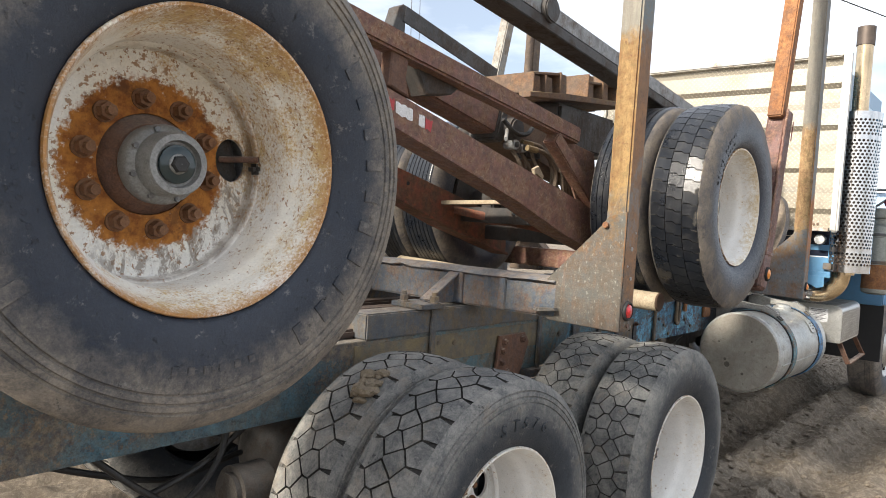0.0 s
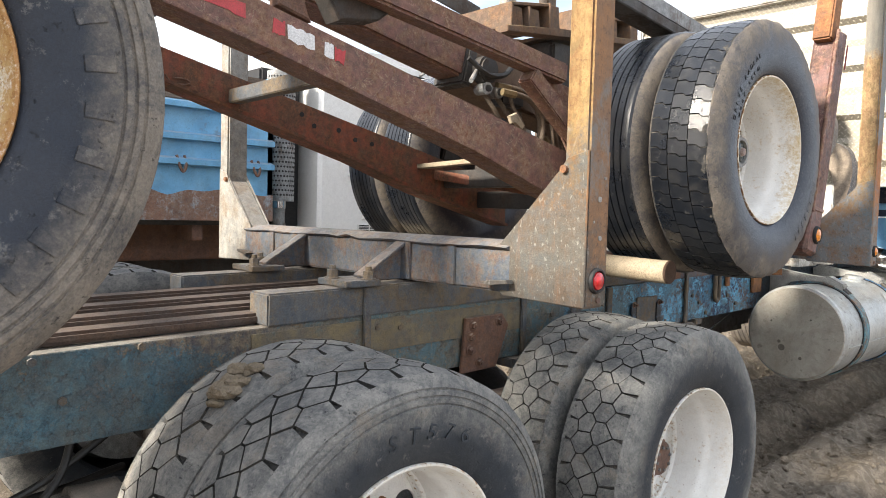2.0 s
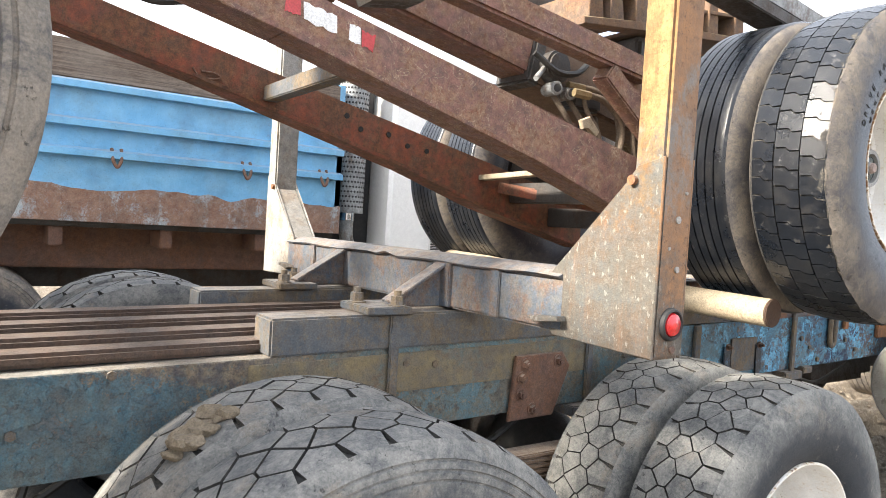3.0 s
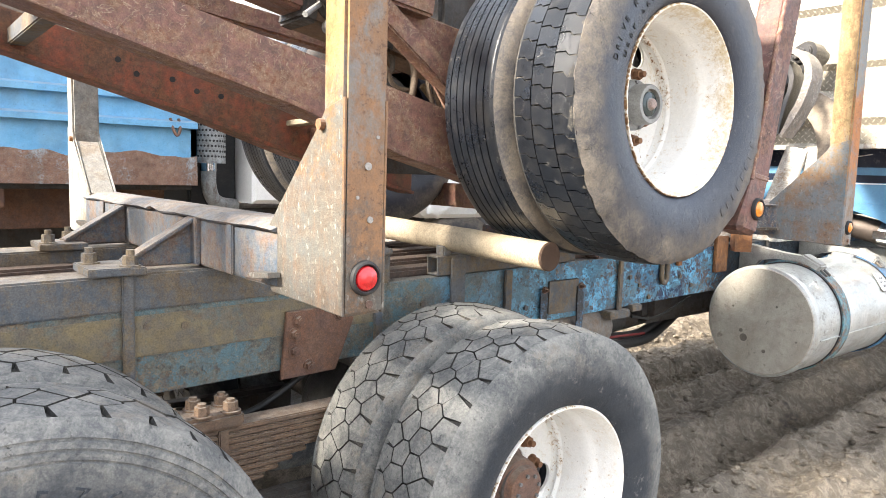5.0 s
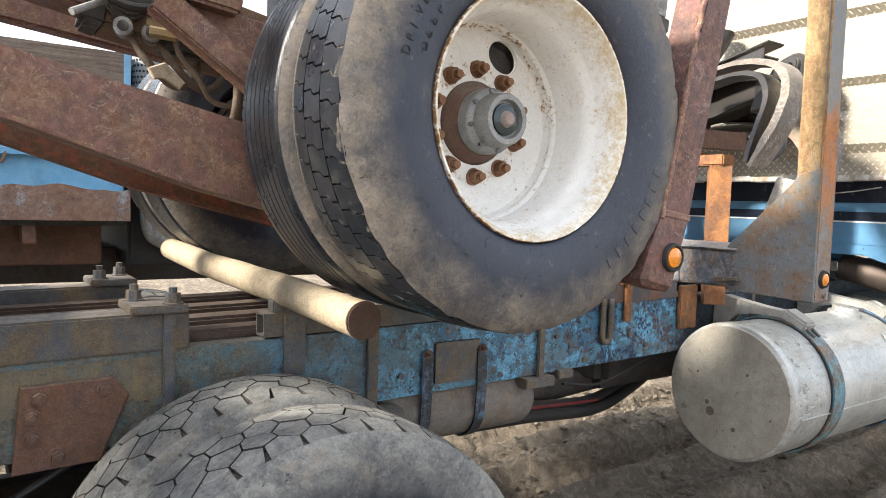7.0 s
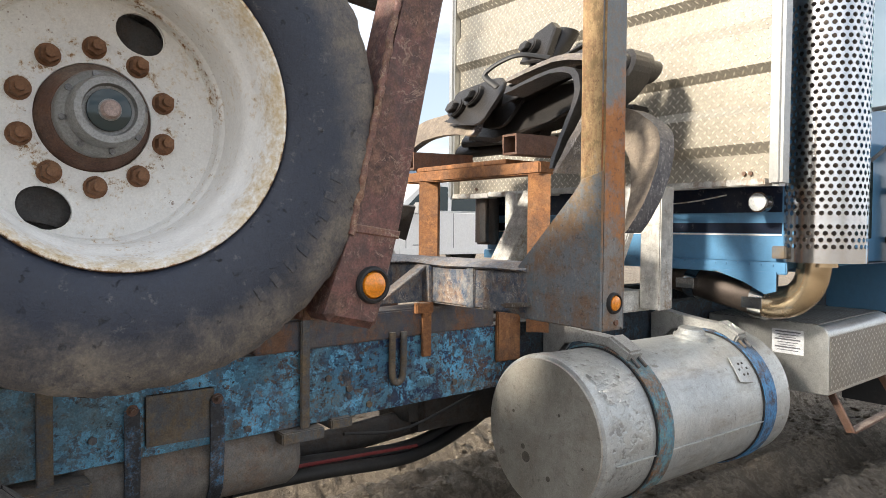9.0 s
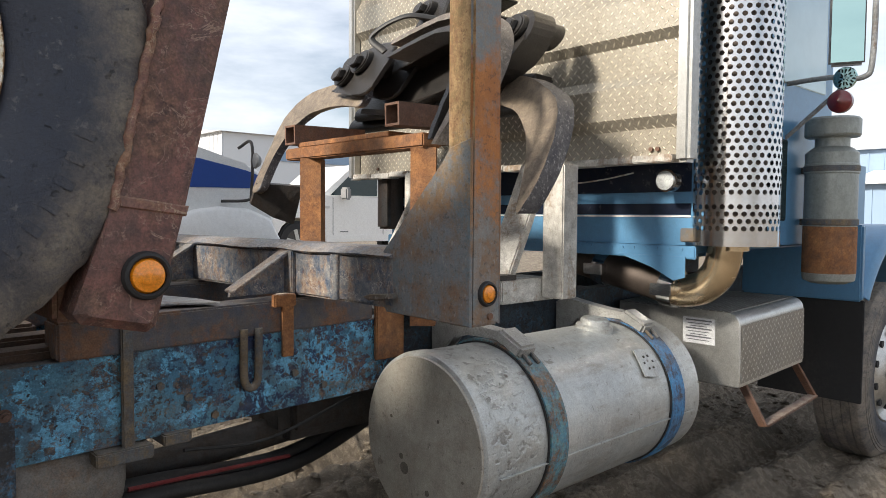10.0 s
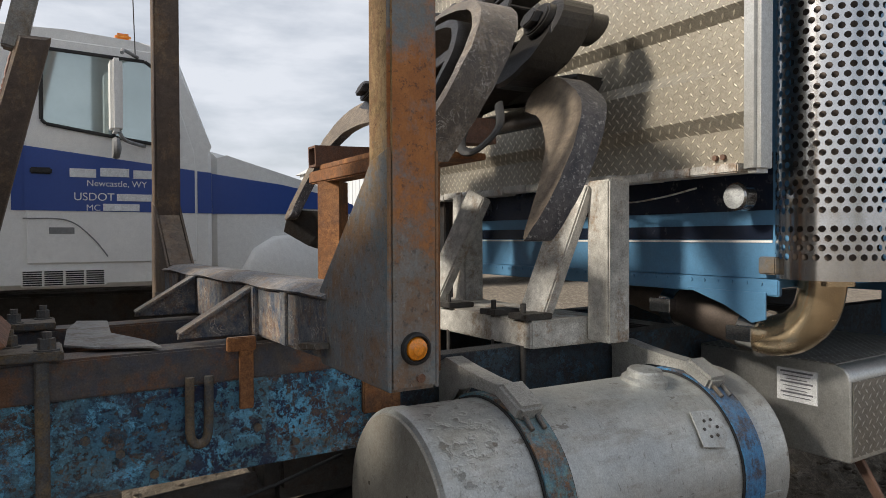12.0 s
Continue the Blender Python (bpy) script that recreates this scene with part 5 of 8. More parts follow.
# bunks with their stakes
def lamp(owner, at, lens, r, label):
    """A round marker lamp in a rubber ring, facing the near side."""
    x, y, z = at
    prof = [(r * 1.02, 0.0), (r * 1.02, -0.008), (r * 1.14, -0.012), (r * 1.30, -0.010), (r * 1.40, -0.002), (r * 1.40, 0.004)]
    ring = part("marker_lamp", lathe(prof, 40), M_BLACK, owner, label, 40, Matrix.Translation(at))
    part("lens", lathe([(r * 1.03, -0.003), (r * 0.9, -0.011), (r * 0.55, -0.0135), (r * 0.5, -0.0155), (r * 0.2, -0.0165)], 36, True), lens, ring, "", 50, Matrix.Translation(at))


def bunk(x, dz, lens, lamp_r, label, yaw=0.0, corner=M_GUSSET, paint=M_BUNK):
    t = Matrix.Translation((x, -1.1, dz)) @ Matrix.Rotation(yaw, 4, "Z") @ Matrix.Translation((0, 1.1, 0))
    bm = bmesh.new()
    add_box(bm, (-0.058, -0.87, 1.192), (0.058, 0.87, 1.335), 0.008)
    beam = part("bunk", bm, paint, truck, label, None, t)
    # worn wear plate, bowed and lifted along its edge
    bm = bmesh.new()
    rng = random.Random(round(x * 10) + 5)
    n = 26
    rows = []
    for k in range(n + 1):
        y = -0.86 + 1.72 * k / n
        lift = 0.003 * math.sin(k * 0.9) + rng.uniform(0, 0.003) + (0.014 if k == 13 and x < 1 else 0)
        rows.append([bm.verts.new(p) for p in ((-0.068 - rng.uniform(0, 0.008), y, 1.336 + lift), (-0.03, y, 1.356 + lift * 0.5), (0.05, y, 1.360), (0.078, y, 1.345), (0.078, y, 1.336), (-0.066, y, 1.330 + lift))])
    for a, b in zip(rows, rows[1:]):
        for j in range(6):
            i = (j + 1) % 6
            bm.faces.new((a[j], a[i], b[i], b[j]))
    bm.faces.new(rows[0][::-1])
    bm.faces.new(rows[-1])
    part("wear_plate", bm, paint, beam, "bowed grey wear plate", 40, t)
    for s in (-1, 1):
        y0, y1 = sorted((s * 1.150, s * 1.062))
        bm = bmesh.new()
        add_box(bm, (-0.055, y0, 1.172), (0.055, y1, 3.75), 0.008)
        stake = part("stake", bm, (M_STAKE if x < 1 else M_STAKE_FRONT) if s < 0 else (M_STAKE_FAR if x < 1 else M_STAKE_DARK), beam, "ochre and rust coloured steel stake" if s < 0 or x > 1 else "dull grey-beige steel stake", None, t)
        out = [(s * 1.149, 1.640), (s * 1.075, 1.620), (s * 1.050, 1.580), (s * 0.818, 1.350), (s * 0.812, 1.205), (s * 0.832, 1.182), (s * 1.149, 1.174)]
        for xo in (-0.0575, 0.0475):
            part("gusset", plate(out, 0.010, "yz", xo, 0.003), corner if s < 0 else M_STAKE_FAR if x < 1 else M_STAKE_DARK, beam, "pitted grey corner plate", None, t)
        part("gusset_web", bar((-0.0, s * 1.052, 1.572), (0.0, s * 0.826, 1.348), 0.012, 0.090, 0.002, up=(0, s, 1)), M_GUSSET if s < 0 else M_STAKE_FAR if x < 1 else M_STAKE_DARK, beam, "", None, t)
        part("weld_lug", plate([(s * 0.775, 1.222), (s * 0.80, 1.230), (s * 0.88, 1.237), (s * 0.885, 1.225), (s * 0.80, 1.213)], 0.035, "yz", -0.095, 0.002), M_GUSSET, beam, "", None, t)
        if x < 1:
            part("stake_bolt", cyl((-0.070, s * 1.068, 1.585), (-0.056, s * 1.068, 1.585), 0.012, 10), M_ORANGE, beam, "", None, t)
        part("stake_bolt", cyl((0.012, s * 1.156, 1.196), (0.012, s * 1.148, 1.196), 0.009, 10), M_RUST, beam, "", None, t)
        # braces back to the frame
        yb = s * 0.335
        part("brace", plate([(-0.058, 1.330), (-0.058, 1.195), (-0.265, 1.195), (-0.262, 1.212)], 0.014, "xz", yb - 0.007, 0.002), paint, beam, "triangular steel brace", None, t)
        part("brace_flange", bar((-0.262, yb, 1.210), (-0.060, yb, 1.332), 0.010, 0.06, 0.002, up=(-1, 0, 1)), paint, beam, "", None, t)
        part("stiffener", box((-0.072, s * 0.375 - 0.012, 1.196), (-0.057, s * 0.375 + 0.05, 1.334), 0.003), paint, beam, "", None, t)
        part("stiffener", box((-0.066, s * 0.60 - 0.02, 1.196), (-0.057, s * 0.60 + 0.02, 1.334), 0.003), paint, beam, "", None, t)
    lamp(beam, (x + 0.003, -1.151, 1.255 + dz * 0.98), lens, lamp_r, "round marker lamp in a black rubber ring")
    return beam


bunk_rear = bunk(0.0, 0.0, M_RED, 0.028, "worn grey-blue steel log bunk", 0.027)
for x, z, r in ((0.006, 1.497, 0.0085), (0.013, 1.382, 0.0075), (-0.020, 1.43, 0.004), (0.030, 1.56, 0.004)):
    part("paint_spot", cyl((x, -1.1485, z), (x, -1.1535, z), r, 12), M_LABEL_OLD, bunk_rear, "pale paint drop")
bunk_front = bunk(2.547, 0.045, M_AMBER, 0.023, "worn grey-blue steel log bunk", 0.045, M_GUSSET_FRONT, M_BUNK_FRONT)
part("torn_sheet", plate([(1.98, -0.25), (2.05, -0.33), (2.20, -0.40), (2.185, -0.27), (2.11, -0.05), (2.13, 0.30), (2.04, 0.35), (2.0, 0.1)], 0.006, "xy", 1.228, 0.001), M_GREYSTEEL, truck, "torn grey sheet between the rails")

# drive wheels
for s in (-1, 1):
    w, m = dual(truck, -0.665 if s < 0 else -0.73, 0.530 if s < 0 else 0.645, s, RIM_DRIVE, TYRE_DRIVE_A, TYRE_DRIVE_A, HUB_AXLE, 12, "white painted drive wheel", 1.115)
    if s < 0:
        arc_word(w, m, M_RUBBER_TREAD, "ST576", 0.392, 113, 78, 0.056, -0.0255, 0.25)
    dual(truck, 0.735, 0.507 if s < 0 else 0.55, s, RIM_DRIVE, TYRE_DRIVE_B, TYRE_DRIVE_B, HUB_AXLE, 47, "white painted drive wheel", 1.115)
# dried mud on the rear inner tyre
rng = random.Random(4)
mud = thing("mud_clump", "dried brown clay clod stuck on a tyre", "mud", at=(-1.12, -0.74, 1.0))
for k in range(14):
    a = radians(rng.gauss(118, 5))
    rr, size = 0.535 + rng.uniform(-0.004, 0.008), rng.uniform(0.012, 0.03)
    bm = bmesh.new()
    bmesh.ops.create_icosphere(bm, subdivisions=2, radius=size, matrix=Matrix.Translation((-0.665 + rr * math.cos(a), rng.gauss(-0.715, 0.03), 0.53 + rr * math.sin(a))) @ Matrix.Diagonal((1.3, 1.2, 0.7, 1)))
    for v in bm.verts:
        v.co += noise.noise_vector(v.co * 60) * 0.008
    part("clod", bm, M_MUD, mud)

# fuel tank
TX0, TX1, TY, TZ, TR = 2.72, 4.006, -0.70, 0.770, 0.292
bm = bmesh.new()
prof = [(0.001, 0.0), (0.10, 0.0), (0.20, 0.002), (TR - 0.03, 0.004), (TR - 0.014, 0.008), (TR - 0.004, 0.015), (TR, 0.026), (TR, 0.060), (TR - 0.004, 0.068), (TR - 0.004, 0.40), (TR - 0.005, 0.9), (TR - 0.004, 1.22), (TR, 1.23), (TR, 1.254), (TR - 0.012, 1.274), (0.20, 1.284), (0.001, 1.286)]
add_lathe(bm, prof, 96)
tank = part("fuel_tank", bm, M_ALU, truck, "dull dented aluminium fuel tank", 30, Matrix.Translation((TX0, TY, TZ)) @ Matrix.Rotation(radians(-90), 4, "Z"))
for v in tank.data.vertices:
    v.co += v.normal * (noise.noise(v.co * 5) * 0.004 if v.co.y > 0.05 else 0)
part("tank_end", lathe([(0.001, -0.003), (0.12, -0.003), (TR - 0.018, 0.002), (TR - 0.013, 0.010)], 72), M_TANKEND, tank, "dusty spotted tank end", 40, Matrix.Translation((TX0, TY, TZ)) @ Matrix.Rotation(radians(-90), 4, "Z"))
for y, z, r in ((-0.628, 0.672, 0.020), (-0.612, 0.708, 0.010), (-0.560, 0.83, 0.006), (-0.79, 0.86, 0.006), (-0.74, 0.62, 0.010), (-0.90, 0.70, 0.005)):
    part("stain", cyl((TX0 - 0.0030, y, z), (TX0 - 0.0040, y, z), r, 20), M_STAIN, tank, "dark oily spot")
part("weld_seam", bar((TX0 + 0.07, TY - 0.285, TZ - 0.056), (TX1 - 0.07, TY - 0.285, TZ - 0.056), 0.005, 0.008, 0.001), M_ALU, tank)
for k, (x, mat) in enumerate(((3.055, M_DARKSTEEL), (3.80, M_RAIL))):
    turn = [radians(62 + 215 * j / 40) for j in range(41)]
    nor = [(0, math.cos(a), math.sin(a)) for a in turn]
    pts = [(x, TY + (TR + 0.003) * n[1], TZ + (TR + 0.003) * n[2]) for n in nor]
    bm = strip(pts, nor, 0.010, 0.088)
    part("tank_strap", bm, (M_TEALSTRAP, M_BLUESTRAP)[k], tank, ("teal painted tank strap with rust", "blue painted tank strap with chips")[k])
    low = [(x, TY + (TR - 0.001) * n[1], TZ + (TR - 0.001) * n[2]) for n in nor]
    part("strap_liner", strip(low, nor, 0.006, 0.100), M_BLACK, tank, "dark rubber liner under the strap")
    # forked end of the strap below its clamp
    for dx in (-0.030, 0.0, 0.030):
        part("strap_tongue", strip([(x + dx, p[1], p[2]) for p in pts[1:5]], nor[1:5], 0.016, 0.018), (M_TEALSTRAP, M_BLUESTRAP)[k], tank)
    # casting on the frame that carries the tank, and its clamp
    arm = [(-0.41, 1.11), (-0.46, 1.135), (-0.56, 1.118), (-0.66, 1.105), (-0.75, 1.098), (-0.80, 1.085), (-0.80, 1.068), (-0.70, 1.072), (-0.60, 1.070), (-0.52, 1.050), (-0.46, 0.98), (-0.41, 0.86)]
    bm = bmesh.new()
    add_plate(bm, arm, 0.010, "yz", x - 0.027)
    add_plate(bm, arm, 0.010, "yz", x + 0.017)
    part("tank_bracket", bm, M_CAST, tank, "cast bracket reaching over the tank")
    part("bracket_flange", strip([(x, y, z) for y, z in arm[:6]], [(0, 0.1, 1)] * 6, 0.008, 0.058), M_CAST, tank)
    clamp = part("strap_clamp", bar((x, -0.752, 1.096), (x, -0.858, 1.042), 0.048, 0.086, 0.010), M_CAST, tank)
    for dx in (-0.02, 0.02):
        part("clamp_bolt", cyl((x + dx, -0.768, 1.108), (x + dx, -0.890, 1.010), 0.007, 8), M_SUB, tank)
cap_at = Matrix.Translation((3.60, -0.735, 1.052)) @ Matrix.Rotation(radians(97), 4, "X")
bm = lathe([(0.075, -0.015), (0.072, 0.012), (0.058, 0.018), (0.056, 0.034), (0.050, 0.040), (0.020, 0.041), (0.001, 0.041)], 32)
part("filler_cap", bm, M_ALU, tank, "round aluminium filler cap", 35, cap_at)
ang = radians(35)
hexo = [(-0.062, -0.05), (0.02, -0.065), (0.066, -0.02), (0.05, 0.055), (-0.05, 0.06)]
pm = Matrix.Translation((3.66, TY - (TR + 0.000) * math.cos(ang), TZ + (TR + 0.000) * math.sin(ang))) @ Matrix.Rotation(math.pi / 2 - ang, 4, "X")
patch = part("patch_plate", plate(hexo, 0.005, "xy", 0.0, 0.001), M_ALU, tank, "riveted patch plate", None, pm)
for a in range(6):
    part("rivet", cyl((0.028 * math.cos(a * 1.047), 0.028 * math.sin(a * 1.047), 0.004), (0.028 * math.cos(a * 1.047), 0.028 * math.sin(a * 1.047), 0.008), 0.005, 8), M_DARKSTEEL, patch, "", None, pm)

# step box of tread plate
bx0, bx1, by0, by1, bz0, bz1 = 4.24, 4.93, -1.045, -0.45, 0.765, 1.085
sb = Matrix.Translation((bx0, 0, 0)) @ Matrix.Rotation(radians(-1.6), 4, "Y") @ Matrix.Translation((-bx0, 0, 0))
bm = bmesh.new()
r = 0.048
outl = [(by1, bz0), (by0 + 0.006, bz0), (by0, bz0 + 0.006)] + [(by0 + r - r * math.cos(a), bz1 - r + r * math.sin(a)) for a in (0, 0.35, 0.7, 1.05, 1.3, 1.57)] + [(by1, bz1)]
add_plate(bm, outl, bx1 - bx0, "yz", bx0, 0.004)
sbox = part("step_box", bm, M_ALUBOX, truck, "aluminium battery and step box", 25, sb)
part("side_sheet", box((bx0 + 0.012, by0 - 0.004, bz0 + 0.02), (bx1 - 0.004, by0 - 0.0005, bz1 - 0.050), 0.001), M_ALUSTEP, sbox, "aluminium tread plate side", None, sb)
part("top_sheet", box((bx0 + 0.004, by0 + 0.050, bz1 + 0.0005), (bx1 - 0.004, by1, bz1 + 0.004), 0.001), M_ALUTOP, sbox, "aluminium tread plate top", None, sb)
label = part("warning_label", box((bx0 - 0.003, -0.935, 0.935), (bx0 - 0.0006, -0.785, 1.05), 0.0), M_LABEL, sbox, "white warning label with small print", None, sb)
for k in range(8):
    w = 0.06 if k in (0, 3, 6) else 0.063 - 0.012 * (k % 3)
    h = 0.006 if k in (0, 3, 6) else 0.003
    part("print_line", box((bx0 - 0.0045, -0.860 - w, 1.036 - 0.0122 * k), (bx0 - 0.003, -0.860 + w, 1.036 - 0.0122 * k + h), 0.0), M_INK, label, "", None, sb)
bm = bmesh.new()
for a, b in (((4.30, -1.02, 0.77), (4.36, -1.09, 0.585)), ((4.36, -1.09, 0.590), (4.93, -1.09, 0.625)), ((4.93, -1.09, 0.62), (4.86, -1.02, 0.79))):
    add_bar(bm, a, b, 0.045, 0.012, 0.002, up=(0.3, 1, 0))
part("step", bm, M_RUST, truck, "rusty steel step below the box")

# headboard of tread plate
HX = 3.745
hb = part("headboard", box((HX + 0.045, -1.02, 1.72), (HX + 0.06, 1.10, 3.12), 0.003), M_ALUBOX, truck, "aluminium headboard behind the cab")
LOW, HIGH = HX + 0.030, HX - 0.004
flats = [(1.732, 1.842, LOW), (1.886, 2.012, HIGH), (2.057, 2.178, LOW), (2.215, 2.352, HIGH), (2.408, 2.520, LOW), (2.560, 2.690, HIGH), (2.745, 2.855, LOW), (2.895, 3.030, HIGH), (3.070, 3.102, LOW)]
for (z0, z1, xf), nxt in zip(flats, flats[1:] + [None]):
    out = [(xf, z0), (xf, z1), (xf + 0.005, z1), (xf + 0.005, z0)]
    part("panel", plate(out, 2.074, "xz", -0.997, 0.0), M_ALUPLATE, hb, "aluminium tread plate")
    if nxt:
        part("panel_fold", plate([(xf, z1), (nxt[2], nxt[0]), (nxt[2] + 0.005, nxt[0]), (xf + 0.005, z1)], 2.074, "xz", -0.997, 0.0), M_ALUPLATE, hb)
part("edge_frame", box((HX - 0.025, -1.055, 1.70), (HX + 0.055, -0.998, 3.14), 0.014), M_ALUBOX, hb, "pale aluminium edge channel")
part("edge_frame", box((HX - 0.025, 1.08, 1.70), (HX + 0.055, 1.135, 3.14), 0.014), M_ALUBOX, hb)
rng = random.Random(9)
for k in range(12):
    bm = bmesh.new()
    ya, yb = -0.99 + k * 0.172, -0.99 + (k + 1) * 0.172
    d = rng.uniform(-0.004, 0.006)
    add_box(bm, (HX - 0.03, ya, 1.703 + d), (HX + 0.05, yb + 0.002, 1.732 + d), 0.004)
    part("bottom_lip", bm, M_WHITESTEEL, hb, "bent pale bottom lip")
part("top_lip", box((HX - 0.03, -1.0, 3.10), (HX + 0.06, 1.09, 3.145), 0.01), M_WHITESTEEL, hb)
for y in (-0.90, -0.87, 0.9):
    part("panel_bolt", cyl((HX + 0.028, y, 1.76), (HX + 0.018, y, 1.76), 0.009, 8), M_RUST, hb)
# white stand under the headboard
for s, y in ((-1, -0.50), (1, 0.42)):
    part("post", box((3.60, y - 0.075, 1.15), (3.70, y + 0.035, 1.71), 0.006), M_WHITESTEEL, truck, "white painted steel post")
    bm = bmesh.new()
    add_bar(bm, (3.46, -0.344 if s < 0 else 0.40, 1.225), (3.60, -0.427 if s < 0 else 0.22, 1.70), 0.125, 0.05, 0.006, up=(0, 1, 0.6))
    part("post_brace", bm, M_WHITESTEEL, truck, "white steel brace with chipped paint")
part("stand_base", box((3.36, -0.46, 1.135), (3.70, 0.50, 1.23), 0.006), M_WHITESTEEL, truck, "white steel base of the stand")
for y in (-0.40, -0.22, 0.10):
    part("stand_clamp", box((3.34, y - 0.05, 1.231), (3.46, y + 0.05, 1.252), 0.003), M_DARKSTEEL, truck)
    part("stand_rod", cyl((3.37, y, 0.85), (3.37, y, 1.285), 0.010, 10), M_DARKSTEEL, truck)

# exhaust: perforated guard, stack and elbow
GX, GY, GR, GZ0, GZ1 = 4.06, -1.075, 0.170, 1.382, 2.69
stack = part("exhaust_riser", cyl((GX, GY, 1.36), (GX, GY, 3.30), 0.062, 28), M_HEATCHROME, truck, "heat-tinted exhaust stack", 40)
bm = bmesh.new()
around, tallc = 34, GZ1 - GZ0
cell = GR * math.tau / around
rows_n = int(tallc / (cell * 0.88))
zc = tallc / rows_n


def on_guard(u, z):
    a = u / GR
    return (GX + GR * math.cos(a), GY + GR * math.sin(a), z)


for j in range(rows_n):
    for i in range(around):
        u0, z0 = (i + 0.5 * (j % 2)) * cell, GZ0 + j * zc
        corner = [(u0, z0), (u0 + cell / 2, z0), (u0 + cell, z0), (u0 + cell, z0 + zc / 2), (u0 + cell, z0 + zc), (u0 + cell / 2, z0 + zc), (u0, z0 + zc), (u0, z0 + zc / 2)]
        if j < 2 or j > rows_n - 3 or j in (6, rows_n - 8) or i in (0,):
            bm.faces.new([bm.verts.new(on_guard(*c)) for c in corner])
            continue
        mu, mz = u0 + cell / 2, z0 + zc / 2
        ring = []
        for a, b in corner:
            d = math.hypot(a - mu, b - mz)
            ring.append((mu + (a - mu) / d * cell * 0.33, mz + (b - mz) / d * cell * 0.33))
        vo, vi = [bm.verts.new(on_guard(*c)) for c in corner], [bm.verts.new(on_guard(*c)) for c in ring]
        for q in range(8):
            p = (q + 1) % 8
            bm.faces.new((vo[q], vo[p], vi[p], vi[q]))
bmesh.ops.remove_doubles(bm, verts=bm.verts[:], dist=0.0004)
part("heat_guard", bm, M_CHROME, stack, "perforated chrome heat guard", 60)
part("muffler", cyl((GX + 0.005, GY + 0.01, 1.42), (GX + 0.005, GY + 0.01, 2.66), 0.125, 32, bevel=0.02), M_MUFFLER, stack, "dark muffler behind the guard", 40)
bm = bmesh.new()
add_cyl(bm, (GX, GY, 3.25), (GX, GY, 3.40), 0.068, 28, caps=False)
part("stack_tip", bm, M_MUFFLER, stack, "sooty stack end", 40)
bm = bmesh.new()
add_pipe(bm, smooth_path([(GX, GY + 0.035, 1.42), (GX, GY + 0.035, 1.345), (GX, GY + 0.060, 1.265), (GX, GY + 0.120, 1.205), (GX + 0.005, GY + 0.20, 1.182), (GX + 0.01, GY + 0.29, 1.188)], 8), 0.070, 28)
part("elbow", bm, M_HEATCHROME, stack, "heat-tinted chrome elbow", 50)
bm = bmesh.new()
add_pipe(bm, smooth_path([(GX + 0.01, GY + 0.25, 1.184), (GX + 0.01, GY + 0.45, 1.225), (GX, GY + 0.85, 1.31)], 6), 0.074, 24)
part("exhaust_pipe", bm, M_MUFFLER, stack, "dark exhaust pipe", 50)
for a, b in (((GX + 0.01, GY + 0.235, 1.182), (GX + 0.01, GY + 0.30, 1.192)), ((GX + 0.01, GY + 0.58, 1.250), (GX + 0.01, GY + 0.64, 1.264))):
    bm = bmesh.new()
    add_cyl(bm, a, b, 0.082, 24)
    add_box(bm, (a[0] - 0.11, a[1] - 0.02, a[2] - 0.02), (a[0] - 0.07, a[1] + 0.08, a[2] + 0.03), 0.003)
    part("pipe_clamp", bm, M_CHROME, stack, "bright band clamp", 40)
part("stack_bracket", box((GX - 0.17, GY + 0.08, 1.395), (GX - 0.14, GY + 0.14, 1.45), 0.004), M_SUB, stack)

# cab
cab = part("cab", box((3.93, -1.0, 1.35), (5.35, 1.0, 3.05), 0.03), M_CABBLUE, truck, "blue cab with navy stripes", 40)
for z0, z1, mat in ((1.597, 1.78, M_NAVY), (1.504, 1.55, M_NAVY), (1.494, 1.501, M_WHITECAB)):
    bm = bmesh.new()
    add_box(bm, (3.926, -0.96, z0), (3.9295, 0.96, z1))
    part("stripe", bm, mat, cab)
    bm = bmesh.new()
    add_box(bm, (3.97, -1.0045, z0), (5.32, -1.0005, z1))
    part("stripe", bm, mat, cab)
part("sill", box((3.915, -0.99, 1.325), (3.935, 0.99, 1.378), 0.004), M_CABBLUE, cab, "riveted blue sill, bent at its end")
for k in range(34):
    part("rivet", cyl((3.916, -0.93 + 0.055 * k, 1.364), (3.911, -0.93 + 0.055 * k, 1.364), 0.006, 6), M_CABBLUE, cab)
part("bent_flap", plate([(-0.64, 1.335), (-0.95, 1.335), (-0.95, 1.25), (-0.90, 1.235), (-0.80, 1.285)], 0.006, "yz", 3.908, 0.001), M_CABBLUE, cab, "bent blue sheet flap")
wl_ = part("work_lamp", cyl((3.80, -0.915, 1.638), (3.86, -0.915, 1.638), 0.044, 28, bevel=0.008), M_CHROME, truck, "round clear work lamp", 40)
part("lens", lathe([(0.001, -0.012), (0.02, -0.010), (0.038, 0.0)], 28), M_CLEAR, wl_, "", 50, Matrix.Translation((3.799, -0.915, 1.638)) @ Matrix.Rotation(radians(-90), 4, "Z"))
part("wire", pipe([(3.80, -0.28, 1.675), (3.79, -0.45, 1.640), (3.79, -0.62, 1.648), (3.79, -0.78, 1.672)], 0.003, 6), M_WHITESTEEL, truck, "loose thin wire")
door = part("cab_door", box((4.42, -1.012, 1.36), (5.25, -0.998, 2.98), 0.03), M_CABBLUE, cab, "blue cab door")
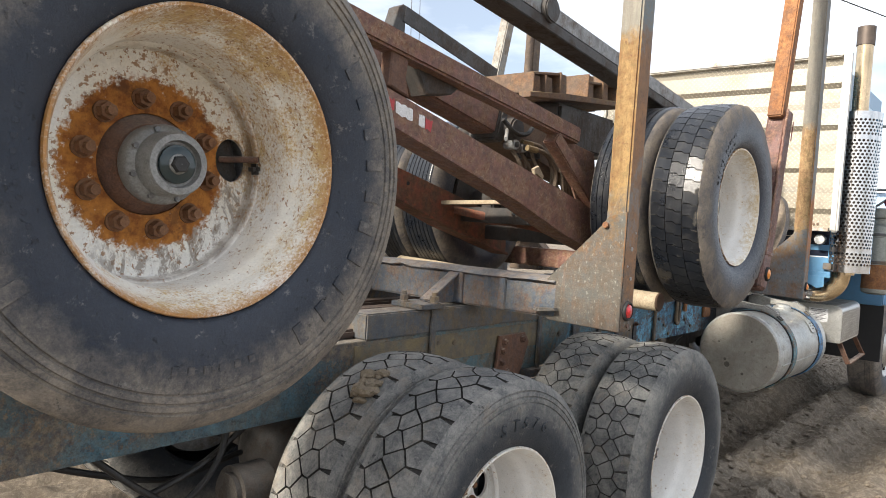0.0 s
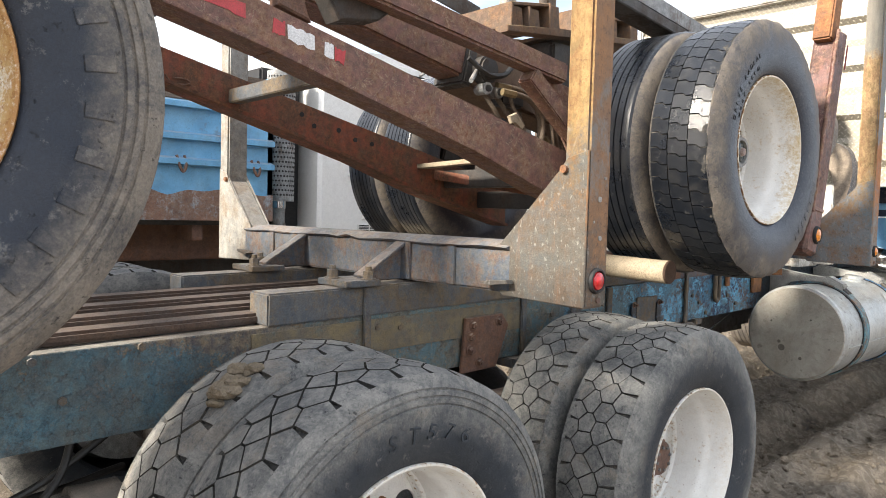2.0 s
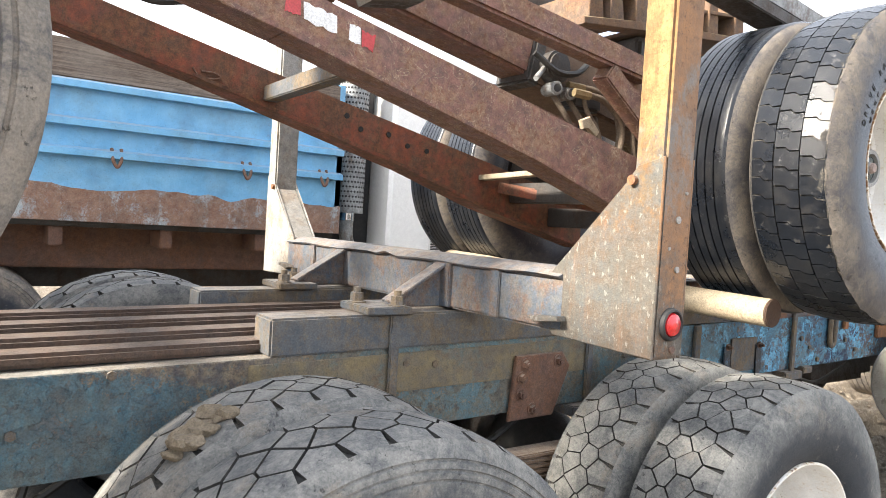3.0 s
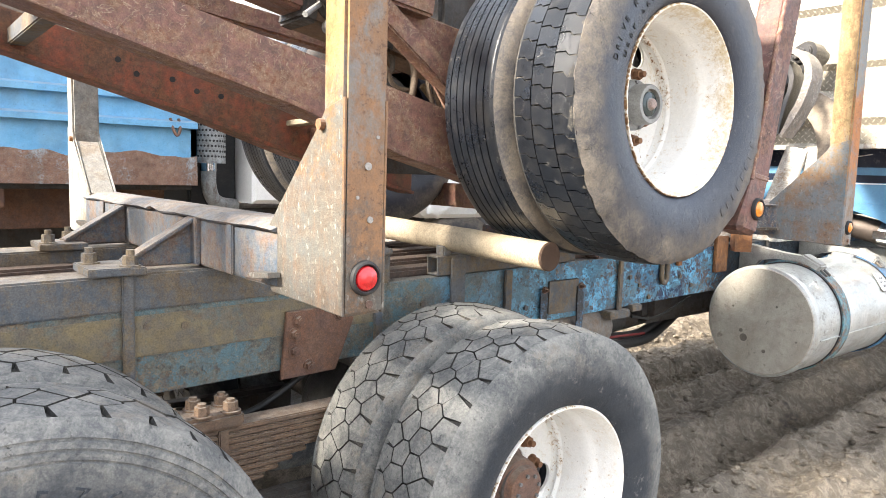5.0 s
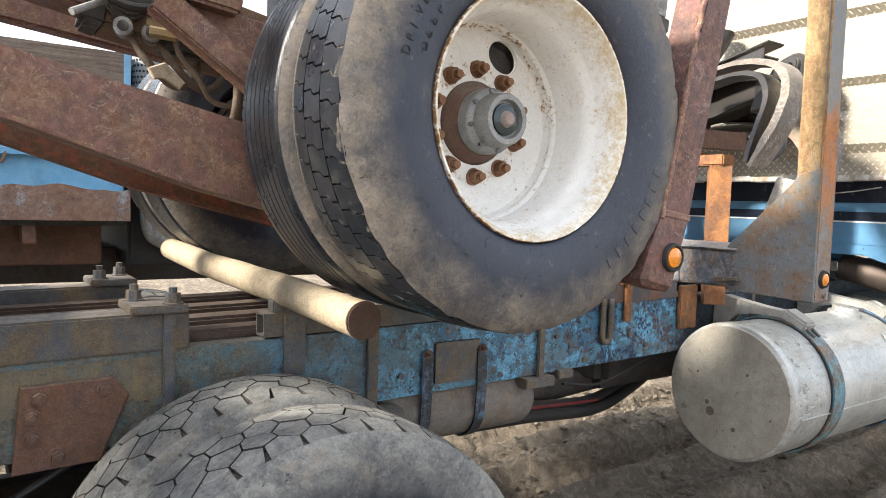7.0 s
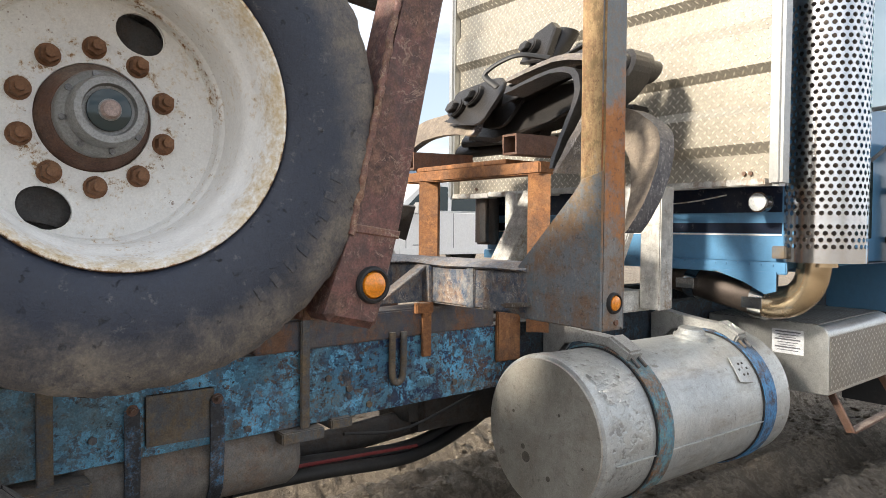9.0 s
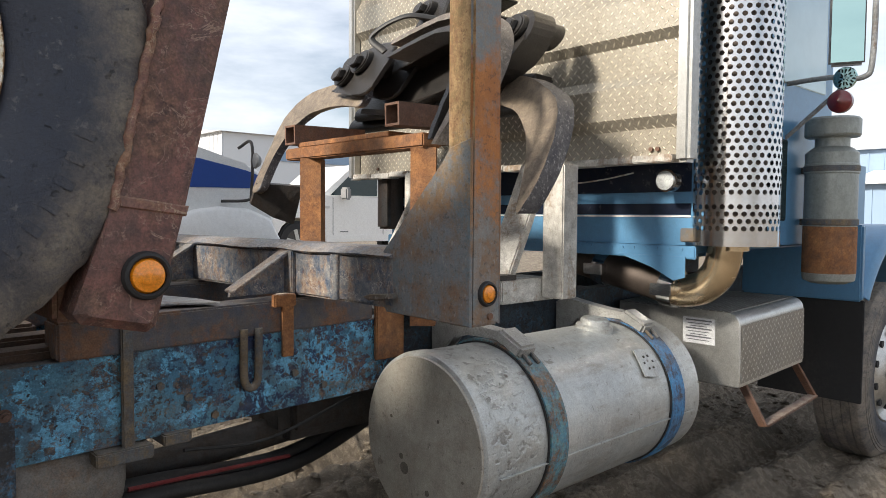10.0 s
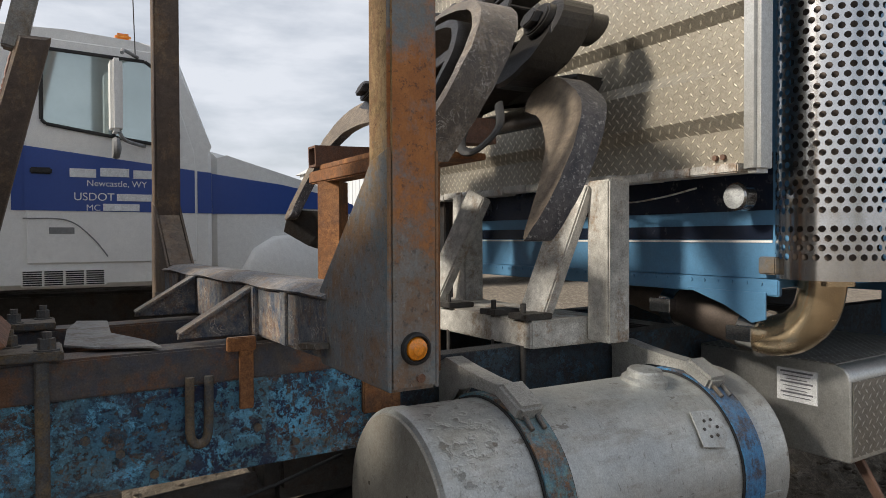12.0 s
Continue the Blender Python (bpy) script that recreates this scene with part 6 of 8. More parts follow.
part("door_window", box((4.55, -1.018, 2.12), (5.18, -1.010, 2.86), 0.02), M_GLASS_GREEN, door, "cab side window")
part("lower_window", box((4.52, -1.018, 1.48), (4.72, -1.010, 1.86), 0.03), M_GLASS_DARK, door, "small lower window in a grey frame")
part("hood", box((5.35, -0.62, 1.25), (7.3, 0.62, 2.0), 0.12), M_CABBLUE, truck, "blue engine hood", 50)
# air cleaner
ac = Matrix.Translation((4.90, -1.150, 0)) @ Matrix.Diagonal((0.76, 0.76, 1, 1)) @ Matrix.Rotation(radians(90), 4, "X")
part("air_cleaner", lathe([(0.001, 1.185), (0.10, 1.185), (0.145, 1.20), (0.150, 1.22), (0.150, 1.70), (0.155, 1.705), (0.155, 1.745), (0.150, 1.75), (0.150, 1.80), (0.120, 1.82), (0.098, 1.83), (0.098, 1.87), (0.150, 1.875), (0.158, 1.885), (0.158, 1.955), (0.145, 1.965), (0.001, 1.97)], 48), M_CANISTER, truck, "grey air cleaner canister, rusty below", 30, ac)
part("canister_rust_band", lathe([(0.152, 1.235), (0.1525, 1.24), (0.1525, 1.45), (0.152, 1.455)], 48), M_ORANGE, truck, "rusted lower shell of the canister", 30, ac)
for z in (1.46, 1.71):
    part("canister_band", lathe([(0.150, z), (0.158, z + 0.004), (0.158, z + 0.028), (0.150, z + 0.032)], 40), M_SUB, truck, "", 30, ac)
    part("canister_stay", box((4.9, -1.05, z), (5.0, -0.99, z + 0.03), 0.003), M_SUB, truck)
# mirror
MX = 4.67
mturn = Matrix.Translation((MX, -1.275, 0)) @ Matrix.Rotation(radians(24), 4, "Z") @ Matrix.Translation((-MX, 1.275, 0))
mir = part("mirror", box((MX, -1.345, 2.16), (MX + 0.035, -1.205, 2.62), 0.012), M_GREYTRIM, truck, "tall side mirror on tubular arms", None, mturn)
part("mirror_glass", box((MX - 0.003, -1.338, 2.175), (MX - 0.0005, -1.212, 2.61), 0.0), M_MIRROR, mir, "", None, mturn)
part("mirror_arm", pipe([(MX + 0.04, -1.0, 2.12), (MX + 0.02, -1.2, 2.12), (MX, -1.34, 2.10), (MX, -1.375, 2.18), (MX, -1.375, 2.55), (MX, -1.34, 2.66), (MX + 0.02, -1.2, 2.68), (MX + 0.04, -1.0, 2.68)], 0.012, 10), M_GREYSTEEL, mir, "", 40)
part("mirror_stay", pipe([(4.71, -1.0, 1.86), (4.67, -1.30, 2.10)], 0.010, 8, 0), M_GREYSTEEL, mir, "", 40)
part("spot_mirror", lathe([(0.001, 0.0), (0.046, 0.002), (0.050, 0.010), (0.035, 0.03)], 28), M_MIRROR, mir, "", 40, Matrix.Translation((4.66, -1.27, 2.105)) @ Matrix.Rotation(radians(-90), 4, "Z"))
part("marker_lamp", lathe([(0.001, -0.018), (0.03, -0.012), (0.050, 0.005), (0.050, 0.03), (0.03, 0.045)], 28), M_DARKRED, mir, "round red lamp below the mirror", 40, Matrix.Translation((4.65, -1.255, 2.005)) @ Matrix.Rotation(radians(-90), 4, "Z"))
# front fender, flap and steer wheel
bm = bmesh.new()
prev = None
for k in range(25):
    a = radians(146 - 5.6 * k)
    ring = []
    for rr in (0.86, 0.84):
        for y in (-1.16, -1.13, -0.60):
            drop = 0.03 if y == -1.16 else 0.0
            ring.append(bm.verts.new((6.16 + (rr - drop) * math.cos(a), y, 0.60 + (rr - drop) * math.sin(a))))
    if prev:
        for i, j in ((0, 1), (1, 2), (2, 5), (5, 4), (4, 3), (3, 0)):
            bm.faces.new((prev[i], prev[j], ring[j], ring[i]))
    prev = ring
part("fender", bm, M_CABBLUE, truck, "blue front fender", 50)
part("fender_panel", box((5.42, -1.14, 1.05), (5.47, -0.5, 1.46), 0.01), M_CABBLUE, truck, "blue panel behind the wheel")
part("mud_flap", box((5.44, -1.15, 0.50), (5.46, -0.60, 1.055), 0.004), M_BLACK, truck, "black rubber mud flap")
sm = Matrix.Translation((6.12, -1.10, 0.575))
RIM_STEER = finish(lathe([(0.300, 0.03), (0.306, 0.0), (0.298, -0.004), (0.285, 0.02), (0.270, 0.04), (0.250, 0.035), (0.19, 0.0), (0.16, -0.02), (0.11, -0.025), (0.10, -0.07), (0.06, -0.085), (0.001, -0.085)], 64), M_ALUBOX, 40)
NUT_STEER = finish(cyl((0, 0.0, 0), (0, -0.022, 0), 0.016, 6, 0.014), M_GREYTRIM, 30)
HOLE_STEER = finish(cyl((0, 0.02, 0), (0, 0.004, 0), 0.021, 18), M_BLACK, 30)
sw = put("wheel", RIM_STEER, truck, sm, "aluminium front wheel")
put("tyre", TYRE_RIB_DUSTY, sw, sm)
for k in range(10):
    a = radians(36 * k)
    put("lug_nut", NUT_STEER, sw, sm @ Matrix.Translation((0.138 * math.cos(a), -0.022, 0.138 * math.sin(a))))
    ah = a + 0.31
    put("hand_hole", HOLE_STEER, sw, sm @ Matrix.Translation((0.215 * math.cos(ah), 0.0, 0.215 * math.sin(ah))))
sm2 = Matrix.Translation((6.12, 1.10, 0.575)) @ Matrix.Rotation(math.pi, 4, "Z")
sw2 = put("wheel", RIM_STEER, truck, sm2, "aluminium front wheel")
put("tyre", TYRE_RIB_DUSTY, sw2, sm2)
part("front_axle", cyl((6.12, -1.0, 0.575), (6.12, 1.0, 0.575), 0.06, 16), M_DARKSTEEL, truck)

part("far_canister", cyl((3.862, 0.9, 1.413), (3.862, 0.9, 1.793), 0.075, 28, bevel=0.012), M_MUFFLER, truck, "dark grey upright canister", 40)
part("canister_bracket", box((3.762, 0.80, 1.433), (3.792, 0.86, 1.733), 0.004), M_DARKSTEEL, truck)
# rack of square tube between the front bunk and the cab
rack = part("tube_rack", box((2.90, -0.50, 1.735), (2.99, 0.44, 1.785), 0.006), M_ORANGE, truck, "ochre rusted rack of square tube")
for y in (-0.455, 0.285):
    bm = bmesh.new()
    add_tube(bm, (2.945, y, 1.10), (2.945, y, 1.735), 0.09, 0.09)
    part("rack_leg", bm, M_ORANGE, rack)
for y, z in ((0.40, 1.845), (-0.325, 1.865)):
    bm = bmesh.new()
    add_tube(bm, (2.90, y, z), (3.28, y, z + 0.01), 0.085, 0.085, 0.009)
    part("rack_tube", bm, M_RUST, rack, "rusty open square tube")
part("rack_plank", box((2.92, -0.28, 1.787), (3.30, 0.37, 1.81), 0.004), M_ORANGE, rack)

# ---- the trailer riding on the truck ----
trailer = thing("log_trailer", "maroon steel log trailer riding on the truck's back", "trailer", at=(0, 0, 1.2))


def main_beam(side, mat, label):
    """A deep box beam, deeper towards the front axle, with a bottom flange."""
    s = side
    y0, y1 = sorted((s * 0.462, s * 0.362))
    out = [(-2.95, 2.550), (-0.70, 2.043), (0.68, 1.735), (1.25, 1.600), (1.25, 1.390), (0.60, 1.552), (0.18, 1.690), (-0.70, 1.925), (-2.95, 2.425)]
    b = part("main_beam", plate(out, y1 - y0, "xz", y0, 0.006), mat, trailer, label)
    yf0, yf1 = sorted((s * 0.474, s * 0.340))
    bm = bmesh.new()
    for a, c in (((-2.95, 2.418), (-0.70, 1.918)), ((-0.70, 1.918), (0.18, 1.683)), ((0.18, 1.683), (0.60, 1.545)), ((0.60, 1.545), (1.25, 1.383))):
        add_bar(bm, (a[0], (yf0 + yf1) / 2, a[1]), (c[0], (yf0 + yf1) / 2, c[1]), 0.014, yf1 - yf0, 0.002)
    part("bottom_flange", bm, mat, b)
    return b


near = main_beam(-1, M_TRAILER, "maroon painted steel beam with worn reflective tape")
far = main_beam(1, M_REDBEAM, "red painted steel beam, rusted through to holes")
# reflective tape on the near beam
slope = (1.735 - 2.043) / 1.38


def tape(x0, x1, mat, lift=0.0):
    rng_t = random.Random(int(x0 * 100))
    top, bot = [], []
    n = 7
    for k in range(n + 1):
        x = x0 + (x1 - x0) * k / n
        mid = 2.043 + slope * (x + 0.70) - 0.052 + lift
        top.append((x + rng_t.uniform(-0.004, 0.004), mid + 0.024 + rng_t.uniform(-0.007, 0.003)))
        bot.append((x + rng_t.uniform(-0.004, 0.004), mid - 0.024 + rng_t.uniform(-0.004, 0.007)))
    part("tape", plate(bot + top[::-1], 0.0012, "xz", -0.4637, 0.0), mat, near)


tape(-0.96, -0.79, M_TAPE_RED)
tape(-1.16, -0.99, M_TAPE_WHITE)
tape(-0.70, -0.655, M_TAPE_RED)
tape(-0.65, -0.555, M_TAPE_WHITE)
tape(-0.515, -0.482, M_TAPE_WHITE)
tape(-0.478, -0.44, M_TAPE_RED)
# round holes along the far beam
hole_rng = random.Random(2)
for k in range(5):
    x = -0.12 + 0.10 * k + hole_rng.uniform(-0.02, 0.02)
    z = 2.043 + slope * (x + 0.70) - 0.062 + hole_rng.uniform(-0.02, 0.015)
    part("beam_hole", cyl((x, 0.3625, z), (x, 0.3585, z), 0.011, 12), M_BLACK, far)
# cross ties
part("cross_tie", bar((-0.42, -0.36, 1.90), (-0.42, 0.36, 1.895), 0.055, 0.055, 0.004), M_SUB, trailer, "pale grey cross tie")
part("cross_tie", bar((0.60, -0.10, 1.692), (0.60, 0.36, 1.676), 0.022, 0.060, 0.002), M_POLE, trailer, "pale wooden lath across the beams")
for x, z in ((-2.4, 2.36), (1.05, 1.52), (0.80, 1.62), (-1.5, 2.15)):
    part("cross_tie", bar((x, -0.36, z), (x, 0.36, z), 0.09, 0.09, 0.005), M_DARKSTEEL, trailer)
part("angle_tie", bar((0.70, 0.36, 1.64), (1.00, -0.34, 1.53), 0.05, 0.05, 0.004), M_REDBEAM, trailer)
# upper member with its kinked strut
bm = bmesh.new()
add_bar(bm, (-2.6, -0.42, 2.47), (0.72, -0.42, 2.060), 0.085, 0.085, 0.010)
part("upper_member", bm, M_TRAILER, trailer, "maroon square upper member")
part("strut", bar((0.50, -0.42, 2.03), (0.95, -0.42, 1.72), 0.075, 0.075, 0.006), M_TRAILER, trailer)
part("strut_plate", plate([(0.58, 2.05), (0.98, 2.00), (1.05, 1.72), (0.86, 1.68)], 0.012, "xz", -0.40, 0.002), M_TRAILER, trailer)
bm = bmesh.new()
add_bar(bm, (-2.6, 0.42, 2.47), (1.2, 0.42, 2.0), 0.085, 0.085, 0.010)
part("upper_member", bm, M_TRAILER, trailer)
# reach tube with valves and hoses
reach = part("reach_tube", bar((-2.7, -0.08, 2.72), (0.62, -0.08, 2.075), 0.175, 0.16, 0.012), M_TRAILER, trailer, "large brown square reach tube")
part("reach_sleeve", bar((0.42, -0.08, 2.095), (1.25, -0.08, 1.935), 0.20, 0.19, 0.012), M_LEAF, trailer, "dusty brown sleeve round the reach")
part("reach_band", bar((0.38, -0.08, 2.105), (0.44, -0.08, 2.092), 0.205, 0.20, 0.01), M_DARKSTEEL, trailer)
part("lock_lever", cyl((0.42, -0.20, 2.06), (0.32, -0.27, 1.995), 0.010, 10), M_GREYSTEEL, trailer, "bright lock lever")
part("lock_hub", cyl((0.47, -0.15, 2.07), (0.47, -0.235, 2.07), 0.060, 20, bevel=0.01), M_DARKSTEEL, trailer, "", 40)
for dx in (0.0, 0.075):
    g = part("glad_hand", cyl((0.47 + dx, -0.16, 1.99 - 0.1 * dx), (0.45 + dx, -0.245, 1.985 - 0.1 * dx), 0.026, 18, bevel=0.005), M_GREYSTEEL, trailer, "grey hose coupling", 40)
    part("coupling_eye", cyl((0.451 + dx, -0.243, 1.985 - 0.1 * dx), (0.449 + dx, -0.2475, 1.985 - 0.1 * dx), 0.015, 16), M_BLACK, g)
    part("air_hose", pipe([(0.48 + dx, -0.19, 1.97), (0.52 + dx, -0.22, 1.90), (0.60 + dx, -0.20, 1.84), (0.67 + dx, -0.17, 1.88), (0.68 + dx, -0.13, 1.98)], 0.011, 10), M_HOSEDUST, trailer, "dusty air hose loop", 40)
for k, dy in enumerate((0.0, -0.035)):
    part("air_hose", pipe([(0.54, -0.235 + dy, 2.005 - 0.03 * k), (0.64, -0.255 + dy, 2.000 - 0.035 * k), (0.735 - 0.02 * k, -0.262 + dy, 1.950 - 0.03 * k), (0.780 - 0.025 * k, -0.262 + dy, 1.865), (0.775 - 0.02 * k, -0.255 + dy, 1.775), (0.745, -0.235, 1.70)], 0.0125, 10), M_HOSEDUST, trailer, "dusty air hose loop", 40)
    part("hose_fitting", cyl((0.515, -0.232 + dy, 2.006 - 0.03 * k), (0.585, -0.246 + dy, 2.003 - 0.032 * k), 0.017, 6), M_BRASS, trailer, "dull brass hose fitting")
part("air_hose", pipe([(0.59, -0.235, 2.02), (0.60, -0.25, 1.93), (0.655, -0.26, 1.86), (0.70, -0.255, 1.80), (0.80, -0.25, 1.79)], 0.009, 8), M_HOSEDUST, trailer, "", 40)
part("air_hose", pipe([(0.35, -0.22, 2.10), (0.45, -0.24, 2.045), (0.55, -0.235, 2.055), (0.62, -0.22, 2.10)], 0.012, 8), M_HOSE, trailer, "", 40)
part("hose_fitting", cyl((0.83, -0.25, 1.815), (0.875, -0.25, 1.775), 0.014, 6), M_BRASS, trailer, "dull brass hose fitting")
part("pale_bracket", plate([(0.50, 1.865), (0.545, 1.885), (0.60, 1.835), (0.585, 1.815), (0.54, 1.845), (0.515, 1.835)], 0.02, "xz", -0.33, 0.003), M_POLE, trailer, "bent pale bracket")
part("valve_body", box((0.56, -0.22, 1.93), (0.72, -0.14, 2.02), 0.012), M_DARKSTEEL, trailer)
for k in range(4):
    part("air_hose", pipe([(0.74 + 0.02 * k, -0.22, 2.00), (0.80 + 0.02 * k, -0.29, 1.93 - 0.02 * k), (0.82 + 0.03 * k, -0.31, 1.78), (0.90 + 0.02 * k, -0.28, 1.70), (0.98, -0.25, 1.78)], 0.010, 8), M_HOSEDUST, trailer, "", 40)
part("hose_loop", pipe([(0.72, -0.02, 1.70), (0.75, -0.04, 1.63), (0.82, -0.04, 1.61), (0.88, -0.02, 1.65), (0.88, 0.02, 1.74)], 0.010, 8), M_SUB, trailer, "", 40)
# gussets hanging between upper member and beam
for x in (-0.86, -0.62):
    part("hanger", plate([(x - 0.04, 2.26), (x + 0.06, 2.24), (x + 0.03, 2.10), (x + 0.07, 2.03), (x - 0.05, 2.06)], 0.06, "xz", -0.44, 0.006), M_RUST, trailer)
part("dark_gusset", plate([(-0.52, 2.23), (-0.18, 2.16), (-0.26, 2.10), (-0.42, 2.07)], 0.09, "xz", -0.40, 0.006), M_DARKSTEEL, trailer)
# channel piece standing behind
bm = bmesh.new()
a, b = (0.06, 0.25, 2.628), (0.87, 0.25, 2.470)
add_bar(bm, a, b, 0.085, 0.010, 0.002)
add_bar(bm, (a[0], 0.29, a[2] + 0.04), (b[0], 0.29, b[2] + 0.04), 0.010, 0.08, 0.002)
add_plate(bm, [(-0.03, 2.50), (0.02, 2.655), (0.055, 2.675), (0.075, 2.655), (0.075, 2.50)], 0.08, "xz", 0.25, 0.004)
part("channel", bm, M_DARKSTEEL, trailer, "dark grimy channel piece")
# fifth-wheel like cluster on top
bm = bmesh.new()
for ya in (-0.19, 0.11):
    add_plate(bm, [(0.62, 2.30), (1.02, 2.355), (1.85, 2.44), (1.85, 2.41), (1.02, 2.32), (0.62, 2.27)], 0.08, "xz", ya, 0.004)
add_plate(bm, [(1.00, 2.34), (1.85, 2.43), (1.85, 2.415), (1.00, 2.325)], 0.24, "xz", -0.12)
part("bolster_deck", bm, M_MOSSRUST, trailer, "rusty bolster deck with dried moss")
for x, h in ((0.66, 0.10), (0.78, 0.10), (0.93, 0.13), (1.24, 0.15), (1.42, 0.16), (1.62, 0.17)):
    z0 = 2.30 + (x - 0.62) * 0.11
    part("deck_rib", plate([(x, z0), (x + 0.10, z0 + 0.01), (x + 0.085, z0 + h), (x + 0.01, z0 + h)], 0.012, "xz", -0.16, 0.002), M_MOSSRUST, trailer)
    part("deck_rib", bar((x, -0.18, z0 + h / 2), (x, 0.18, z0 + h / 2), h, 0.012, 0.002), M_MOSSRUST, trailer)
for x0, x1 in ((0.66, 0.93), (1.24, 1.78)):
    part("deck_cap", plate([(x0, 2.40 + (x0 - 0.66) * 0.11), (x1, 2.42 + (x1 - 0.66) * 0.10), (x1, 2.435 + (x1 - 0.66) * 0.10), (x0, 2.415 + (x0 - 0.66) * 0.11)], 0.34, "xz", -0.17, 0.002), M_MOSSRUST, trailer)
part("pivot_block", box((1.00, -0.14, 2.05), (1.70, 0.14, 2.31), 0.02), M_DARKSTEEL, trailer)
part("deck_stay", bar((1.80, -0.17, 2.42), (2.02, -0.17, 2.20), 0.05, 0.05, 0.004), M_RUST, trailer)
# long sloping beam above, pale; dark strip added below paints its shaded underside
bm = bmesh.new()
p, q = Vector((-0.9, -0.62, 2.578)), Vector((2.25, -0.62, 2.255))
add_bar(bm, p + Vector((0, 0, 0.014)), q + Vector((0, 0, 0.014)), 0.078, 0.10, 0.008)
part("sloping_beam", bm, M_GREYSTEEL, trailer, "pale grey-blue sloping beam")
part("beam_flange", bar(p - Vector((0, 0, 0.050)), q - Vector((0, 0, 0.050)), 0.048, 0.12, 0.004), M_DARKSTEEL, trailer, "dark strip for the shaded underside of the beam")
part("beam_collar", cyl((0.02, -0.70, 2.494), (0.02, -0.55, 2.494), 0.055, 20, bevel=0.006), M_DARKSTEEL, trailer, "", 40)
part("beam_end_loop", pipe([(2.20, -0.62, 2.33), (2.24, -0.62, 2.38), (2.29, -0.62, 2.37), (2.29, -0.62, 2.31)], 0.009, 8), M_DARKSTEEL, trailer, "", 40)

part("air_hose", pipe([(-0.986, 0.4, 2.187), (-0.9, 0.4, 2.163), (-0.825, 0.4, 2.154), (-0.729, 0.4, 2.176)], 0.012, 8), M_HOSE, trailer, "", 40)
part("wire_tangle", pipe([(-0.706, 0.355, 1.945), (-0.684, 0.355, 1.919), (-0.642, 0.355, 1.913), (-0.608, 0.355, 1.924), (-0.63, 0.355, 1.936), (-0.675, 0.355, 1.935)], 0.004, 6), M_RUST, trailer, "loose red-brown wire", 40)
# axles, wheels
for x, z in ((-1.797, 1.628), (1.213, 1.737)):
    part("axle", cyl((x, -0.95, z), (x, 0.95, z), 0.065, 20), M_DARKSTEEL, trailer, smooth=40)
    for s in (-1, 1):
        part("spring_seat", box((x - 0.13, s * 0.42 - 0.05, z - 0.22), (x + 0.13, s * 0.42 + 0.05, z + 0.09), 0.012), M_DARKSTEEL, trailer)
        part("brake_drum", cyl((x, s * 0.60, z), (x, s * 0.84, z), 0.245, 36, bevel=0.01), M_DARKSTEEL, trailer, "", 40)
w1, m1 = dual(trailer, -1.797, 1.628, -1, RIM_RUSTY, TYRE_RIB_DUSTY, TYRE_RIB_DUSTY, HUB_DRUM, -9, "cream wheel with heavy rust round the bolts")
part("valve_stem", cyl((0.193, 0.285, 0.004), (0.248, 0.205, 0.0), 0.0075, 10), M_RUST, w1, "rusty valve stem", 40, m1)
part("valve_block", box((0.240, 0.208, -0.036), (0.262, 0.246, -0.010), 0.008), M_DARKSTEEL, w1, "", None, m1)
arc_bars(w1, m1, M_RUBBER, 0.415, 28, -66, 10, 0.048, 0.026, -0.0262)
arc_bars(w1, m1, M_RUBBER, 0.425, 160, 206, 5, 0.052, 0.028, -0.0258)
arc_bars(w1, m1, M_RUBBER, 0.352, 158, 198, 11, 0.011, 0.010, -0.0185)
arc_bars(w1, m1, M_RUBBER, 0.405, 252, 276, 6, 0.016, 0.015, -0.0262)
dual(trailer, -1.797, 1.628, 1, RIM_WHITE, TYRE_RIB_DUSTY, TYRE_RIB_DUSTY, HUB_DRUM, 20, "white trailer wheel")
w2, m2 = dual(trailer, 1.213, 1.737, -1, RIM_WHITE, TYRE_WORN, TYRE_RIB, HUB_DRUM, 0, "white wheel with rusty nuts")
dual(trailer, 1.213, 1.737, 1, RIM_WHITE, TYRE_RIB, TYRE_RIB, HUB_DRUM, 40, "white wheel with rusty nuts")
arc_word(w2, m2, M_BLACK, "DRIVE RADIAL", 0.404, 167, 120, 0.027, -0.0255)
arc_word(w2, m2, M_BLACK, "DEEP SKID", 0.364, 163, 124, 0.027, -0.0205)
arc_bars(w2, m2, M_RUBBER_BLACK, 0.425, 344, 304, 8, 0.032, 0.016, -0.0254)
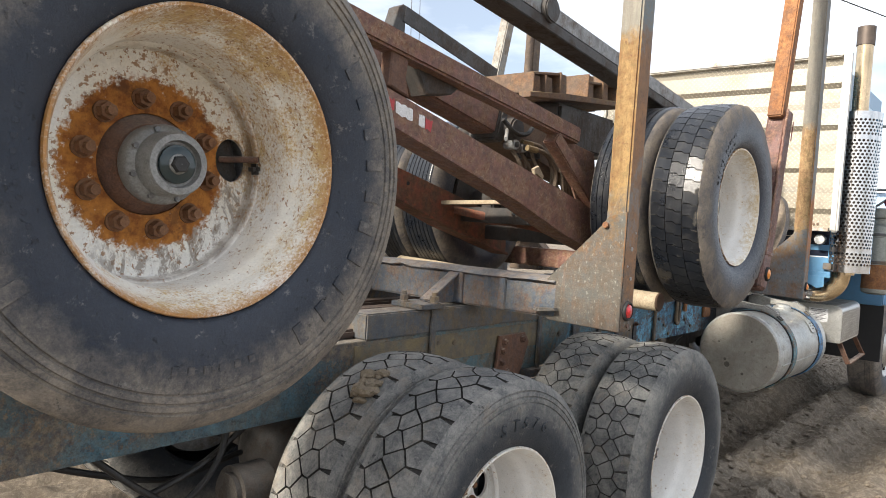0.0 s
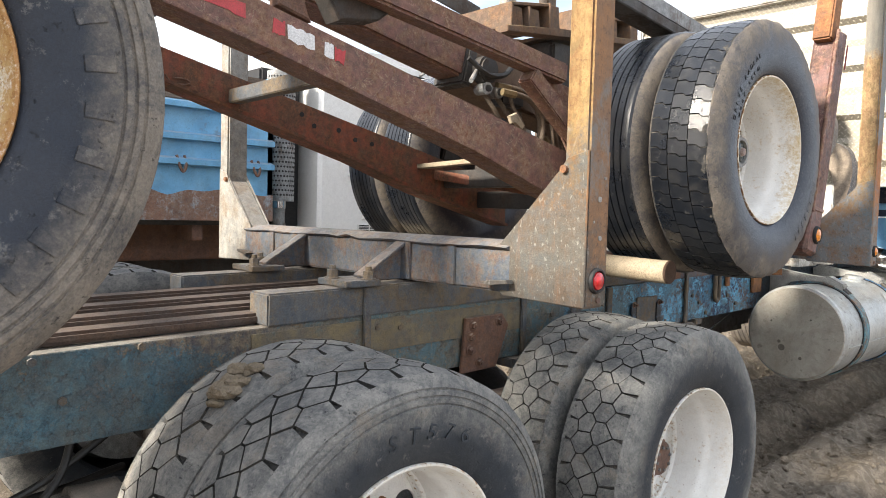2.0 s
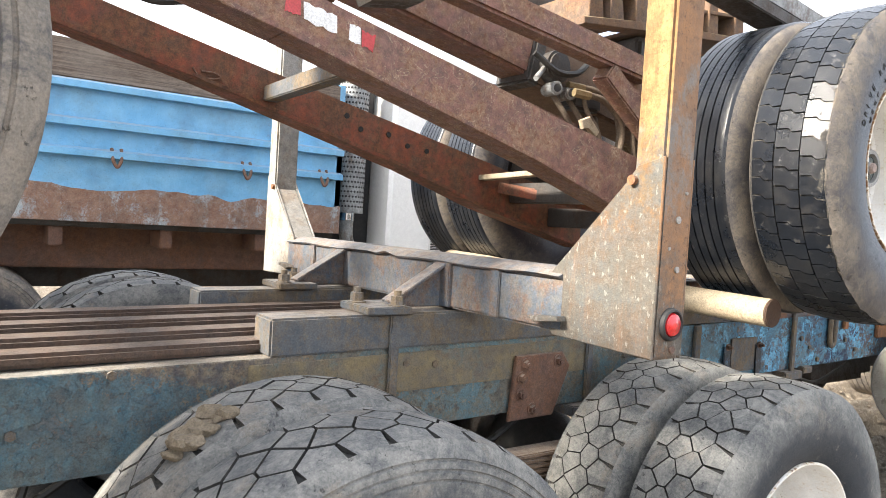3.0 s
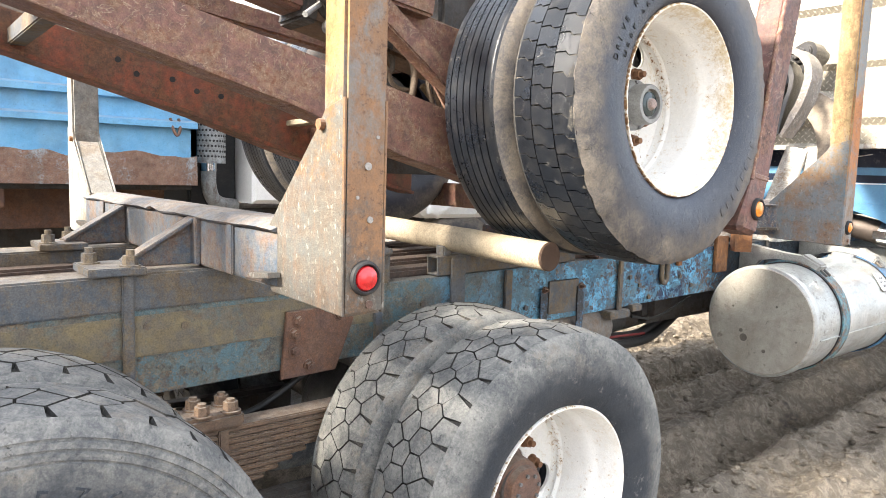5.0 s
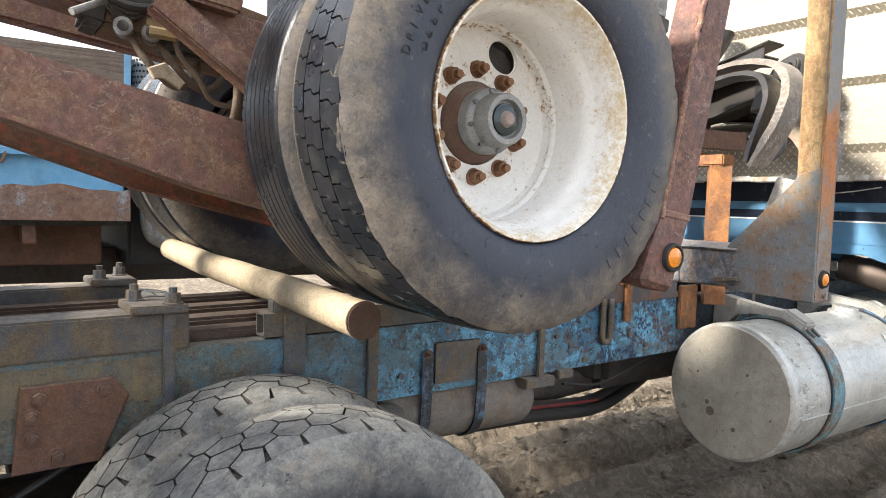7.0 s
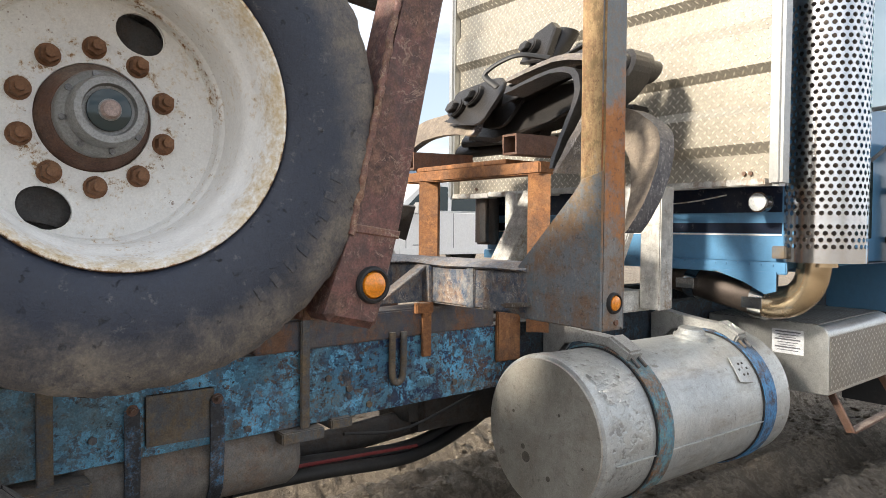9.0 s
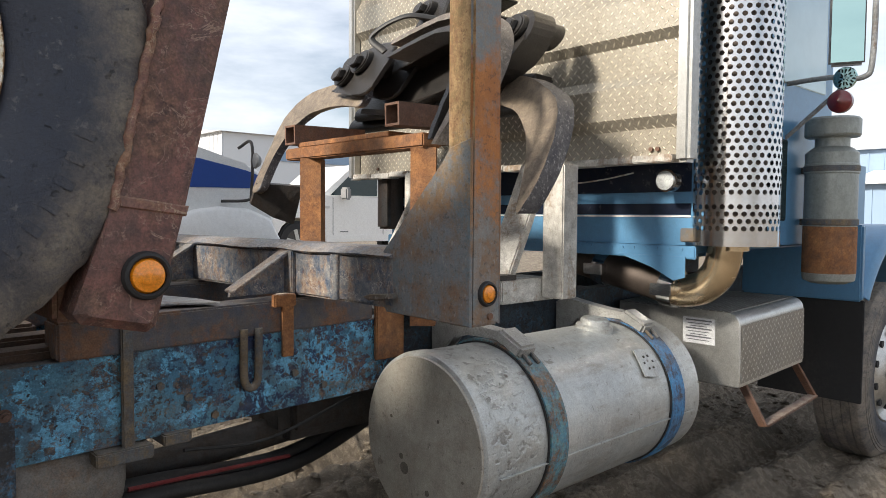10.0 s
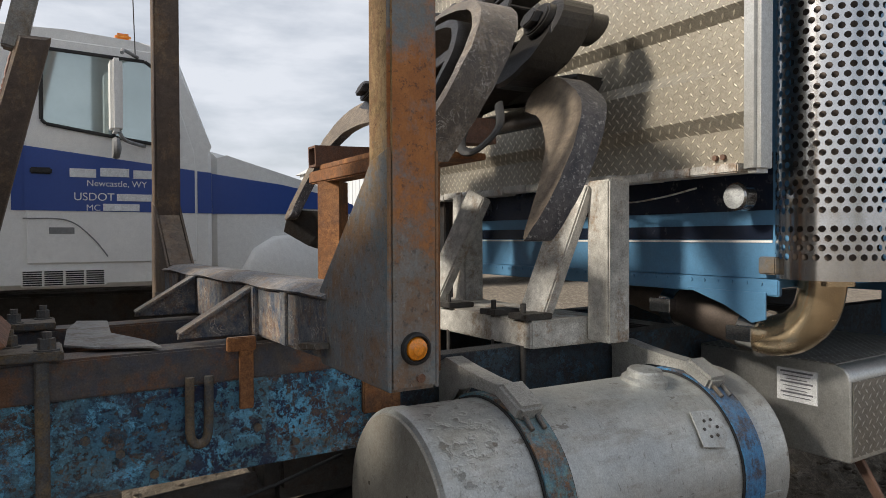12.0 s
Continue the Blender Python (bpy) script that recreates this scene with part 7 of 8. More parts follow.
# trailer bunk and its leaning stakes
part("trailer_bunk", box((1.60, -1.04, 1.305), (1.70, 1.04, 1.43), 0.008), M_TRAILER, trailer, "maroon steel trailer bunk")
for s in (-1, 1):
    y0, y1 = sorted((s * 1.148, s * 1.035))
    dx = 0.225
    bm = plate([(1.606, 1.330), (1.618, 1.313), (1.722, 1.289), (1.738, 1.299), (1.788, 1.515), (1.990, 2.36), (1.866, 2.36), (1.666, 1.515)], y1 - y0, "xz", y0, 0.016)
    stake = part("stake", bm, M_LEAN if s < 0 else M_STAKE_DARK, trailer, "maroon leaning stake with weld beads" if s < 0 else "dull brown-grey leaning stake")
    part("stake_extension", bar((1.80 + 0.05, s * 1.09, 2.30), (1.80 + 0.05 + dx * 1.35, s * 1.09, 3.70), 0.09, 0.085, 0.008, up=(1, 0, 0)), M_ORANGE if s < 0 else M_STAKE_FAR, stake, "ochre inner stake" if s < 0 else "grey inner stake")
    part("sleeve_joint", plate([(1.661, 1.506), (1.788, 1.490), (1.793, 1.508), (1.666, 1.526)], y1 - y0 + 0.006, "xz", y0 - 0.003, 0.003), M_TRAILER, stake)
    bm = bmesh.new()
    rng = random.Random(11)
    add_pipe(bm, [(1.620 + dx * (1.50 + 0.012 * k - 1.30) + rng.uniform(-0.003, 0.003), s * 1.147 + rng.uniform(-0.003, 0.003), 1.50 + 0.012 * k) for k in range(72)], 0.0085, 8)
    part("weld_bead", bm, M_TRAILER, stake, "", 60)
    if s < 0:
        lamp(stake, (1.718, -1.150, 1.389), M_AMBER, 0.030, "amber marker lamp in a black rubber ring")
        part("edge_stripe", plate([(1.951, 2.18), (1.963, 2.18), (1.988, 2.30), (1.976, 2.30)], 0.003, "xz", -1.1505, 0.0), M_FADEDRED, stake, "faded red tape along the edge")
part("bunk_corner", plate([(1.55, 1.43), (1.70, 1.43), (1.80, 1.375), (1.865, 1.30), (1.84, 1.285), (1.55, 1.30)], 0.42, "xz", -0.72, 0.008), M_BUNKRUST, trailer, "rusty red-brown bunk corner plate")

# peeled pole lying across the frame under the tyre
bm = bmesh.new()
path = smooth_path([(0.885, -0.885, 1.226), (0.888, -0.3, 1.240), (0.872, 0.3, 1.252), (0.878, 0.97, 1.272)], 6)
add_pipe(bm, path, 0.048, 24)
for v in bm.verts:
    v.co += noise.noise_vector(v.co * 5) * 0.0025 + noise.noise_vector(v.co * 19) * 0.0018
pole = tagged(part("pole", bm, M_POLE, None, "", 50), "pale peeled wooden pole lying across the frame", "pole")
part("cut_end", cyl((0.885, -0.884, 1.226), (0.885, -0.8945, 1.226), 0.0485, 24, bevel=0.003), M_ENDGRAIN, pole, "dark sawn end")
# loose steel bars between the rails
for k in range(6):
    y, z = -0.285 + 0.105 * k, 1.095 + (0.018 if k % 2 else 0.0)
    ob = tagged(part("steel_bar", bar((-3.6, y, z - 0.05), (2.1 - 0.1 * k, y, z + 0.035), 0.034, 0.094, 0.010), M_BARRUST), "long flat rusty steel bar lying between the frame rails", "steel bar", "steel bars between the rails")

# grapple hung behind the cab, tilted forward
grapple = thing("log_grapple", "worn steel log grapple resting on the rack", "grapple", at=(3.05, 0, 1.8))
TILT = 0.56
REST = Vector((1.283, -2.367, 1.495))
M_GREASE = plain("black_greasy_steel", (0.030, 0.027, 0.025), 0.38, 0.2, 0.4, 14, 0.35, 0.35, (0.075, 0.058, 0.045))


def tilted(bm):
    for v in bm.verts:
        v.co.x += TILT * (v.co.z - 1.75)
    return bm


def gpart(name, bm, mat, owner=None, label="", smooth=None):
    tilted(bm)
    if mat is M_GREASE:
        for v in bm.verts:
            v.co = REST + (v.co - REST) * 1.117
    return part(name, bm, mat, owner or grapple, label, smooth)


BACK = Vector((0.066, -2.401, 1.516))


def claw(name, pts, wid, x0, depth, mat, label="", grow=0.985):
    """A curved claw: centre line in (y, z) with the width given at each point, hollowed on its outer side."""
    line = smooth_path([(y, z, w) for (y, z), w in zip(pts, wid)], 6)
    lo, hi = [], []
    for k, p in enumerate(line):
        a, b = line[max(k - 1, 0)], line[min(k + 1, len(line) - 1)]
        t = Vector((b.x - a.x, b.y - a.y)).normalized()
        n = Vector((-t.y, t.x))
        lo.append((p.x + n.x * p.z / 2, p.y + n.y * p.z / 2))
        hi.append((p.x - n.x * p.z / 2, p.y - n.y * p.z / 2))
    bm = bmesh.new()
    rows = []
    for (a, b), (c, d) in zip(lo, hi):
        rows.append([bm.verts.new(v) for v in ((x0, a, b), (x0 + depth, a, b), (x0 + depth, c, d), (x0, c, d))])
    for r0, r1 in zip(rows, rows[1:]):
        for i in range(4):
            j = (i + 1) % 4
            bm.faces.new((r0[i], r0[j], r1[j], r1[i]))
    bm.faces.new(rows[0][::-1])
    bm.faces.new(rows[-1])
    bmesh.ops.bevel(bm, geom=[e for e in bm.edges if e.calc_face_angle(0) > 0.9], offset=0.004, segments=2, affect="EDGES")
    for v in bm.verts:
        v.co += noise.noise_vector(v.co * 22) * 0.003
    tilted(bm)
    for v in bm.verts:
        v.co = BACK + (v.co - BACK) * grow
    return part(name, bm, mat, grapple, label, 40)


def claw_steel():
    """Claw steel: tan faces, dark ones with bright scrapes where they point to -y."""
    k = Nodes("scraped_claw_steel")
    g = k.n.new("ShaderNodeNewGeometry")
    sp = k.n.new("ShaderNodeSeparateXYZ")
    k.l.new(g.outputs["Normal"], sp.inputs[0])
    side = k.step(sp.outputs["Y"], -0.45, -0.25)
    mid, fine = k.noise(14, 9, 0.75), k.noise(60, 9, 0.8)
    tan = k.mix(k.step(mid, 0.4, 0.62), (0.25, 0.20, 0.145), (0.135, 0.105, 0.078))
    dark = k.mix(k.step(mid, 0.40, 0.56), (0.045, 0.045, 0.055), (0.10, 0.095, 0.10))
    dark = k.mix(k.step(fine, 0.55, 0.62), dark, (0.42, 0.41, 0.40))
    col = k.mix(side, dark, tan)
    col = k.mix(k.math("MULTIPLY", k.step(fine, 0.60, 0.66), 0.6), col, (0.06, 0.045, 0.035))
    k.bump(k.math("ADD", fine, mid), 0.6, 0.004)
    return k.done(col, 0.5, 0.25)


M_CLAW = claw_steel()
M_CLAWWORN = worn_paint("dark_scraped_claw_steel", (0.075, 0.064, 0.055), (0.115, 0.092, 0.072), (0.19, 0.145, 0.10), (0.30, 0.27, 0.24), 0.44, 13.0, 0.5, dusty=0.2, scratch=(0.40, 0.37, 0.34))


def rounded(outline, times=2):
    """An outline with its corners cut again and again."""
    for _ in range(times):
        out = []
        for (a, b), (c, d) in zip(outline, outline[1:] + outline[:1]):
            out += [(a * 0.75 + c * 0.25, b * 0.75 + d * 0.25), (a * 0.25 + c * 0.75, b * 0.25 + d * 0.75)]
        outline = out
    return outline


def claw_plate(outline, x0, depth, label):
    """A cut claw plate with a worn edge."""
    bm = plate(rounded(outline), depth, "yz", x0, 0.004)
    for v in bm.verts:
        v.co += noise.noise_vector(v.co * 25) * 0.003
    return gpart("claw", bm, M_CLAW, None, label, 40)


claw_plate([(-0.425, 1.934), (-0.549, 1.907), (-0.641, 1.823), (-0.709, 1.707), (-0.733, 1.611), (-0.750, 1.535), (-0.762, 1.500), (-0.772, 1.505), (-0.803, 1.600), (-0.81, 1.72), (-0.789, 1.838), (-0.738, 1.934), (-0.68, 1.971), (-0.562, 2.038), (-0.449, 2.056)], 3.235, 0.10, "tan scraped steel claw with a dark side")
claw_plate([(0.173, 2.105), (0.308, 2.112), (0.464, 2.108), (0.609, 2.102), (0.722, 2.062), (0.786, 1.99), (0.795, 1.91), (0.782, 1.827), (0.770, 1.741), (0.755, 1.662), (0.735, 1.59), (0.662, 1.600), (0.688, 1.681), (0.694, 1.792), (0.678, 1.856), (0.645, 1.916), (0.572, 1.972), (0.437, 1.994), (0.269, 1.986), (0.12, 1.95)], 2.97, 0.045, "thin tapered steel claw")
claw("claw", [(-0.156, 2.175), (-0.291, 2.205), (-0.421, 2.225), (-0.54, 2.213), (-0.631, 2.179), (-0.693, 2.119), (-0.725, 2.04), (-0.73, 1.921), (-0.711, 1.821), (-0.690, 1.722)], [0.022, 0.024, 0.026, 0.028, 0.03, 0.034, 0.038, 0.04, 0.034, 0.016], 2.81, 0.13, M_CLAWWORN, "dark scraped steel claw bent to a loop")
claw("claw_lining", [(-0.194, 2.109), (-0.325, 2.143), (-0.42, 2.163), (-0.504, 2.16), (-0.578, 2.133), (-0.623, 2.081), (-0.651, 2.017), (-0.659, 1.911), (-0.662, 1.809), (-0.676, 1.740)], [0.018, 0.02, 0.02, 0.022, 0.024, 0.024, 0.024, 0.022, 0.02, 0.014], 2.80, 0.12, M_GREASE, "")
bm = bmesh.new()
quad = [((2.897, 0.765, 1.541), (2.905, 0.715, 1.64)), ((3.00, 0.735, 1.478), (3.0, 0.665, 1.635)), ((3.098, 0.705, 1.444), (3.09, 0.605, 1.628))]
rows = []
for a, b in quad:
    for off in (0.0, 0.03):
        rows.append([bm.verts.new((p[0] + off * 0.3, p[1] + off, p[2] + off * 0.3)) for p in (a, b)])
for i, j in ((0, 2), (2, 4)):
    bm.faces.new((rows[i][0], rows[j][0], rows[j][1], rows[i][1]))
    bm.faces.new((rows[i + 1][1], rows[j + 1][1], rows[j + 1][0], rows[i + 1][0]))
    bm.faces.new((rows[i][0], rows[i + 1][0], rows[j + 1][0], rows[j][0]))
    bm.faces.new((rows[i][1], rows[j][1], rows[j + 1][1], rows[i + 1][1]))
bm.faces.new((rows[0][0], rows[0][1], rows[1][1], rows[1][0]))
bm.faces.new((rows[4][1], rows[4][0], rows[5][0], rows[5][1]))
part("claw_blade", bm, M_DARKSTEEL, grapple, "dark scoop blade of the claw")
side_plate = [(0.107, 2.001), (0.038, 2.0), (0.071, 2.07), (0.1, 2.142), (0.007, 2.149), (-0.172, 2.179), (-0.251, 2.127), (-0.221, 2.023), (-0.2, 1.962), (-0.139, 1.949)]
for x in (2.765, 2.90):
    gpart("body_plate", plate(rounded(side_plate, 1), 0.022, "yz", x, 0.004), M_GREASE, None, "black greasy side plate")
for y, z, r, x in ((0.009, 2.055, 0.040, 2.735), (-0.075, 2.10, 0.042, 2.735), (-0.16, 2.335, 0.038, 2.86), (-0.703, 2.15, 0.045, 2.90)):
    pin = gpart("pin", cyl((x, y, z), (x + 0.24, y, z), r * 1.15, 24, bevel=0.006), M_GREASE, None, "greasy hinge pin", 40)
    gpart("pin_bolt", cyl((x, y, z), (x - 0.03, y, z), r * 0.72, 6, bevel=0.004), M_GREASE, pin)
bm = bmesh.new()
for a, b, c in ((0.0, 0.075, 0.010), (-0.004, 0.012, 0.13), (0.064, 0.012, 0.13)):
    add_bar(bm, (2.83 + c / 2, -0.19, 2.075 + a), (2.83 + c / 2, -0.62, 2.215 + a), b, c, 0.003, up=(0, 0, 1))
gpart("channel_arm", bm, M_GREASE, None, "black channel arm")
gpart("knuckle", plate(rounded([(-0.61, 2.08), (-0.64, 2.20), (-0.72, 2.235), (-0.78, 2.16), (-0.75, 2.06), (-0.69, 1.97), (-0.57, 1.95)]), 0.14, "yz", 2.93, 0.012), M_GREASE, None, "rounded black knuckle")
gpart("cylinder", cyl((3.02, -0.10, 2.02), (3.05, -0.70, 2.09), 0.055, 24, bevel=0.006), M_GREASE, None, "dark hydraulic cylinder", 40)
gpart("cylinder", cyl((3.05, 0.22, 1.945), (3.07, -0.30, 1.93), 0.036, 24, bevel=0.002), M_GREASE, None, "dark hydraulic cylinder", 40)
gpart("core_block", plate([(0.12, 1.93), (0.10, 2.02), (-0.10, 2.10), (-0.30, 2.15), (-0.56, 2.14), (-0.60, 2.02), (-0.40, 1.96), (-0.10, 1.90)], 0.16, "yz", 2.96, 0.02), M_GREASE, None, "black greasy block")
gpart("claw_arm", bar((3.22, -0.25, 2.02), (3.26, -0.62, 1.985), 0.10, 0.14, 0.012), M_GREASE)
gpart("cross_shaft", cyl((3.10, 0.30, 1.90), (3.20, -0.70, 1.905), 0.04, 20, bevel=0.005), M_GREASE, None, "", 40)
gpart("swivel", cyl((3.00, -0.16, 2.20), (3.02, -0.20, 2.44), 0.07, 28, bevel=0.012), M_GREASE, None, "dark swivel head", 40)
gpart("swivel_yoke", plate([(-0.10, 2.27), (-0.27, 2.25), (-0.25, 2.42), (-0.20, 2.46), (-0.12, 2.42)], 0.05, "yz", 2.90, 0.008), M_GREASE)
for k in range(1):
    gpart("hose", pipe([(2.86, -0.03 - 0.05 * k, 2.17), (2.80, 0.03 - 0.05 * k, 2.24 + 0.03 * k), (2.83, -0.10, 2.31), (2.95, -0.20, 2.30)], 0.013, 8), M_HOSE, None, "", 40)
gpart("hose", pipe([(3.0, -0.52, 1.88), (2.98, -0.60, 1.78), (3.0, -0.66, 1.76), (3.03, -0.68, 1.83), (3.05, -0.58, 1.92)], 0.012, 8), M_HOSE, None, "", 40)

# ---- the yard ----
def spread(lo, hi, fine_lo, fine_hi, step):
    """Grid lines: even in the middle, further and further apart outside."""
    out = [fine_lo + step * k for k in range(int((fine_hi - fine_lo) / step) + 1)]
    d, x = step, out[-1]
    while x < hi:
        d *= 1.22
        x += d
        out.append(x)
    d, x = step, out[0]
    while x > lo:
        d *= 1.22
        x -= d
        out.insert(0, x)
    return out


def ground_height(x, y):
    base = -0.012 + 0.010 * max(-1.0, min(x, 6.5))
    f = max(0.0, 1.0 - max(abs(x - 4) / 22, abs(y) / 16))
    h = noise.fractal(Vector((x * 0.6, y * 0.9, 0.0)), 1.0, 2.0, 4) * 0.05
    h += noise.fractal(Vector((x * 3.1, y * 5.0, 4.0)), 0.9, 2.1, 4) * 0.024
    wob = 0.10 * noise.noise(Vector((x * 0.5, 7.0, 0.0)))
    for yr, deep in ((-2.05, 0.08), (-2.75, 0.07), (-0.55, 0.12), (0.35, 0.13), (1.05, 0.11), (-3.8, 0.05), (1.75, 0.10), (-1.35, 0.08)):
        d = (y - yr - wob) / 0.13
        h -= deep * math.exp(-d * d) - deep * 0.6 * math.exp(-((abs(d) - 1.8) ** 2) * 2.5)
        if abs(d) < 1.6:
            h += 0.022 * math.sin(x * 78 + (38 if d > 0 else -38) * (y - yr)) * (1 - abs(d) / 1.6) * max(0.0, 0.5 + noise.noise(Vector((x * 0.8, y * 2, 3.0))))
    h += 0.055 * max(0.0, noise.noise(Vector((x * 8.5, y * 8.5, 9.0)))) ** 1.3 + 0.036 * abs(noise.noise(Vector((x * 21, y * 21, 2.0)))) + 0.018 * max(0.0, noise.noise(Vector((x * 39, y * 39, 5.0))))
    rise = min(1.0, max(0.0, (y - 5.4) / 3.2))
    return base + h * f + 0.57 * rise * rise * (3 - 2 * rise)


xs, ys = spread(-900, 900, -2.0, 9.0, 0.025), spread(-900, 900, -3.4, 2.4, 0.025)
verts = [(x, y, ground_height(x, y)) for y in ys for x in xs]
nx = len(xs)
faces = [(j * nx + i, j * nx + i + 1, (j + 1) * nx + i + 1, (j + 1) * nx + i) for j in range(len(ys) - 1) for i in range(nx - 1)]
gm = bpy.data.meshes.new("ground")
gm.from_pydata(verts, [], faces)
for poly in gm.polygons:
    poly.use_smooth = True


def dirt():
    k = Nodes("rutted_yard_dirt")
    big, mid, fine = k.noise(0.7, 6), k.noise(5, 8, 0.7), k.noise(45, 9, 0.75)
    col = k.mix(k.step(big, 0.35, 0.65), (0.33, 0.278, 0.212), (0.25, 0.207, 0.155))
    col = k.mix(k.math("MULTIPLY", k.step(mid, 0.45, 0.66), 0.40), col, (0.16, 0.125, 0.090))
    col = k.mix(k.math("MULTIPLY", k.step(fine, 0.52, 0.7), 0.5), col, (0.26, 0.22, 0.18))
    track = k.noise(7, 9, 0.75, stretch=(0.35, 2.2, 1.0))
    col = k.mix(k.math("MULTIPLY", k.step(track, 0.50, 0.60), 0.40), col, (0.165, 0.13, 0.094))
    crumb = k.step(k.noise(120, 6, 0.8), 0.56, 0.62)
    col = k.mix(k.math("MULTIPLY", crumb, 0.6), col, (0.38, 0.325, 0.25))
    clod_relief = k.noise(15, 10, 0.8, distort=0.4)
    # hollows of this relief painted dark, for the crevice shade between clods
    col = k.mix(k.math("MULTIPLY", k.step(clod_relief, 0.54, 0.48), 0.60), col, (0.115, 0.090, 0.066))
    oil = k.step(k.noise(2.2, 5), 0.66, 0.72)
    col = k.mix(k.math("MULTIPLY", oil, 0.7), col, (0.05, 0.042, 0.036))
    k.bump(k.math("ADD", k.math("MULTIPLY", clod_relief, 1.4), k.math("ADD", mid, k.math("MULTIPLY", fine, 0.6))), 1.0, 0.022)
    return k.done(col, 0.95)


M_DIRT = dirt()
gm.materials.append(M_DIRT)
ground = tagged(new("ground", gm), "rutted dry brown dirt of the yard", "ground", kind="structure")
# loose clods along the ruts
ball = bmesh.new()
bmesh.ops.create_icosphere(ball, subdivisions=1, radius=1.0)
ball.verts.ensure_lookup_table()
ball_v = [v.co.copy() for v in ball.verts]
ball_f = [tuple(v.index for v in f.verts) for f in ball.faces]
ball.free()


def clods(count, seed, low, high):
    """Lumps of dry earth, each turned, squashed and dented."""
    rng = random.Random(seed)
    vs, fs = [], []
    for k in range(count):
        x = rng.uniform(0.8, 9.5)
        y = rng.uniform(-3.6, 2.4)
        s = low + (high - low) * rng.random() ** 3
        turn = Matrix.Rotation(rng.uniform(0, 6.28), 3, "Z") @ Matrix.Diagonal((rng.uniform(0.9, 1.6), rng.uniform(0.7, 1.2), rng.uniform(0.4, 0.8)))
        at = Vector((x, y, ground_height(x, y) + s * 0.2))
        base = len(vs)
        for v in ball_v:
            vs.append(at + (turn @ (v * (1 + 0.35 * noise.noise(v * 1.7 + at * 9)))) * s)
        fs += [tuple(i + base for i in f) for f in ball_f]
    me = bpy.data.meshes.new("clods")
    me.from_pydata(vs, [], fs)
    me.materials.append(M_DIRT)
    return me


tagged(new("dirt_clods", clods(16000, 21, 0.003, 0.026)), "loose dry dirt clods on the ground", "dirt", kind="stuff")

# the white-cabbed truck with the blue box standing alongside
DY = 2.66
bg = thing("dump_truck", "white truck with a blue stripe and a blue steel box", "truck", at=(0, 3.8, 0))
boxp = part("box_side", box((-5.2, DY, 1.34), (1.02, DY + 0.05, 2.20), 0.006), M_BEDBLUE, bg, "sky-blue ribbed steel box side, rusty below")
for z in (2.17, 1.94, 1.76):
    part("box_rib", plate([(0.0, z - 0.026), (-0.050, z - 0.022), (-0.050, z + 0.016), (0.0, z + 0.034)], 6.2, "yz", -5.19, 0.0, Matrix.Translation((0, DY, 0))), M_BEDBLUE, boxp)
part("box_sill", plate([(-5.2, 1.335)] + [(-5.2 + 0.0518 * k, 1.548 + 0.016 * math.sin(k * 0.41) + 0.030 * noise.noise((k * 0.37, 3, 0))) for k in range(121)] + [(1.02, 1.335)], 0.012, "xz", DY - 0.014, 0.002), M_BEDRUST, boxp, "rust-bare lower edge of the box")
for x in (-0.55, 0.28, 0.86, -1.4, -2.2):
    h = part("box_hook", pipe([(x - 0.028, DY - 0.01, 1.80), (x - 0.024, DY - 0.05, 1.73), (x, DY - 0.06, 1.685), (x + 0.024, DY - 0.05, 1.73), (x + 0.028, DY - 0.01, 1.80)], 0.011, 8), M_RUST, boxp, "rusty tie hook", 40)
part("box_front", box((0.97, DY, 1.34), (1.02, DY + 2.4, 2.45), 0.006), M_BEDBLUE, bg)
part("box_floor", box((-5.2, DY + 0.05, 1.30), (1.0, DY + 2.4, 1.40), 0.006), M_DARKSTEEL, bg)
part("box_far_side", box((-5.2, DY + 2.35, 1.34), (1.02, DY + 2.4, 2.20), 0.006), M_BEDBLUE, bg)
part("chassis", box((-5.0, DY + 0.75, 0.85), (5.5, DY + 1.65, 1.12), 0.02), M_DARKSTEEL, bg)
part("side_beam", box((-5.0, DY + 0.35, 1.02), (0.9, DY + 0.45, 1.30), 0.01), M_RUST, bg, "rusty brown longitudinal beam")
for k in range(9):
    part("floor_rib", box((-4.8 + 0.65 * k, DY + 0.06, 1.18), (-4.72 + 0.65 * k, DY + 1.0, 1.30), 0.006), M_RUST, bg)
for x in (-1.35, -2.75):
    wm = Matrix.Translation((x, DY + 0.08, 0.54))
    wq = put("wheel", RIM_WHITE, bg, wm)
    put("tyre", TYRE_RIB_DUSTY, wq, wm)
    put("inner_tyre", TYRE_RIB_DUSTY, wq, wm @ Matrix.Translation((0, 0.32, 0)))
# weathered boards standing on the box side
def board_wood():
    k = Nodes("weathered_board_wood")
    grain = k.noise(7, 10, 0.75, stretch=(0.22, 6.0, 6.0), distort=1.4)
    col = k.mix(k.step(grain, 0.42, 0.58), (0.20, 0.155, 0.12), (0.10, 0.072, 0.053))
    col = k.mix(k.math("MULTIPLY", k.step(k.noise(3, 6), 0.5, 0.7), 0.4), col, (0.25, 0.215, 0.18))
    k.bump(grain, 0.8, 0.006)
    return k.done(col, 0.9)


M_BOARD = board_wood()
for k in range(2):
    part("sideboard", box((-5.2 + 3.1 * k, DY + 0.004, 2.206), (-2.104 + 3.1 * k, DY + 0.044, 2.452 - 0.01 * k), 0.006), M_BOARD, bg, "weathered grey-brown wooden board")
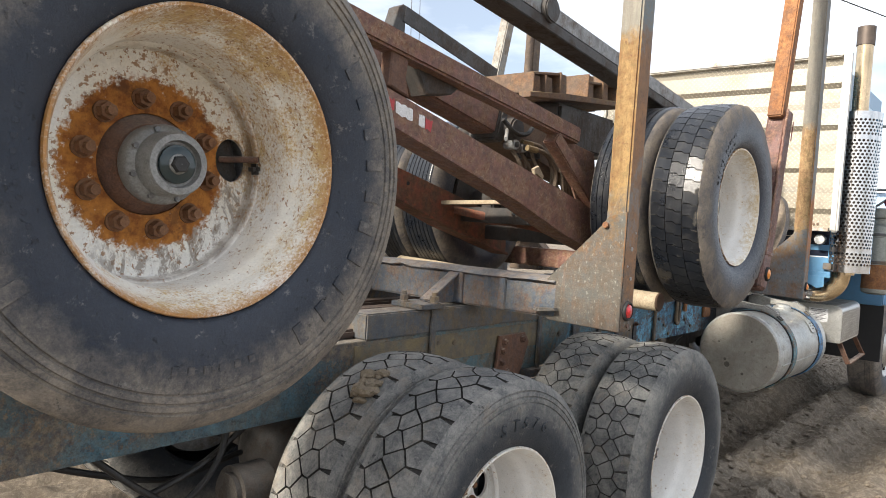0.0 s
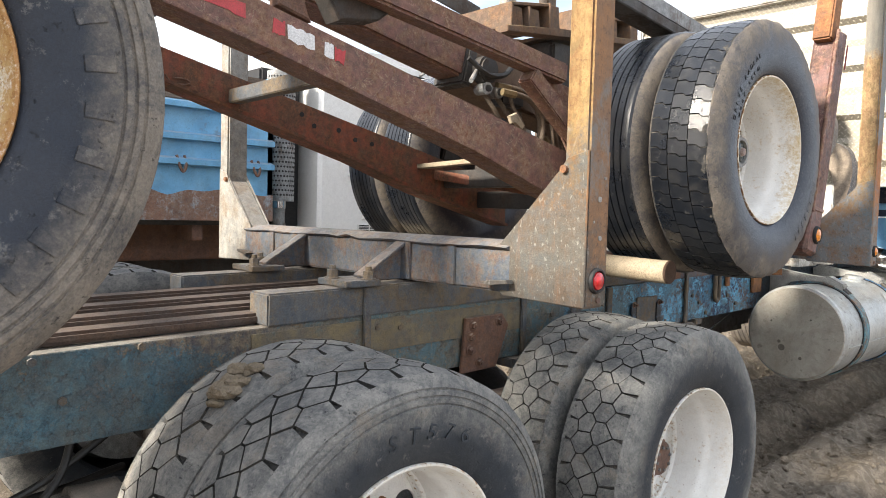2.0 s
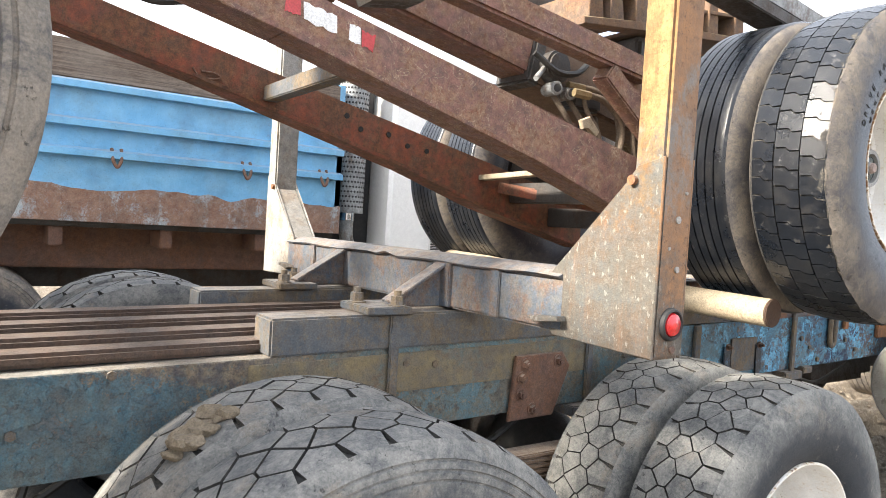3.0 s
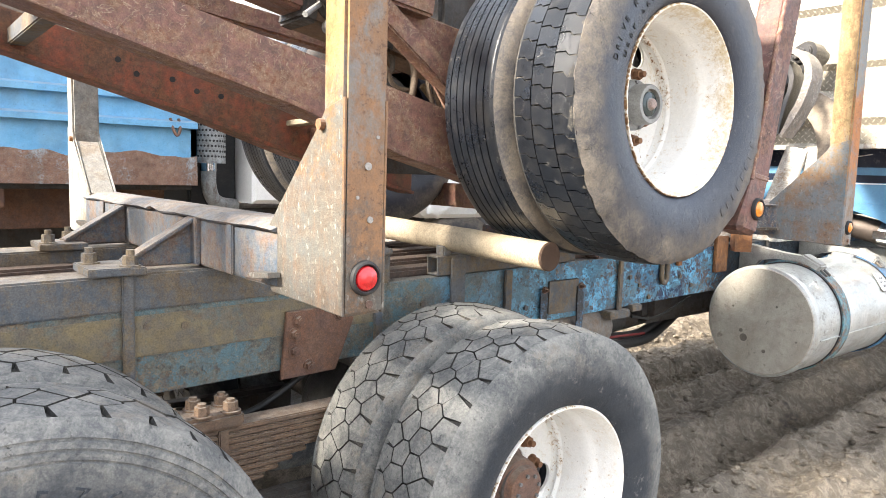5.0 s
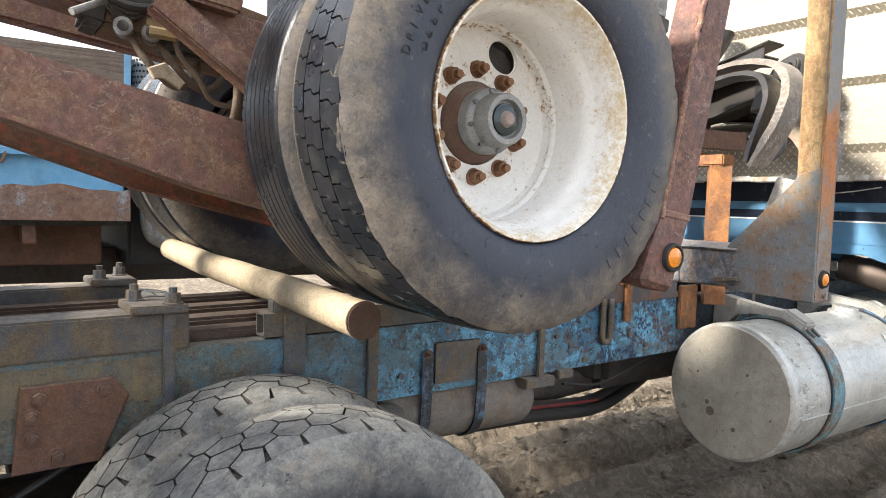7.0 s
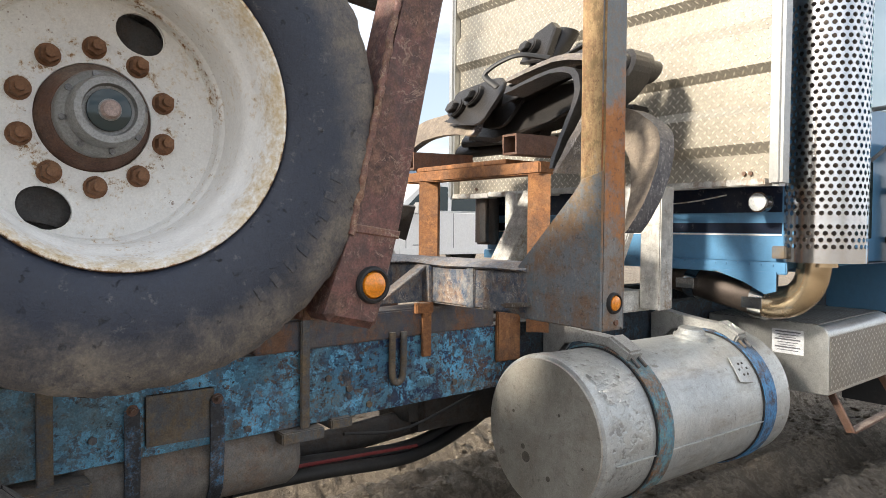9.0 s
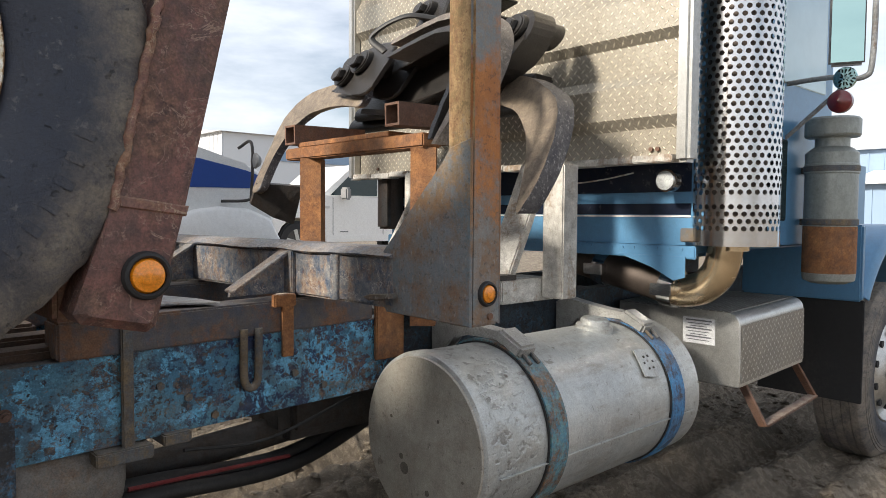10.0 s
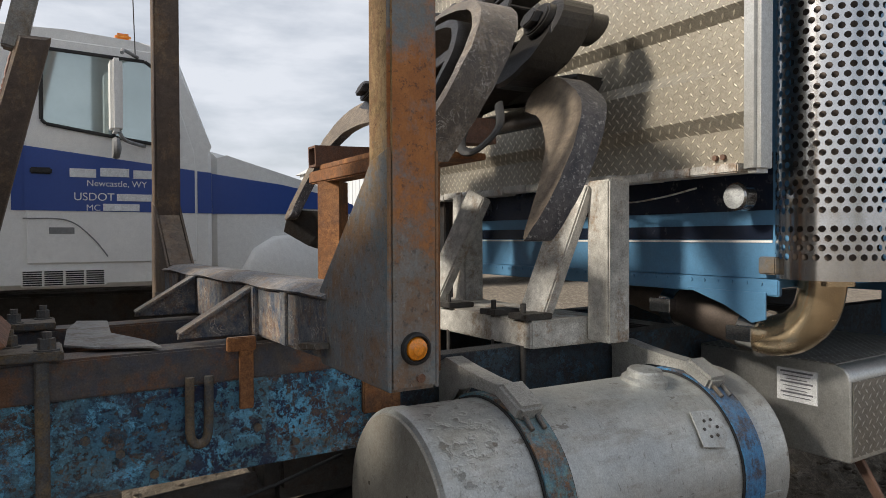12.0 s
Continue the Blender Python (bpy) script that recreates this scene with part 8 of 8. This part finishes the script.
# exhaust with perforated shield behind the cab
ex = part("exhaust_pipe", cyl((1.17, DY + 0.17, 1.44), (1.17, DY + 0.17, 2.95), 0.06, 20), M_CHROME, bg, "exhaust stack with a perforated shield", 40)
part("exhaust_bend", pipe([(1.17, DY + 0.17, 1.46), (1.17, DY + 0.17, 1.34), (1.20, DY + 0.18, 1.24), (1.28, DY + 0.22, 1.19), (1.42, DY + 0.30, 1.17)], 0.055, 16), M_GREYSTEEL, ex, "dull bent exhaust pipe", 40)
part("shield", cyl((1.17, DY + 0.15, 1.50), (1.17, DY + 0.15, 2.55), 0.115, 28), M_GREYSTEEL, ex, "perforated grey shield", 40)
bm = bmesh.new()
for j in range(26):
    for i in range(14):
        a = math.pi + (i + 0.5 * (j % 2)) * math.pi / 14
        z = 1.55 + 0.038 * j
        c = Vector((1.17 + 0.1155 * math.cos(a), DY + 0.15 + 0.1155 * math.sin(a), z))
        add_cyl(bm, c, c + Vector((0.002 * math.cos(a), 0.002 * math.sin(a), 0)), 0.009, 6)
tagged(part("shield_perforation", bm, M_BLACK, ex), kind="stuff")
# cab
cabp = [(1.45, 1.20), (1.45, 2.72), (1.52, 2.83), (2.10, 2.825), (2.52, 2.805), (2.70, 2.785), (2.765, 2.745), (2.96, 2.13), (2.99, 2.09), (2.99, 1.20)]
wcab = part("cab", plate(cabp, 2.2, "xz", DY, 0.03), M_WHITECAB, bg, "white truck cab with a royal blue stripe", 30)
dp = [(1.88, 1.36), (1.88, 2.72), (1.92, 2.76), (2.60, 2.745), (2.68, 2.70), (2.87, 2.10), (2.88, 1.90), (2.88, 1.36)]
door = part("door", plate(dp, 0.012, "xz", DY - 0.012, 0.006), M_WHITECAB, wcab, "white cab door with lettering")
part("door_stripe", plate([(1.87, 1.69), (2.87, 1.685), (2.87, 1.975), (1.87, 2.085)], 0.003, "xz", DY - 0.0155, 0.0), M_CABSTRIPE, door)
part("cab_stripe", plate([(2.89, 1.685), (2.985, 1.685), (2.985, 1.966), (2.89, 1.973)], 0.003, "xz", DY - 0.0035, 0.0), M_CABSTRIPE, wcab)
part("cab_stripe", plate([(1.80, 1.69), (1.87, 1.69), (1.87, 2.085), (1.80, 2.09)], 0.003, "xz", DY - 0.0035, 0.0), M_CABSTRIPE, wcab)
winp = [(1.965, 2.25), (1.965, 2.66), (1.99, 2.69), (2.56, 2.675), (2.63, 2.63), (2.77, 2.20), (2.75, 2.12), (2.40, 2.165), (1.99, 2.225)]
win = part("door_window", plate(winp, 0.004, "xz", DY - 0.017, 0.0), M_GLASS_GREEN, door, "green tinted door window")
bm = bmesh.new()
for (a, b), (c, d) in zip(winp, winp[1:] + winp[:1]):
    add_bar(bm, (a, DY - 0.017, b), (c, DY - 0.017, d), 0.02, 0.02, 0.003)
part("window_seal", bm, M_BLACK, win)
part("quarter_post", bar((2.37, DY - 0.02, 2.16), (2.37, DY - 0.02, 2.66), 0.022, 0.014, 0.002, up=(1, 0, 0)), M_BLACK, win)
part("grab_handle", pipe([(1.755, DY, 2.10), (1.755, DY - 0.05, 2.08), (1.755, DY - 0.05, 1.76), (1.755, DY, 1.74)], 0.016, 8), M_WHITECAB, wcab, "white upright grab handle", 40)
part("door_pull", box((1.90, DY - 0.030, 1.915), (2.02, DY - 0.013, 1.955), 0.008), M_BLACK, door, "black door handle")
part("vent_grille", box((1.845, DY - 0.016, 1.215), (2.32, DY - 0.002, 1.325), 0.004), M_WHITECAB, wcab, "slotted lower vent panel")
for k in range(4):
    for j in range(7):
        part("vent_slot", box((1.856 + 0.116 * k, DY - 0.0185, 1.224 + 0.0135 * j), (1.958 + 0.116 * k, DY - 0.0162, 1.232 + 0.0135 * j), 0.0), M_BLACK, wcab)
part("door_badge", box((2.00, DY - 0.0145, 1.545), (2.14, DY - 0.0125, 1.585), 0.002), M_GREYTRIM, door)
part("crease", pipe([(1.86, DY - 0.013, 1.64), (2.10, DY - 0.014, 1.63), (2.24, DY - 0.014, 1.52), (2.33, DY - 0.013, 1.40)], 0.004, 6), M_GREYTRIM, door)
# door lettering: names and numbers as plain bars
for x, w, h, z in ((2.116, 0.15, 0.055, 1.902), (2.29, 0.17, 0.055, 1.912), (2.485, 0.25, 0.055, 1.905), (2.385, 0.21, 0.046, 1.757), (2.305, 0.215, 0.046, 1.692)):
    part("name_bar", box((x, DY - 0.019, z), (x + w, DY - 0.0158, z + h), 0.001), M_LABEL, door)
for word, x, z, size in (("Newcastle, WY", 2.21, 1.849, 0.357), ("USDOT", 2.136, 1.757, 0.235), ("MC", 2.206, 1.692, 0.082)):
    me = letters(word, 0.06, 0.001)
    me.transform(Matrix.Scale(size / max(v.co.x for v in me.vertices), 4))
    me.materials.append(M_LABEL)
    put("lettering", me, door, Matrix.Translation((x, DY - 0.017, z)) @ Matrix.Rotation(radians(90), 4, "X"))
# mirror
wm_ = part("mirror", box((2.33, DY - 0.30, 2.17), (2.40, DY - 0.14, 2.62), 0.02), M_WHITECAB, bg, "tall white side mirror")
part("mirror_arm", pipe([(2.52, DY, 2.70), (2.42, DY - 0.20, 2.69), (2.40, DY - 0.26, 2.66)], 0.012, 8), M_GREYSTEEL, wm_, "", 40)
part("mirror_arm", pipe([(2.56, DY, 2.12), (2.42, DY - 0.20, 2.13), (2.38, DY - 0.24, 2.18)], 0.012, 8), M_GREYSTEEL, wm_, "", 40)
part("round_mirror", lathe([(0.001, 0.02), (0.06, 0.018), (0.068, 0.0), (0.06, -0.02), (0.02, -0.03)], 28), M_GREYTRIM, wm_, "round spot mirror", 40, Matrix.Translation((2.36, DY - 0.26, 2.07)) @ Matrix.Rotation(radians(90), 4, "Z"))
for x in (2.50, 2.62):
    part("antenna", pipe([(x, DY - 0.05, 2.70), (x - 0.02, DY - 0.05, 3.3), (x - 0.06, DY - 0.05, 4.0)], 0.0035, 6), M_DARKSTEEL, bg, "thin black whip antenna")
part("roof_lamp", box((2.40, DY + 0.15, 2.845), (2.50, DY + 0.25, 2.89), 0.015), M_AMBER, bg, "amber roof lamp")
# hood and fender
hp = [(2.995, 1.20), (2.995, 2.125), (3.10, 2.10), (3.40, 2.015), (3.86, 1.885), (4.02, 1.82), (4.09, 1.72), (4.12, 1.55), (4.12, 1.05), (3.2, 1.05)]
hood = part("hood", plate(hp, 1.9, "xz", DY + 0.06, 0.04), M_WHITECAB, bg, "sloping white hood", 40)
part("hood_stripe", plate([(3.0, 1.685), (4.09, 1.70), (4.06, 1.77), (3.86, 1.835), (3.5, 1.905), (3.0, 1.965)], 0.004, "xz", DY + 0.0555, 0.0), M_CABSTRIPE, hood)
fp = [(3.16, 1.10), (3.20, 1.30), (3.28, 1.44), (3.42, 1.525), (3.62, 1.55), (3.86, 1.535), (4.04, 1.46), (4.13, 1.30), (4.14, 1.02), (4.02, 1.02), (3.94, 1.16), (3.78, 1.24), (3.55, 1.25), (3.36, 1.18), (3.28, 1.05)]
part("fender", plate(fp, 0.09, "xz", DY - 0.025, 0.03), M_WHITECAB, hood, "rounded white front fender", 50)
wm3 = Matrix.Translation((3.65, DY + 0.12, 0.56))
wq = put("wheel", RIM_WHITE, bg, wm3)
put("tyre", TYRE_RIB_DUSTY, wq, wm3)
part("grab_rail", pipe([(3.80, DY + 0.05, 2.0), (3.855, DY - 0.06, 2.03), (3.85, DY - 0.06, 1.66), (3.82, DY - 0.05, 1.60), (3.65, DY + 0.04, 1.59)], 0.012, 8), M_DARKSTEEL, bg, "black grab rail", 40)
part("hood_mirror", lathe([(0.001, -0.02), (0.05, -0.015), (0.06, 0.0), (0.04, 0.03), (0.01, 0.04)], 28), M_GREYTRIM, bg, "small round hood mirror", 40, Matrix.Translation((3.87, DY - 0.09, 1.90)) @ Matrix.Rotation(radians(-90), 4, "Z"))
# black block added to fill the dark gap behind the cab
part("deck_gap", box((1.06, DY + 0.3, 1.0), (1.44, DY + 2.0, 2.6), 0.02), M_BLACK, bg, "black block filling the dark gap behind the cab")


# far things
def pickup(name, at, turn, mat, label):
    """A crew-cab pickup, its nose towards +x."""
    p = thing(name, label, "pickup")
    m = pose(*at, 0, 0, turn)
    arch = lambda x, r: [(x + r * math.cos(radians(a)), 0.42 + r * math.sin(radians(a))) for a in range(0, 181, 20)]
    prof = [(-2.75, 0.55), (-2.75, 1.20), (-1.15, 1.21), (-1.10, 1.24), (1.28, 1.24), (1.42, 1.27), (2.30, 1.22), (2.55, 1.16), (2.66, 1.02), (2.70, 0.58), (2.62, 0.44)] + arch(1.85, 0.47) + [(1.30, 0.40), (-1.15, 0.40)] + arch(-1.72, 0.47) + [(-2.65, 0.45)]
    body = part("body", plate(prof, 1.94, "xz", -0.97, 0.03), mat, p, "", 30, m)
    part("roof", plate([(-1.10, 1.235), (-1.00, 1.80), (-0.85, 1.87), (0.45, 1.88), (0.62, 1.84), (1.36, 1.245)], 1.66, "xz", -0.83, 0.03), mat, body, "", 30, m)
    for x0, x1, x2, x3 in ((-0.93, -0.86, -0.12, -0.10), (0.0, 0.0, 0.52, 1.08)):
        part("window", plate([(x0, 1.28), (x1, 1.76), (x2, 1.78), (x3, 1.28)], 1.68, "xz", -0.84, 0.0), M_GLASS_DARK, body, "", None, m)
    for s in (-1, 1):
        for x in (-0.05, 1.12, -1.10):
            part("door_gap", box((x - 0.006, s * 0.971 - 0.003, 0.52), (x + 0.006, s * 0.971 + 0.003, 1.23), 0.0), M_GREYTRIM, body, "", None, m)
        part("badge", box((1.20, s * 0.972 - 0.006, 1.03), (1.46, s * 0.972 + 0.006, 1.075), 0.002), M_ALUBOX, body, "plain metal badge", None, m)
        part("rocker_panel", box((-1.10, s * 0.972 - 0.012, 0.40), (1.28, s * 0.972 + 0.012, 0.53), 0.008), mat, body, "", None, m)
        part("door_mark", box((0.78, s * 0.972 - 0.005, 0.585), (0.96, s * 0.972 + 0.005, 0.605), 0.002), M_GREYTRIM, body, "", None, m)
        part("side_mirror", box((0.86, s * 1.10 - 0.11, 1.19), (0.98, s * 1.10 + 0.11, 1.42), 0.03), M_GREYTRIM, body, "", None, m)
        for x in (-1.72, 1.85):
            y = s * 0.83
            t = part("wheel", cyl((x, y - 0.13, 0.40), (x, y + 0.13, 0.40), 0.40, 32, bevel=0.03), M_BLACK, p, "", 40, m)
            part("rim", cyl((x, y - 0.134, 0.40), (x, y + 0.134, 0.40), 0.25, 24), M_DARKSTEEL, t, "", None, m)
            for k in range(6):
                a = radians(60 * k + 15)
                part("spoke", bar((x, y + s * 0.134, 0.40), (x + 0.25 * math.cos(a), y + s * 0.138, 0.40 + 0.25 * math.sin(a)), 0.07, 0.012, 0.0, up=(math.sin(a), 0, -math.cos(a))), M_ALUBOX, t, "", None, m)
    return p


pickup("pickup", (9.73, 9.60, 0.58), 180, M_WHITECAB, "white pickup parked behind the trucks")
pickup("pickup", (23.5, 0.9, 0.1), 205, M_DARKTRUCK, "dark grey pickup parked far ahead")


def shed(name, x0, x1, y0, y1, eave, ridge, wall, label, along="y"):
    h = thing(name, label, "building", at=((x0 + x1) / 2, (y0 + y1) / 2, 0))
    part("wall", box((x0, y0, 0), (x1, y1, eave), 0.02), wall, h, "metal siding")
    bm = bmesh.new()
    if along == "y":
        add_plate(bm, [(x0 - 0.3, eave), ((x0 + x1) / 2, ridge), (x1 + 0.3, eave)], y1 - y0 + 0.6, "xz", y0 - 0.3)
    else:
        add_plate(bm, [(y0 - 0.3, eave), ((y0 + y1) / 2, ridge), (y1 + 0.3, eave)], x1 - x0 + 0.6, "yz", x0 - 0.3)
    part("roof", bm, M_SHEDROOF, h, "pale metal roof")
    n = int((y1 - y0) / 0.6)
    bm = bmesh.new()
    for k in range(n):
        add_box(bm, (x0 - 0.03, y0 + 0.6 * k, 0.1), (x0 - 0.002, y0 + 0.6 * k + 0.08, eave - 0.05))
    part("siding_rib", bm, wall, h)
    return h


sh = shed("shed", 36, 60, -9.0, 14.0, 4.5, 6.4, M_SHED, "long pale blue metal shed with a white roof")
part("door", box((35.9, 4.3, 0), (35.97, 6.0, 3.0), 0.01), M_SHEDROOF, sh)
part("lean_to", box((33.0, -9.0, 0), (35.9, 7.4, 2.9), 0.02), M_SHED, sh)
part("lean_to_roof", plate([(32.6, 2.86), (35.95, 3.5), (35.95, 3.58), (32.6, 2.96)], 16.8, "xz", -9.2, 0.0), M_SHEDROOF, sh)
for k in range(28):
    part("lean_to_rib", box((32.96, -8.9 + 0.58 * k, 0.1), (32.998, -8.82 + 0.58 * k, 2.85), 0.0), M_SHED, sh)
sh2 = shed("shed", 20.4, 46, 38.3, 52, 6.5, 7.2, M_SHEDROOF, "white metal warehouse far behind", "x")
part("window_band", box((24.0, 38.22, 4.9), (30.0, 38.29, 5.5), 0.01), M_SHED, sh2)
# wires over the yard
bm = bmesh.new()
for dz in (0.0, 0.5):
    add_pipe(bm, [(9 + 6 * k, 3.0 - 2.2 * k, 6.6 + dz + 0.02 * (k - 3) ** 2) for k in range(8)], 0.012, 6)
tagged(part("overhead_wire", bm, M_BLACK), "thin black overhead wires", "wire")
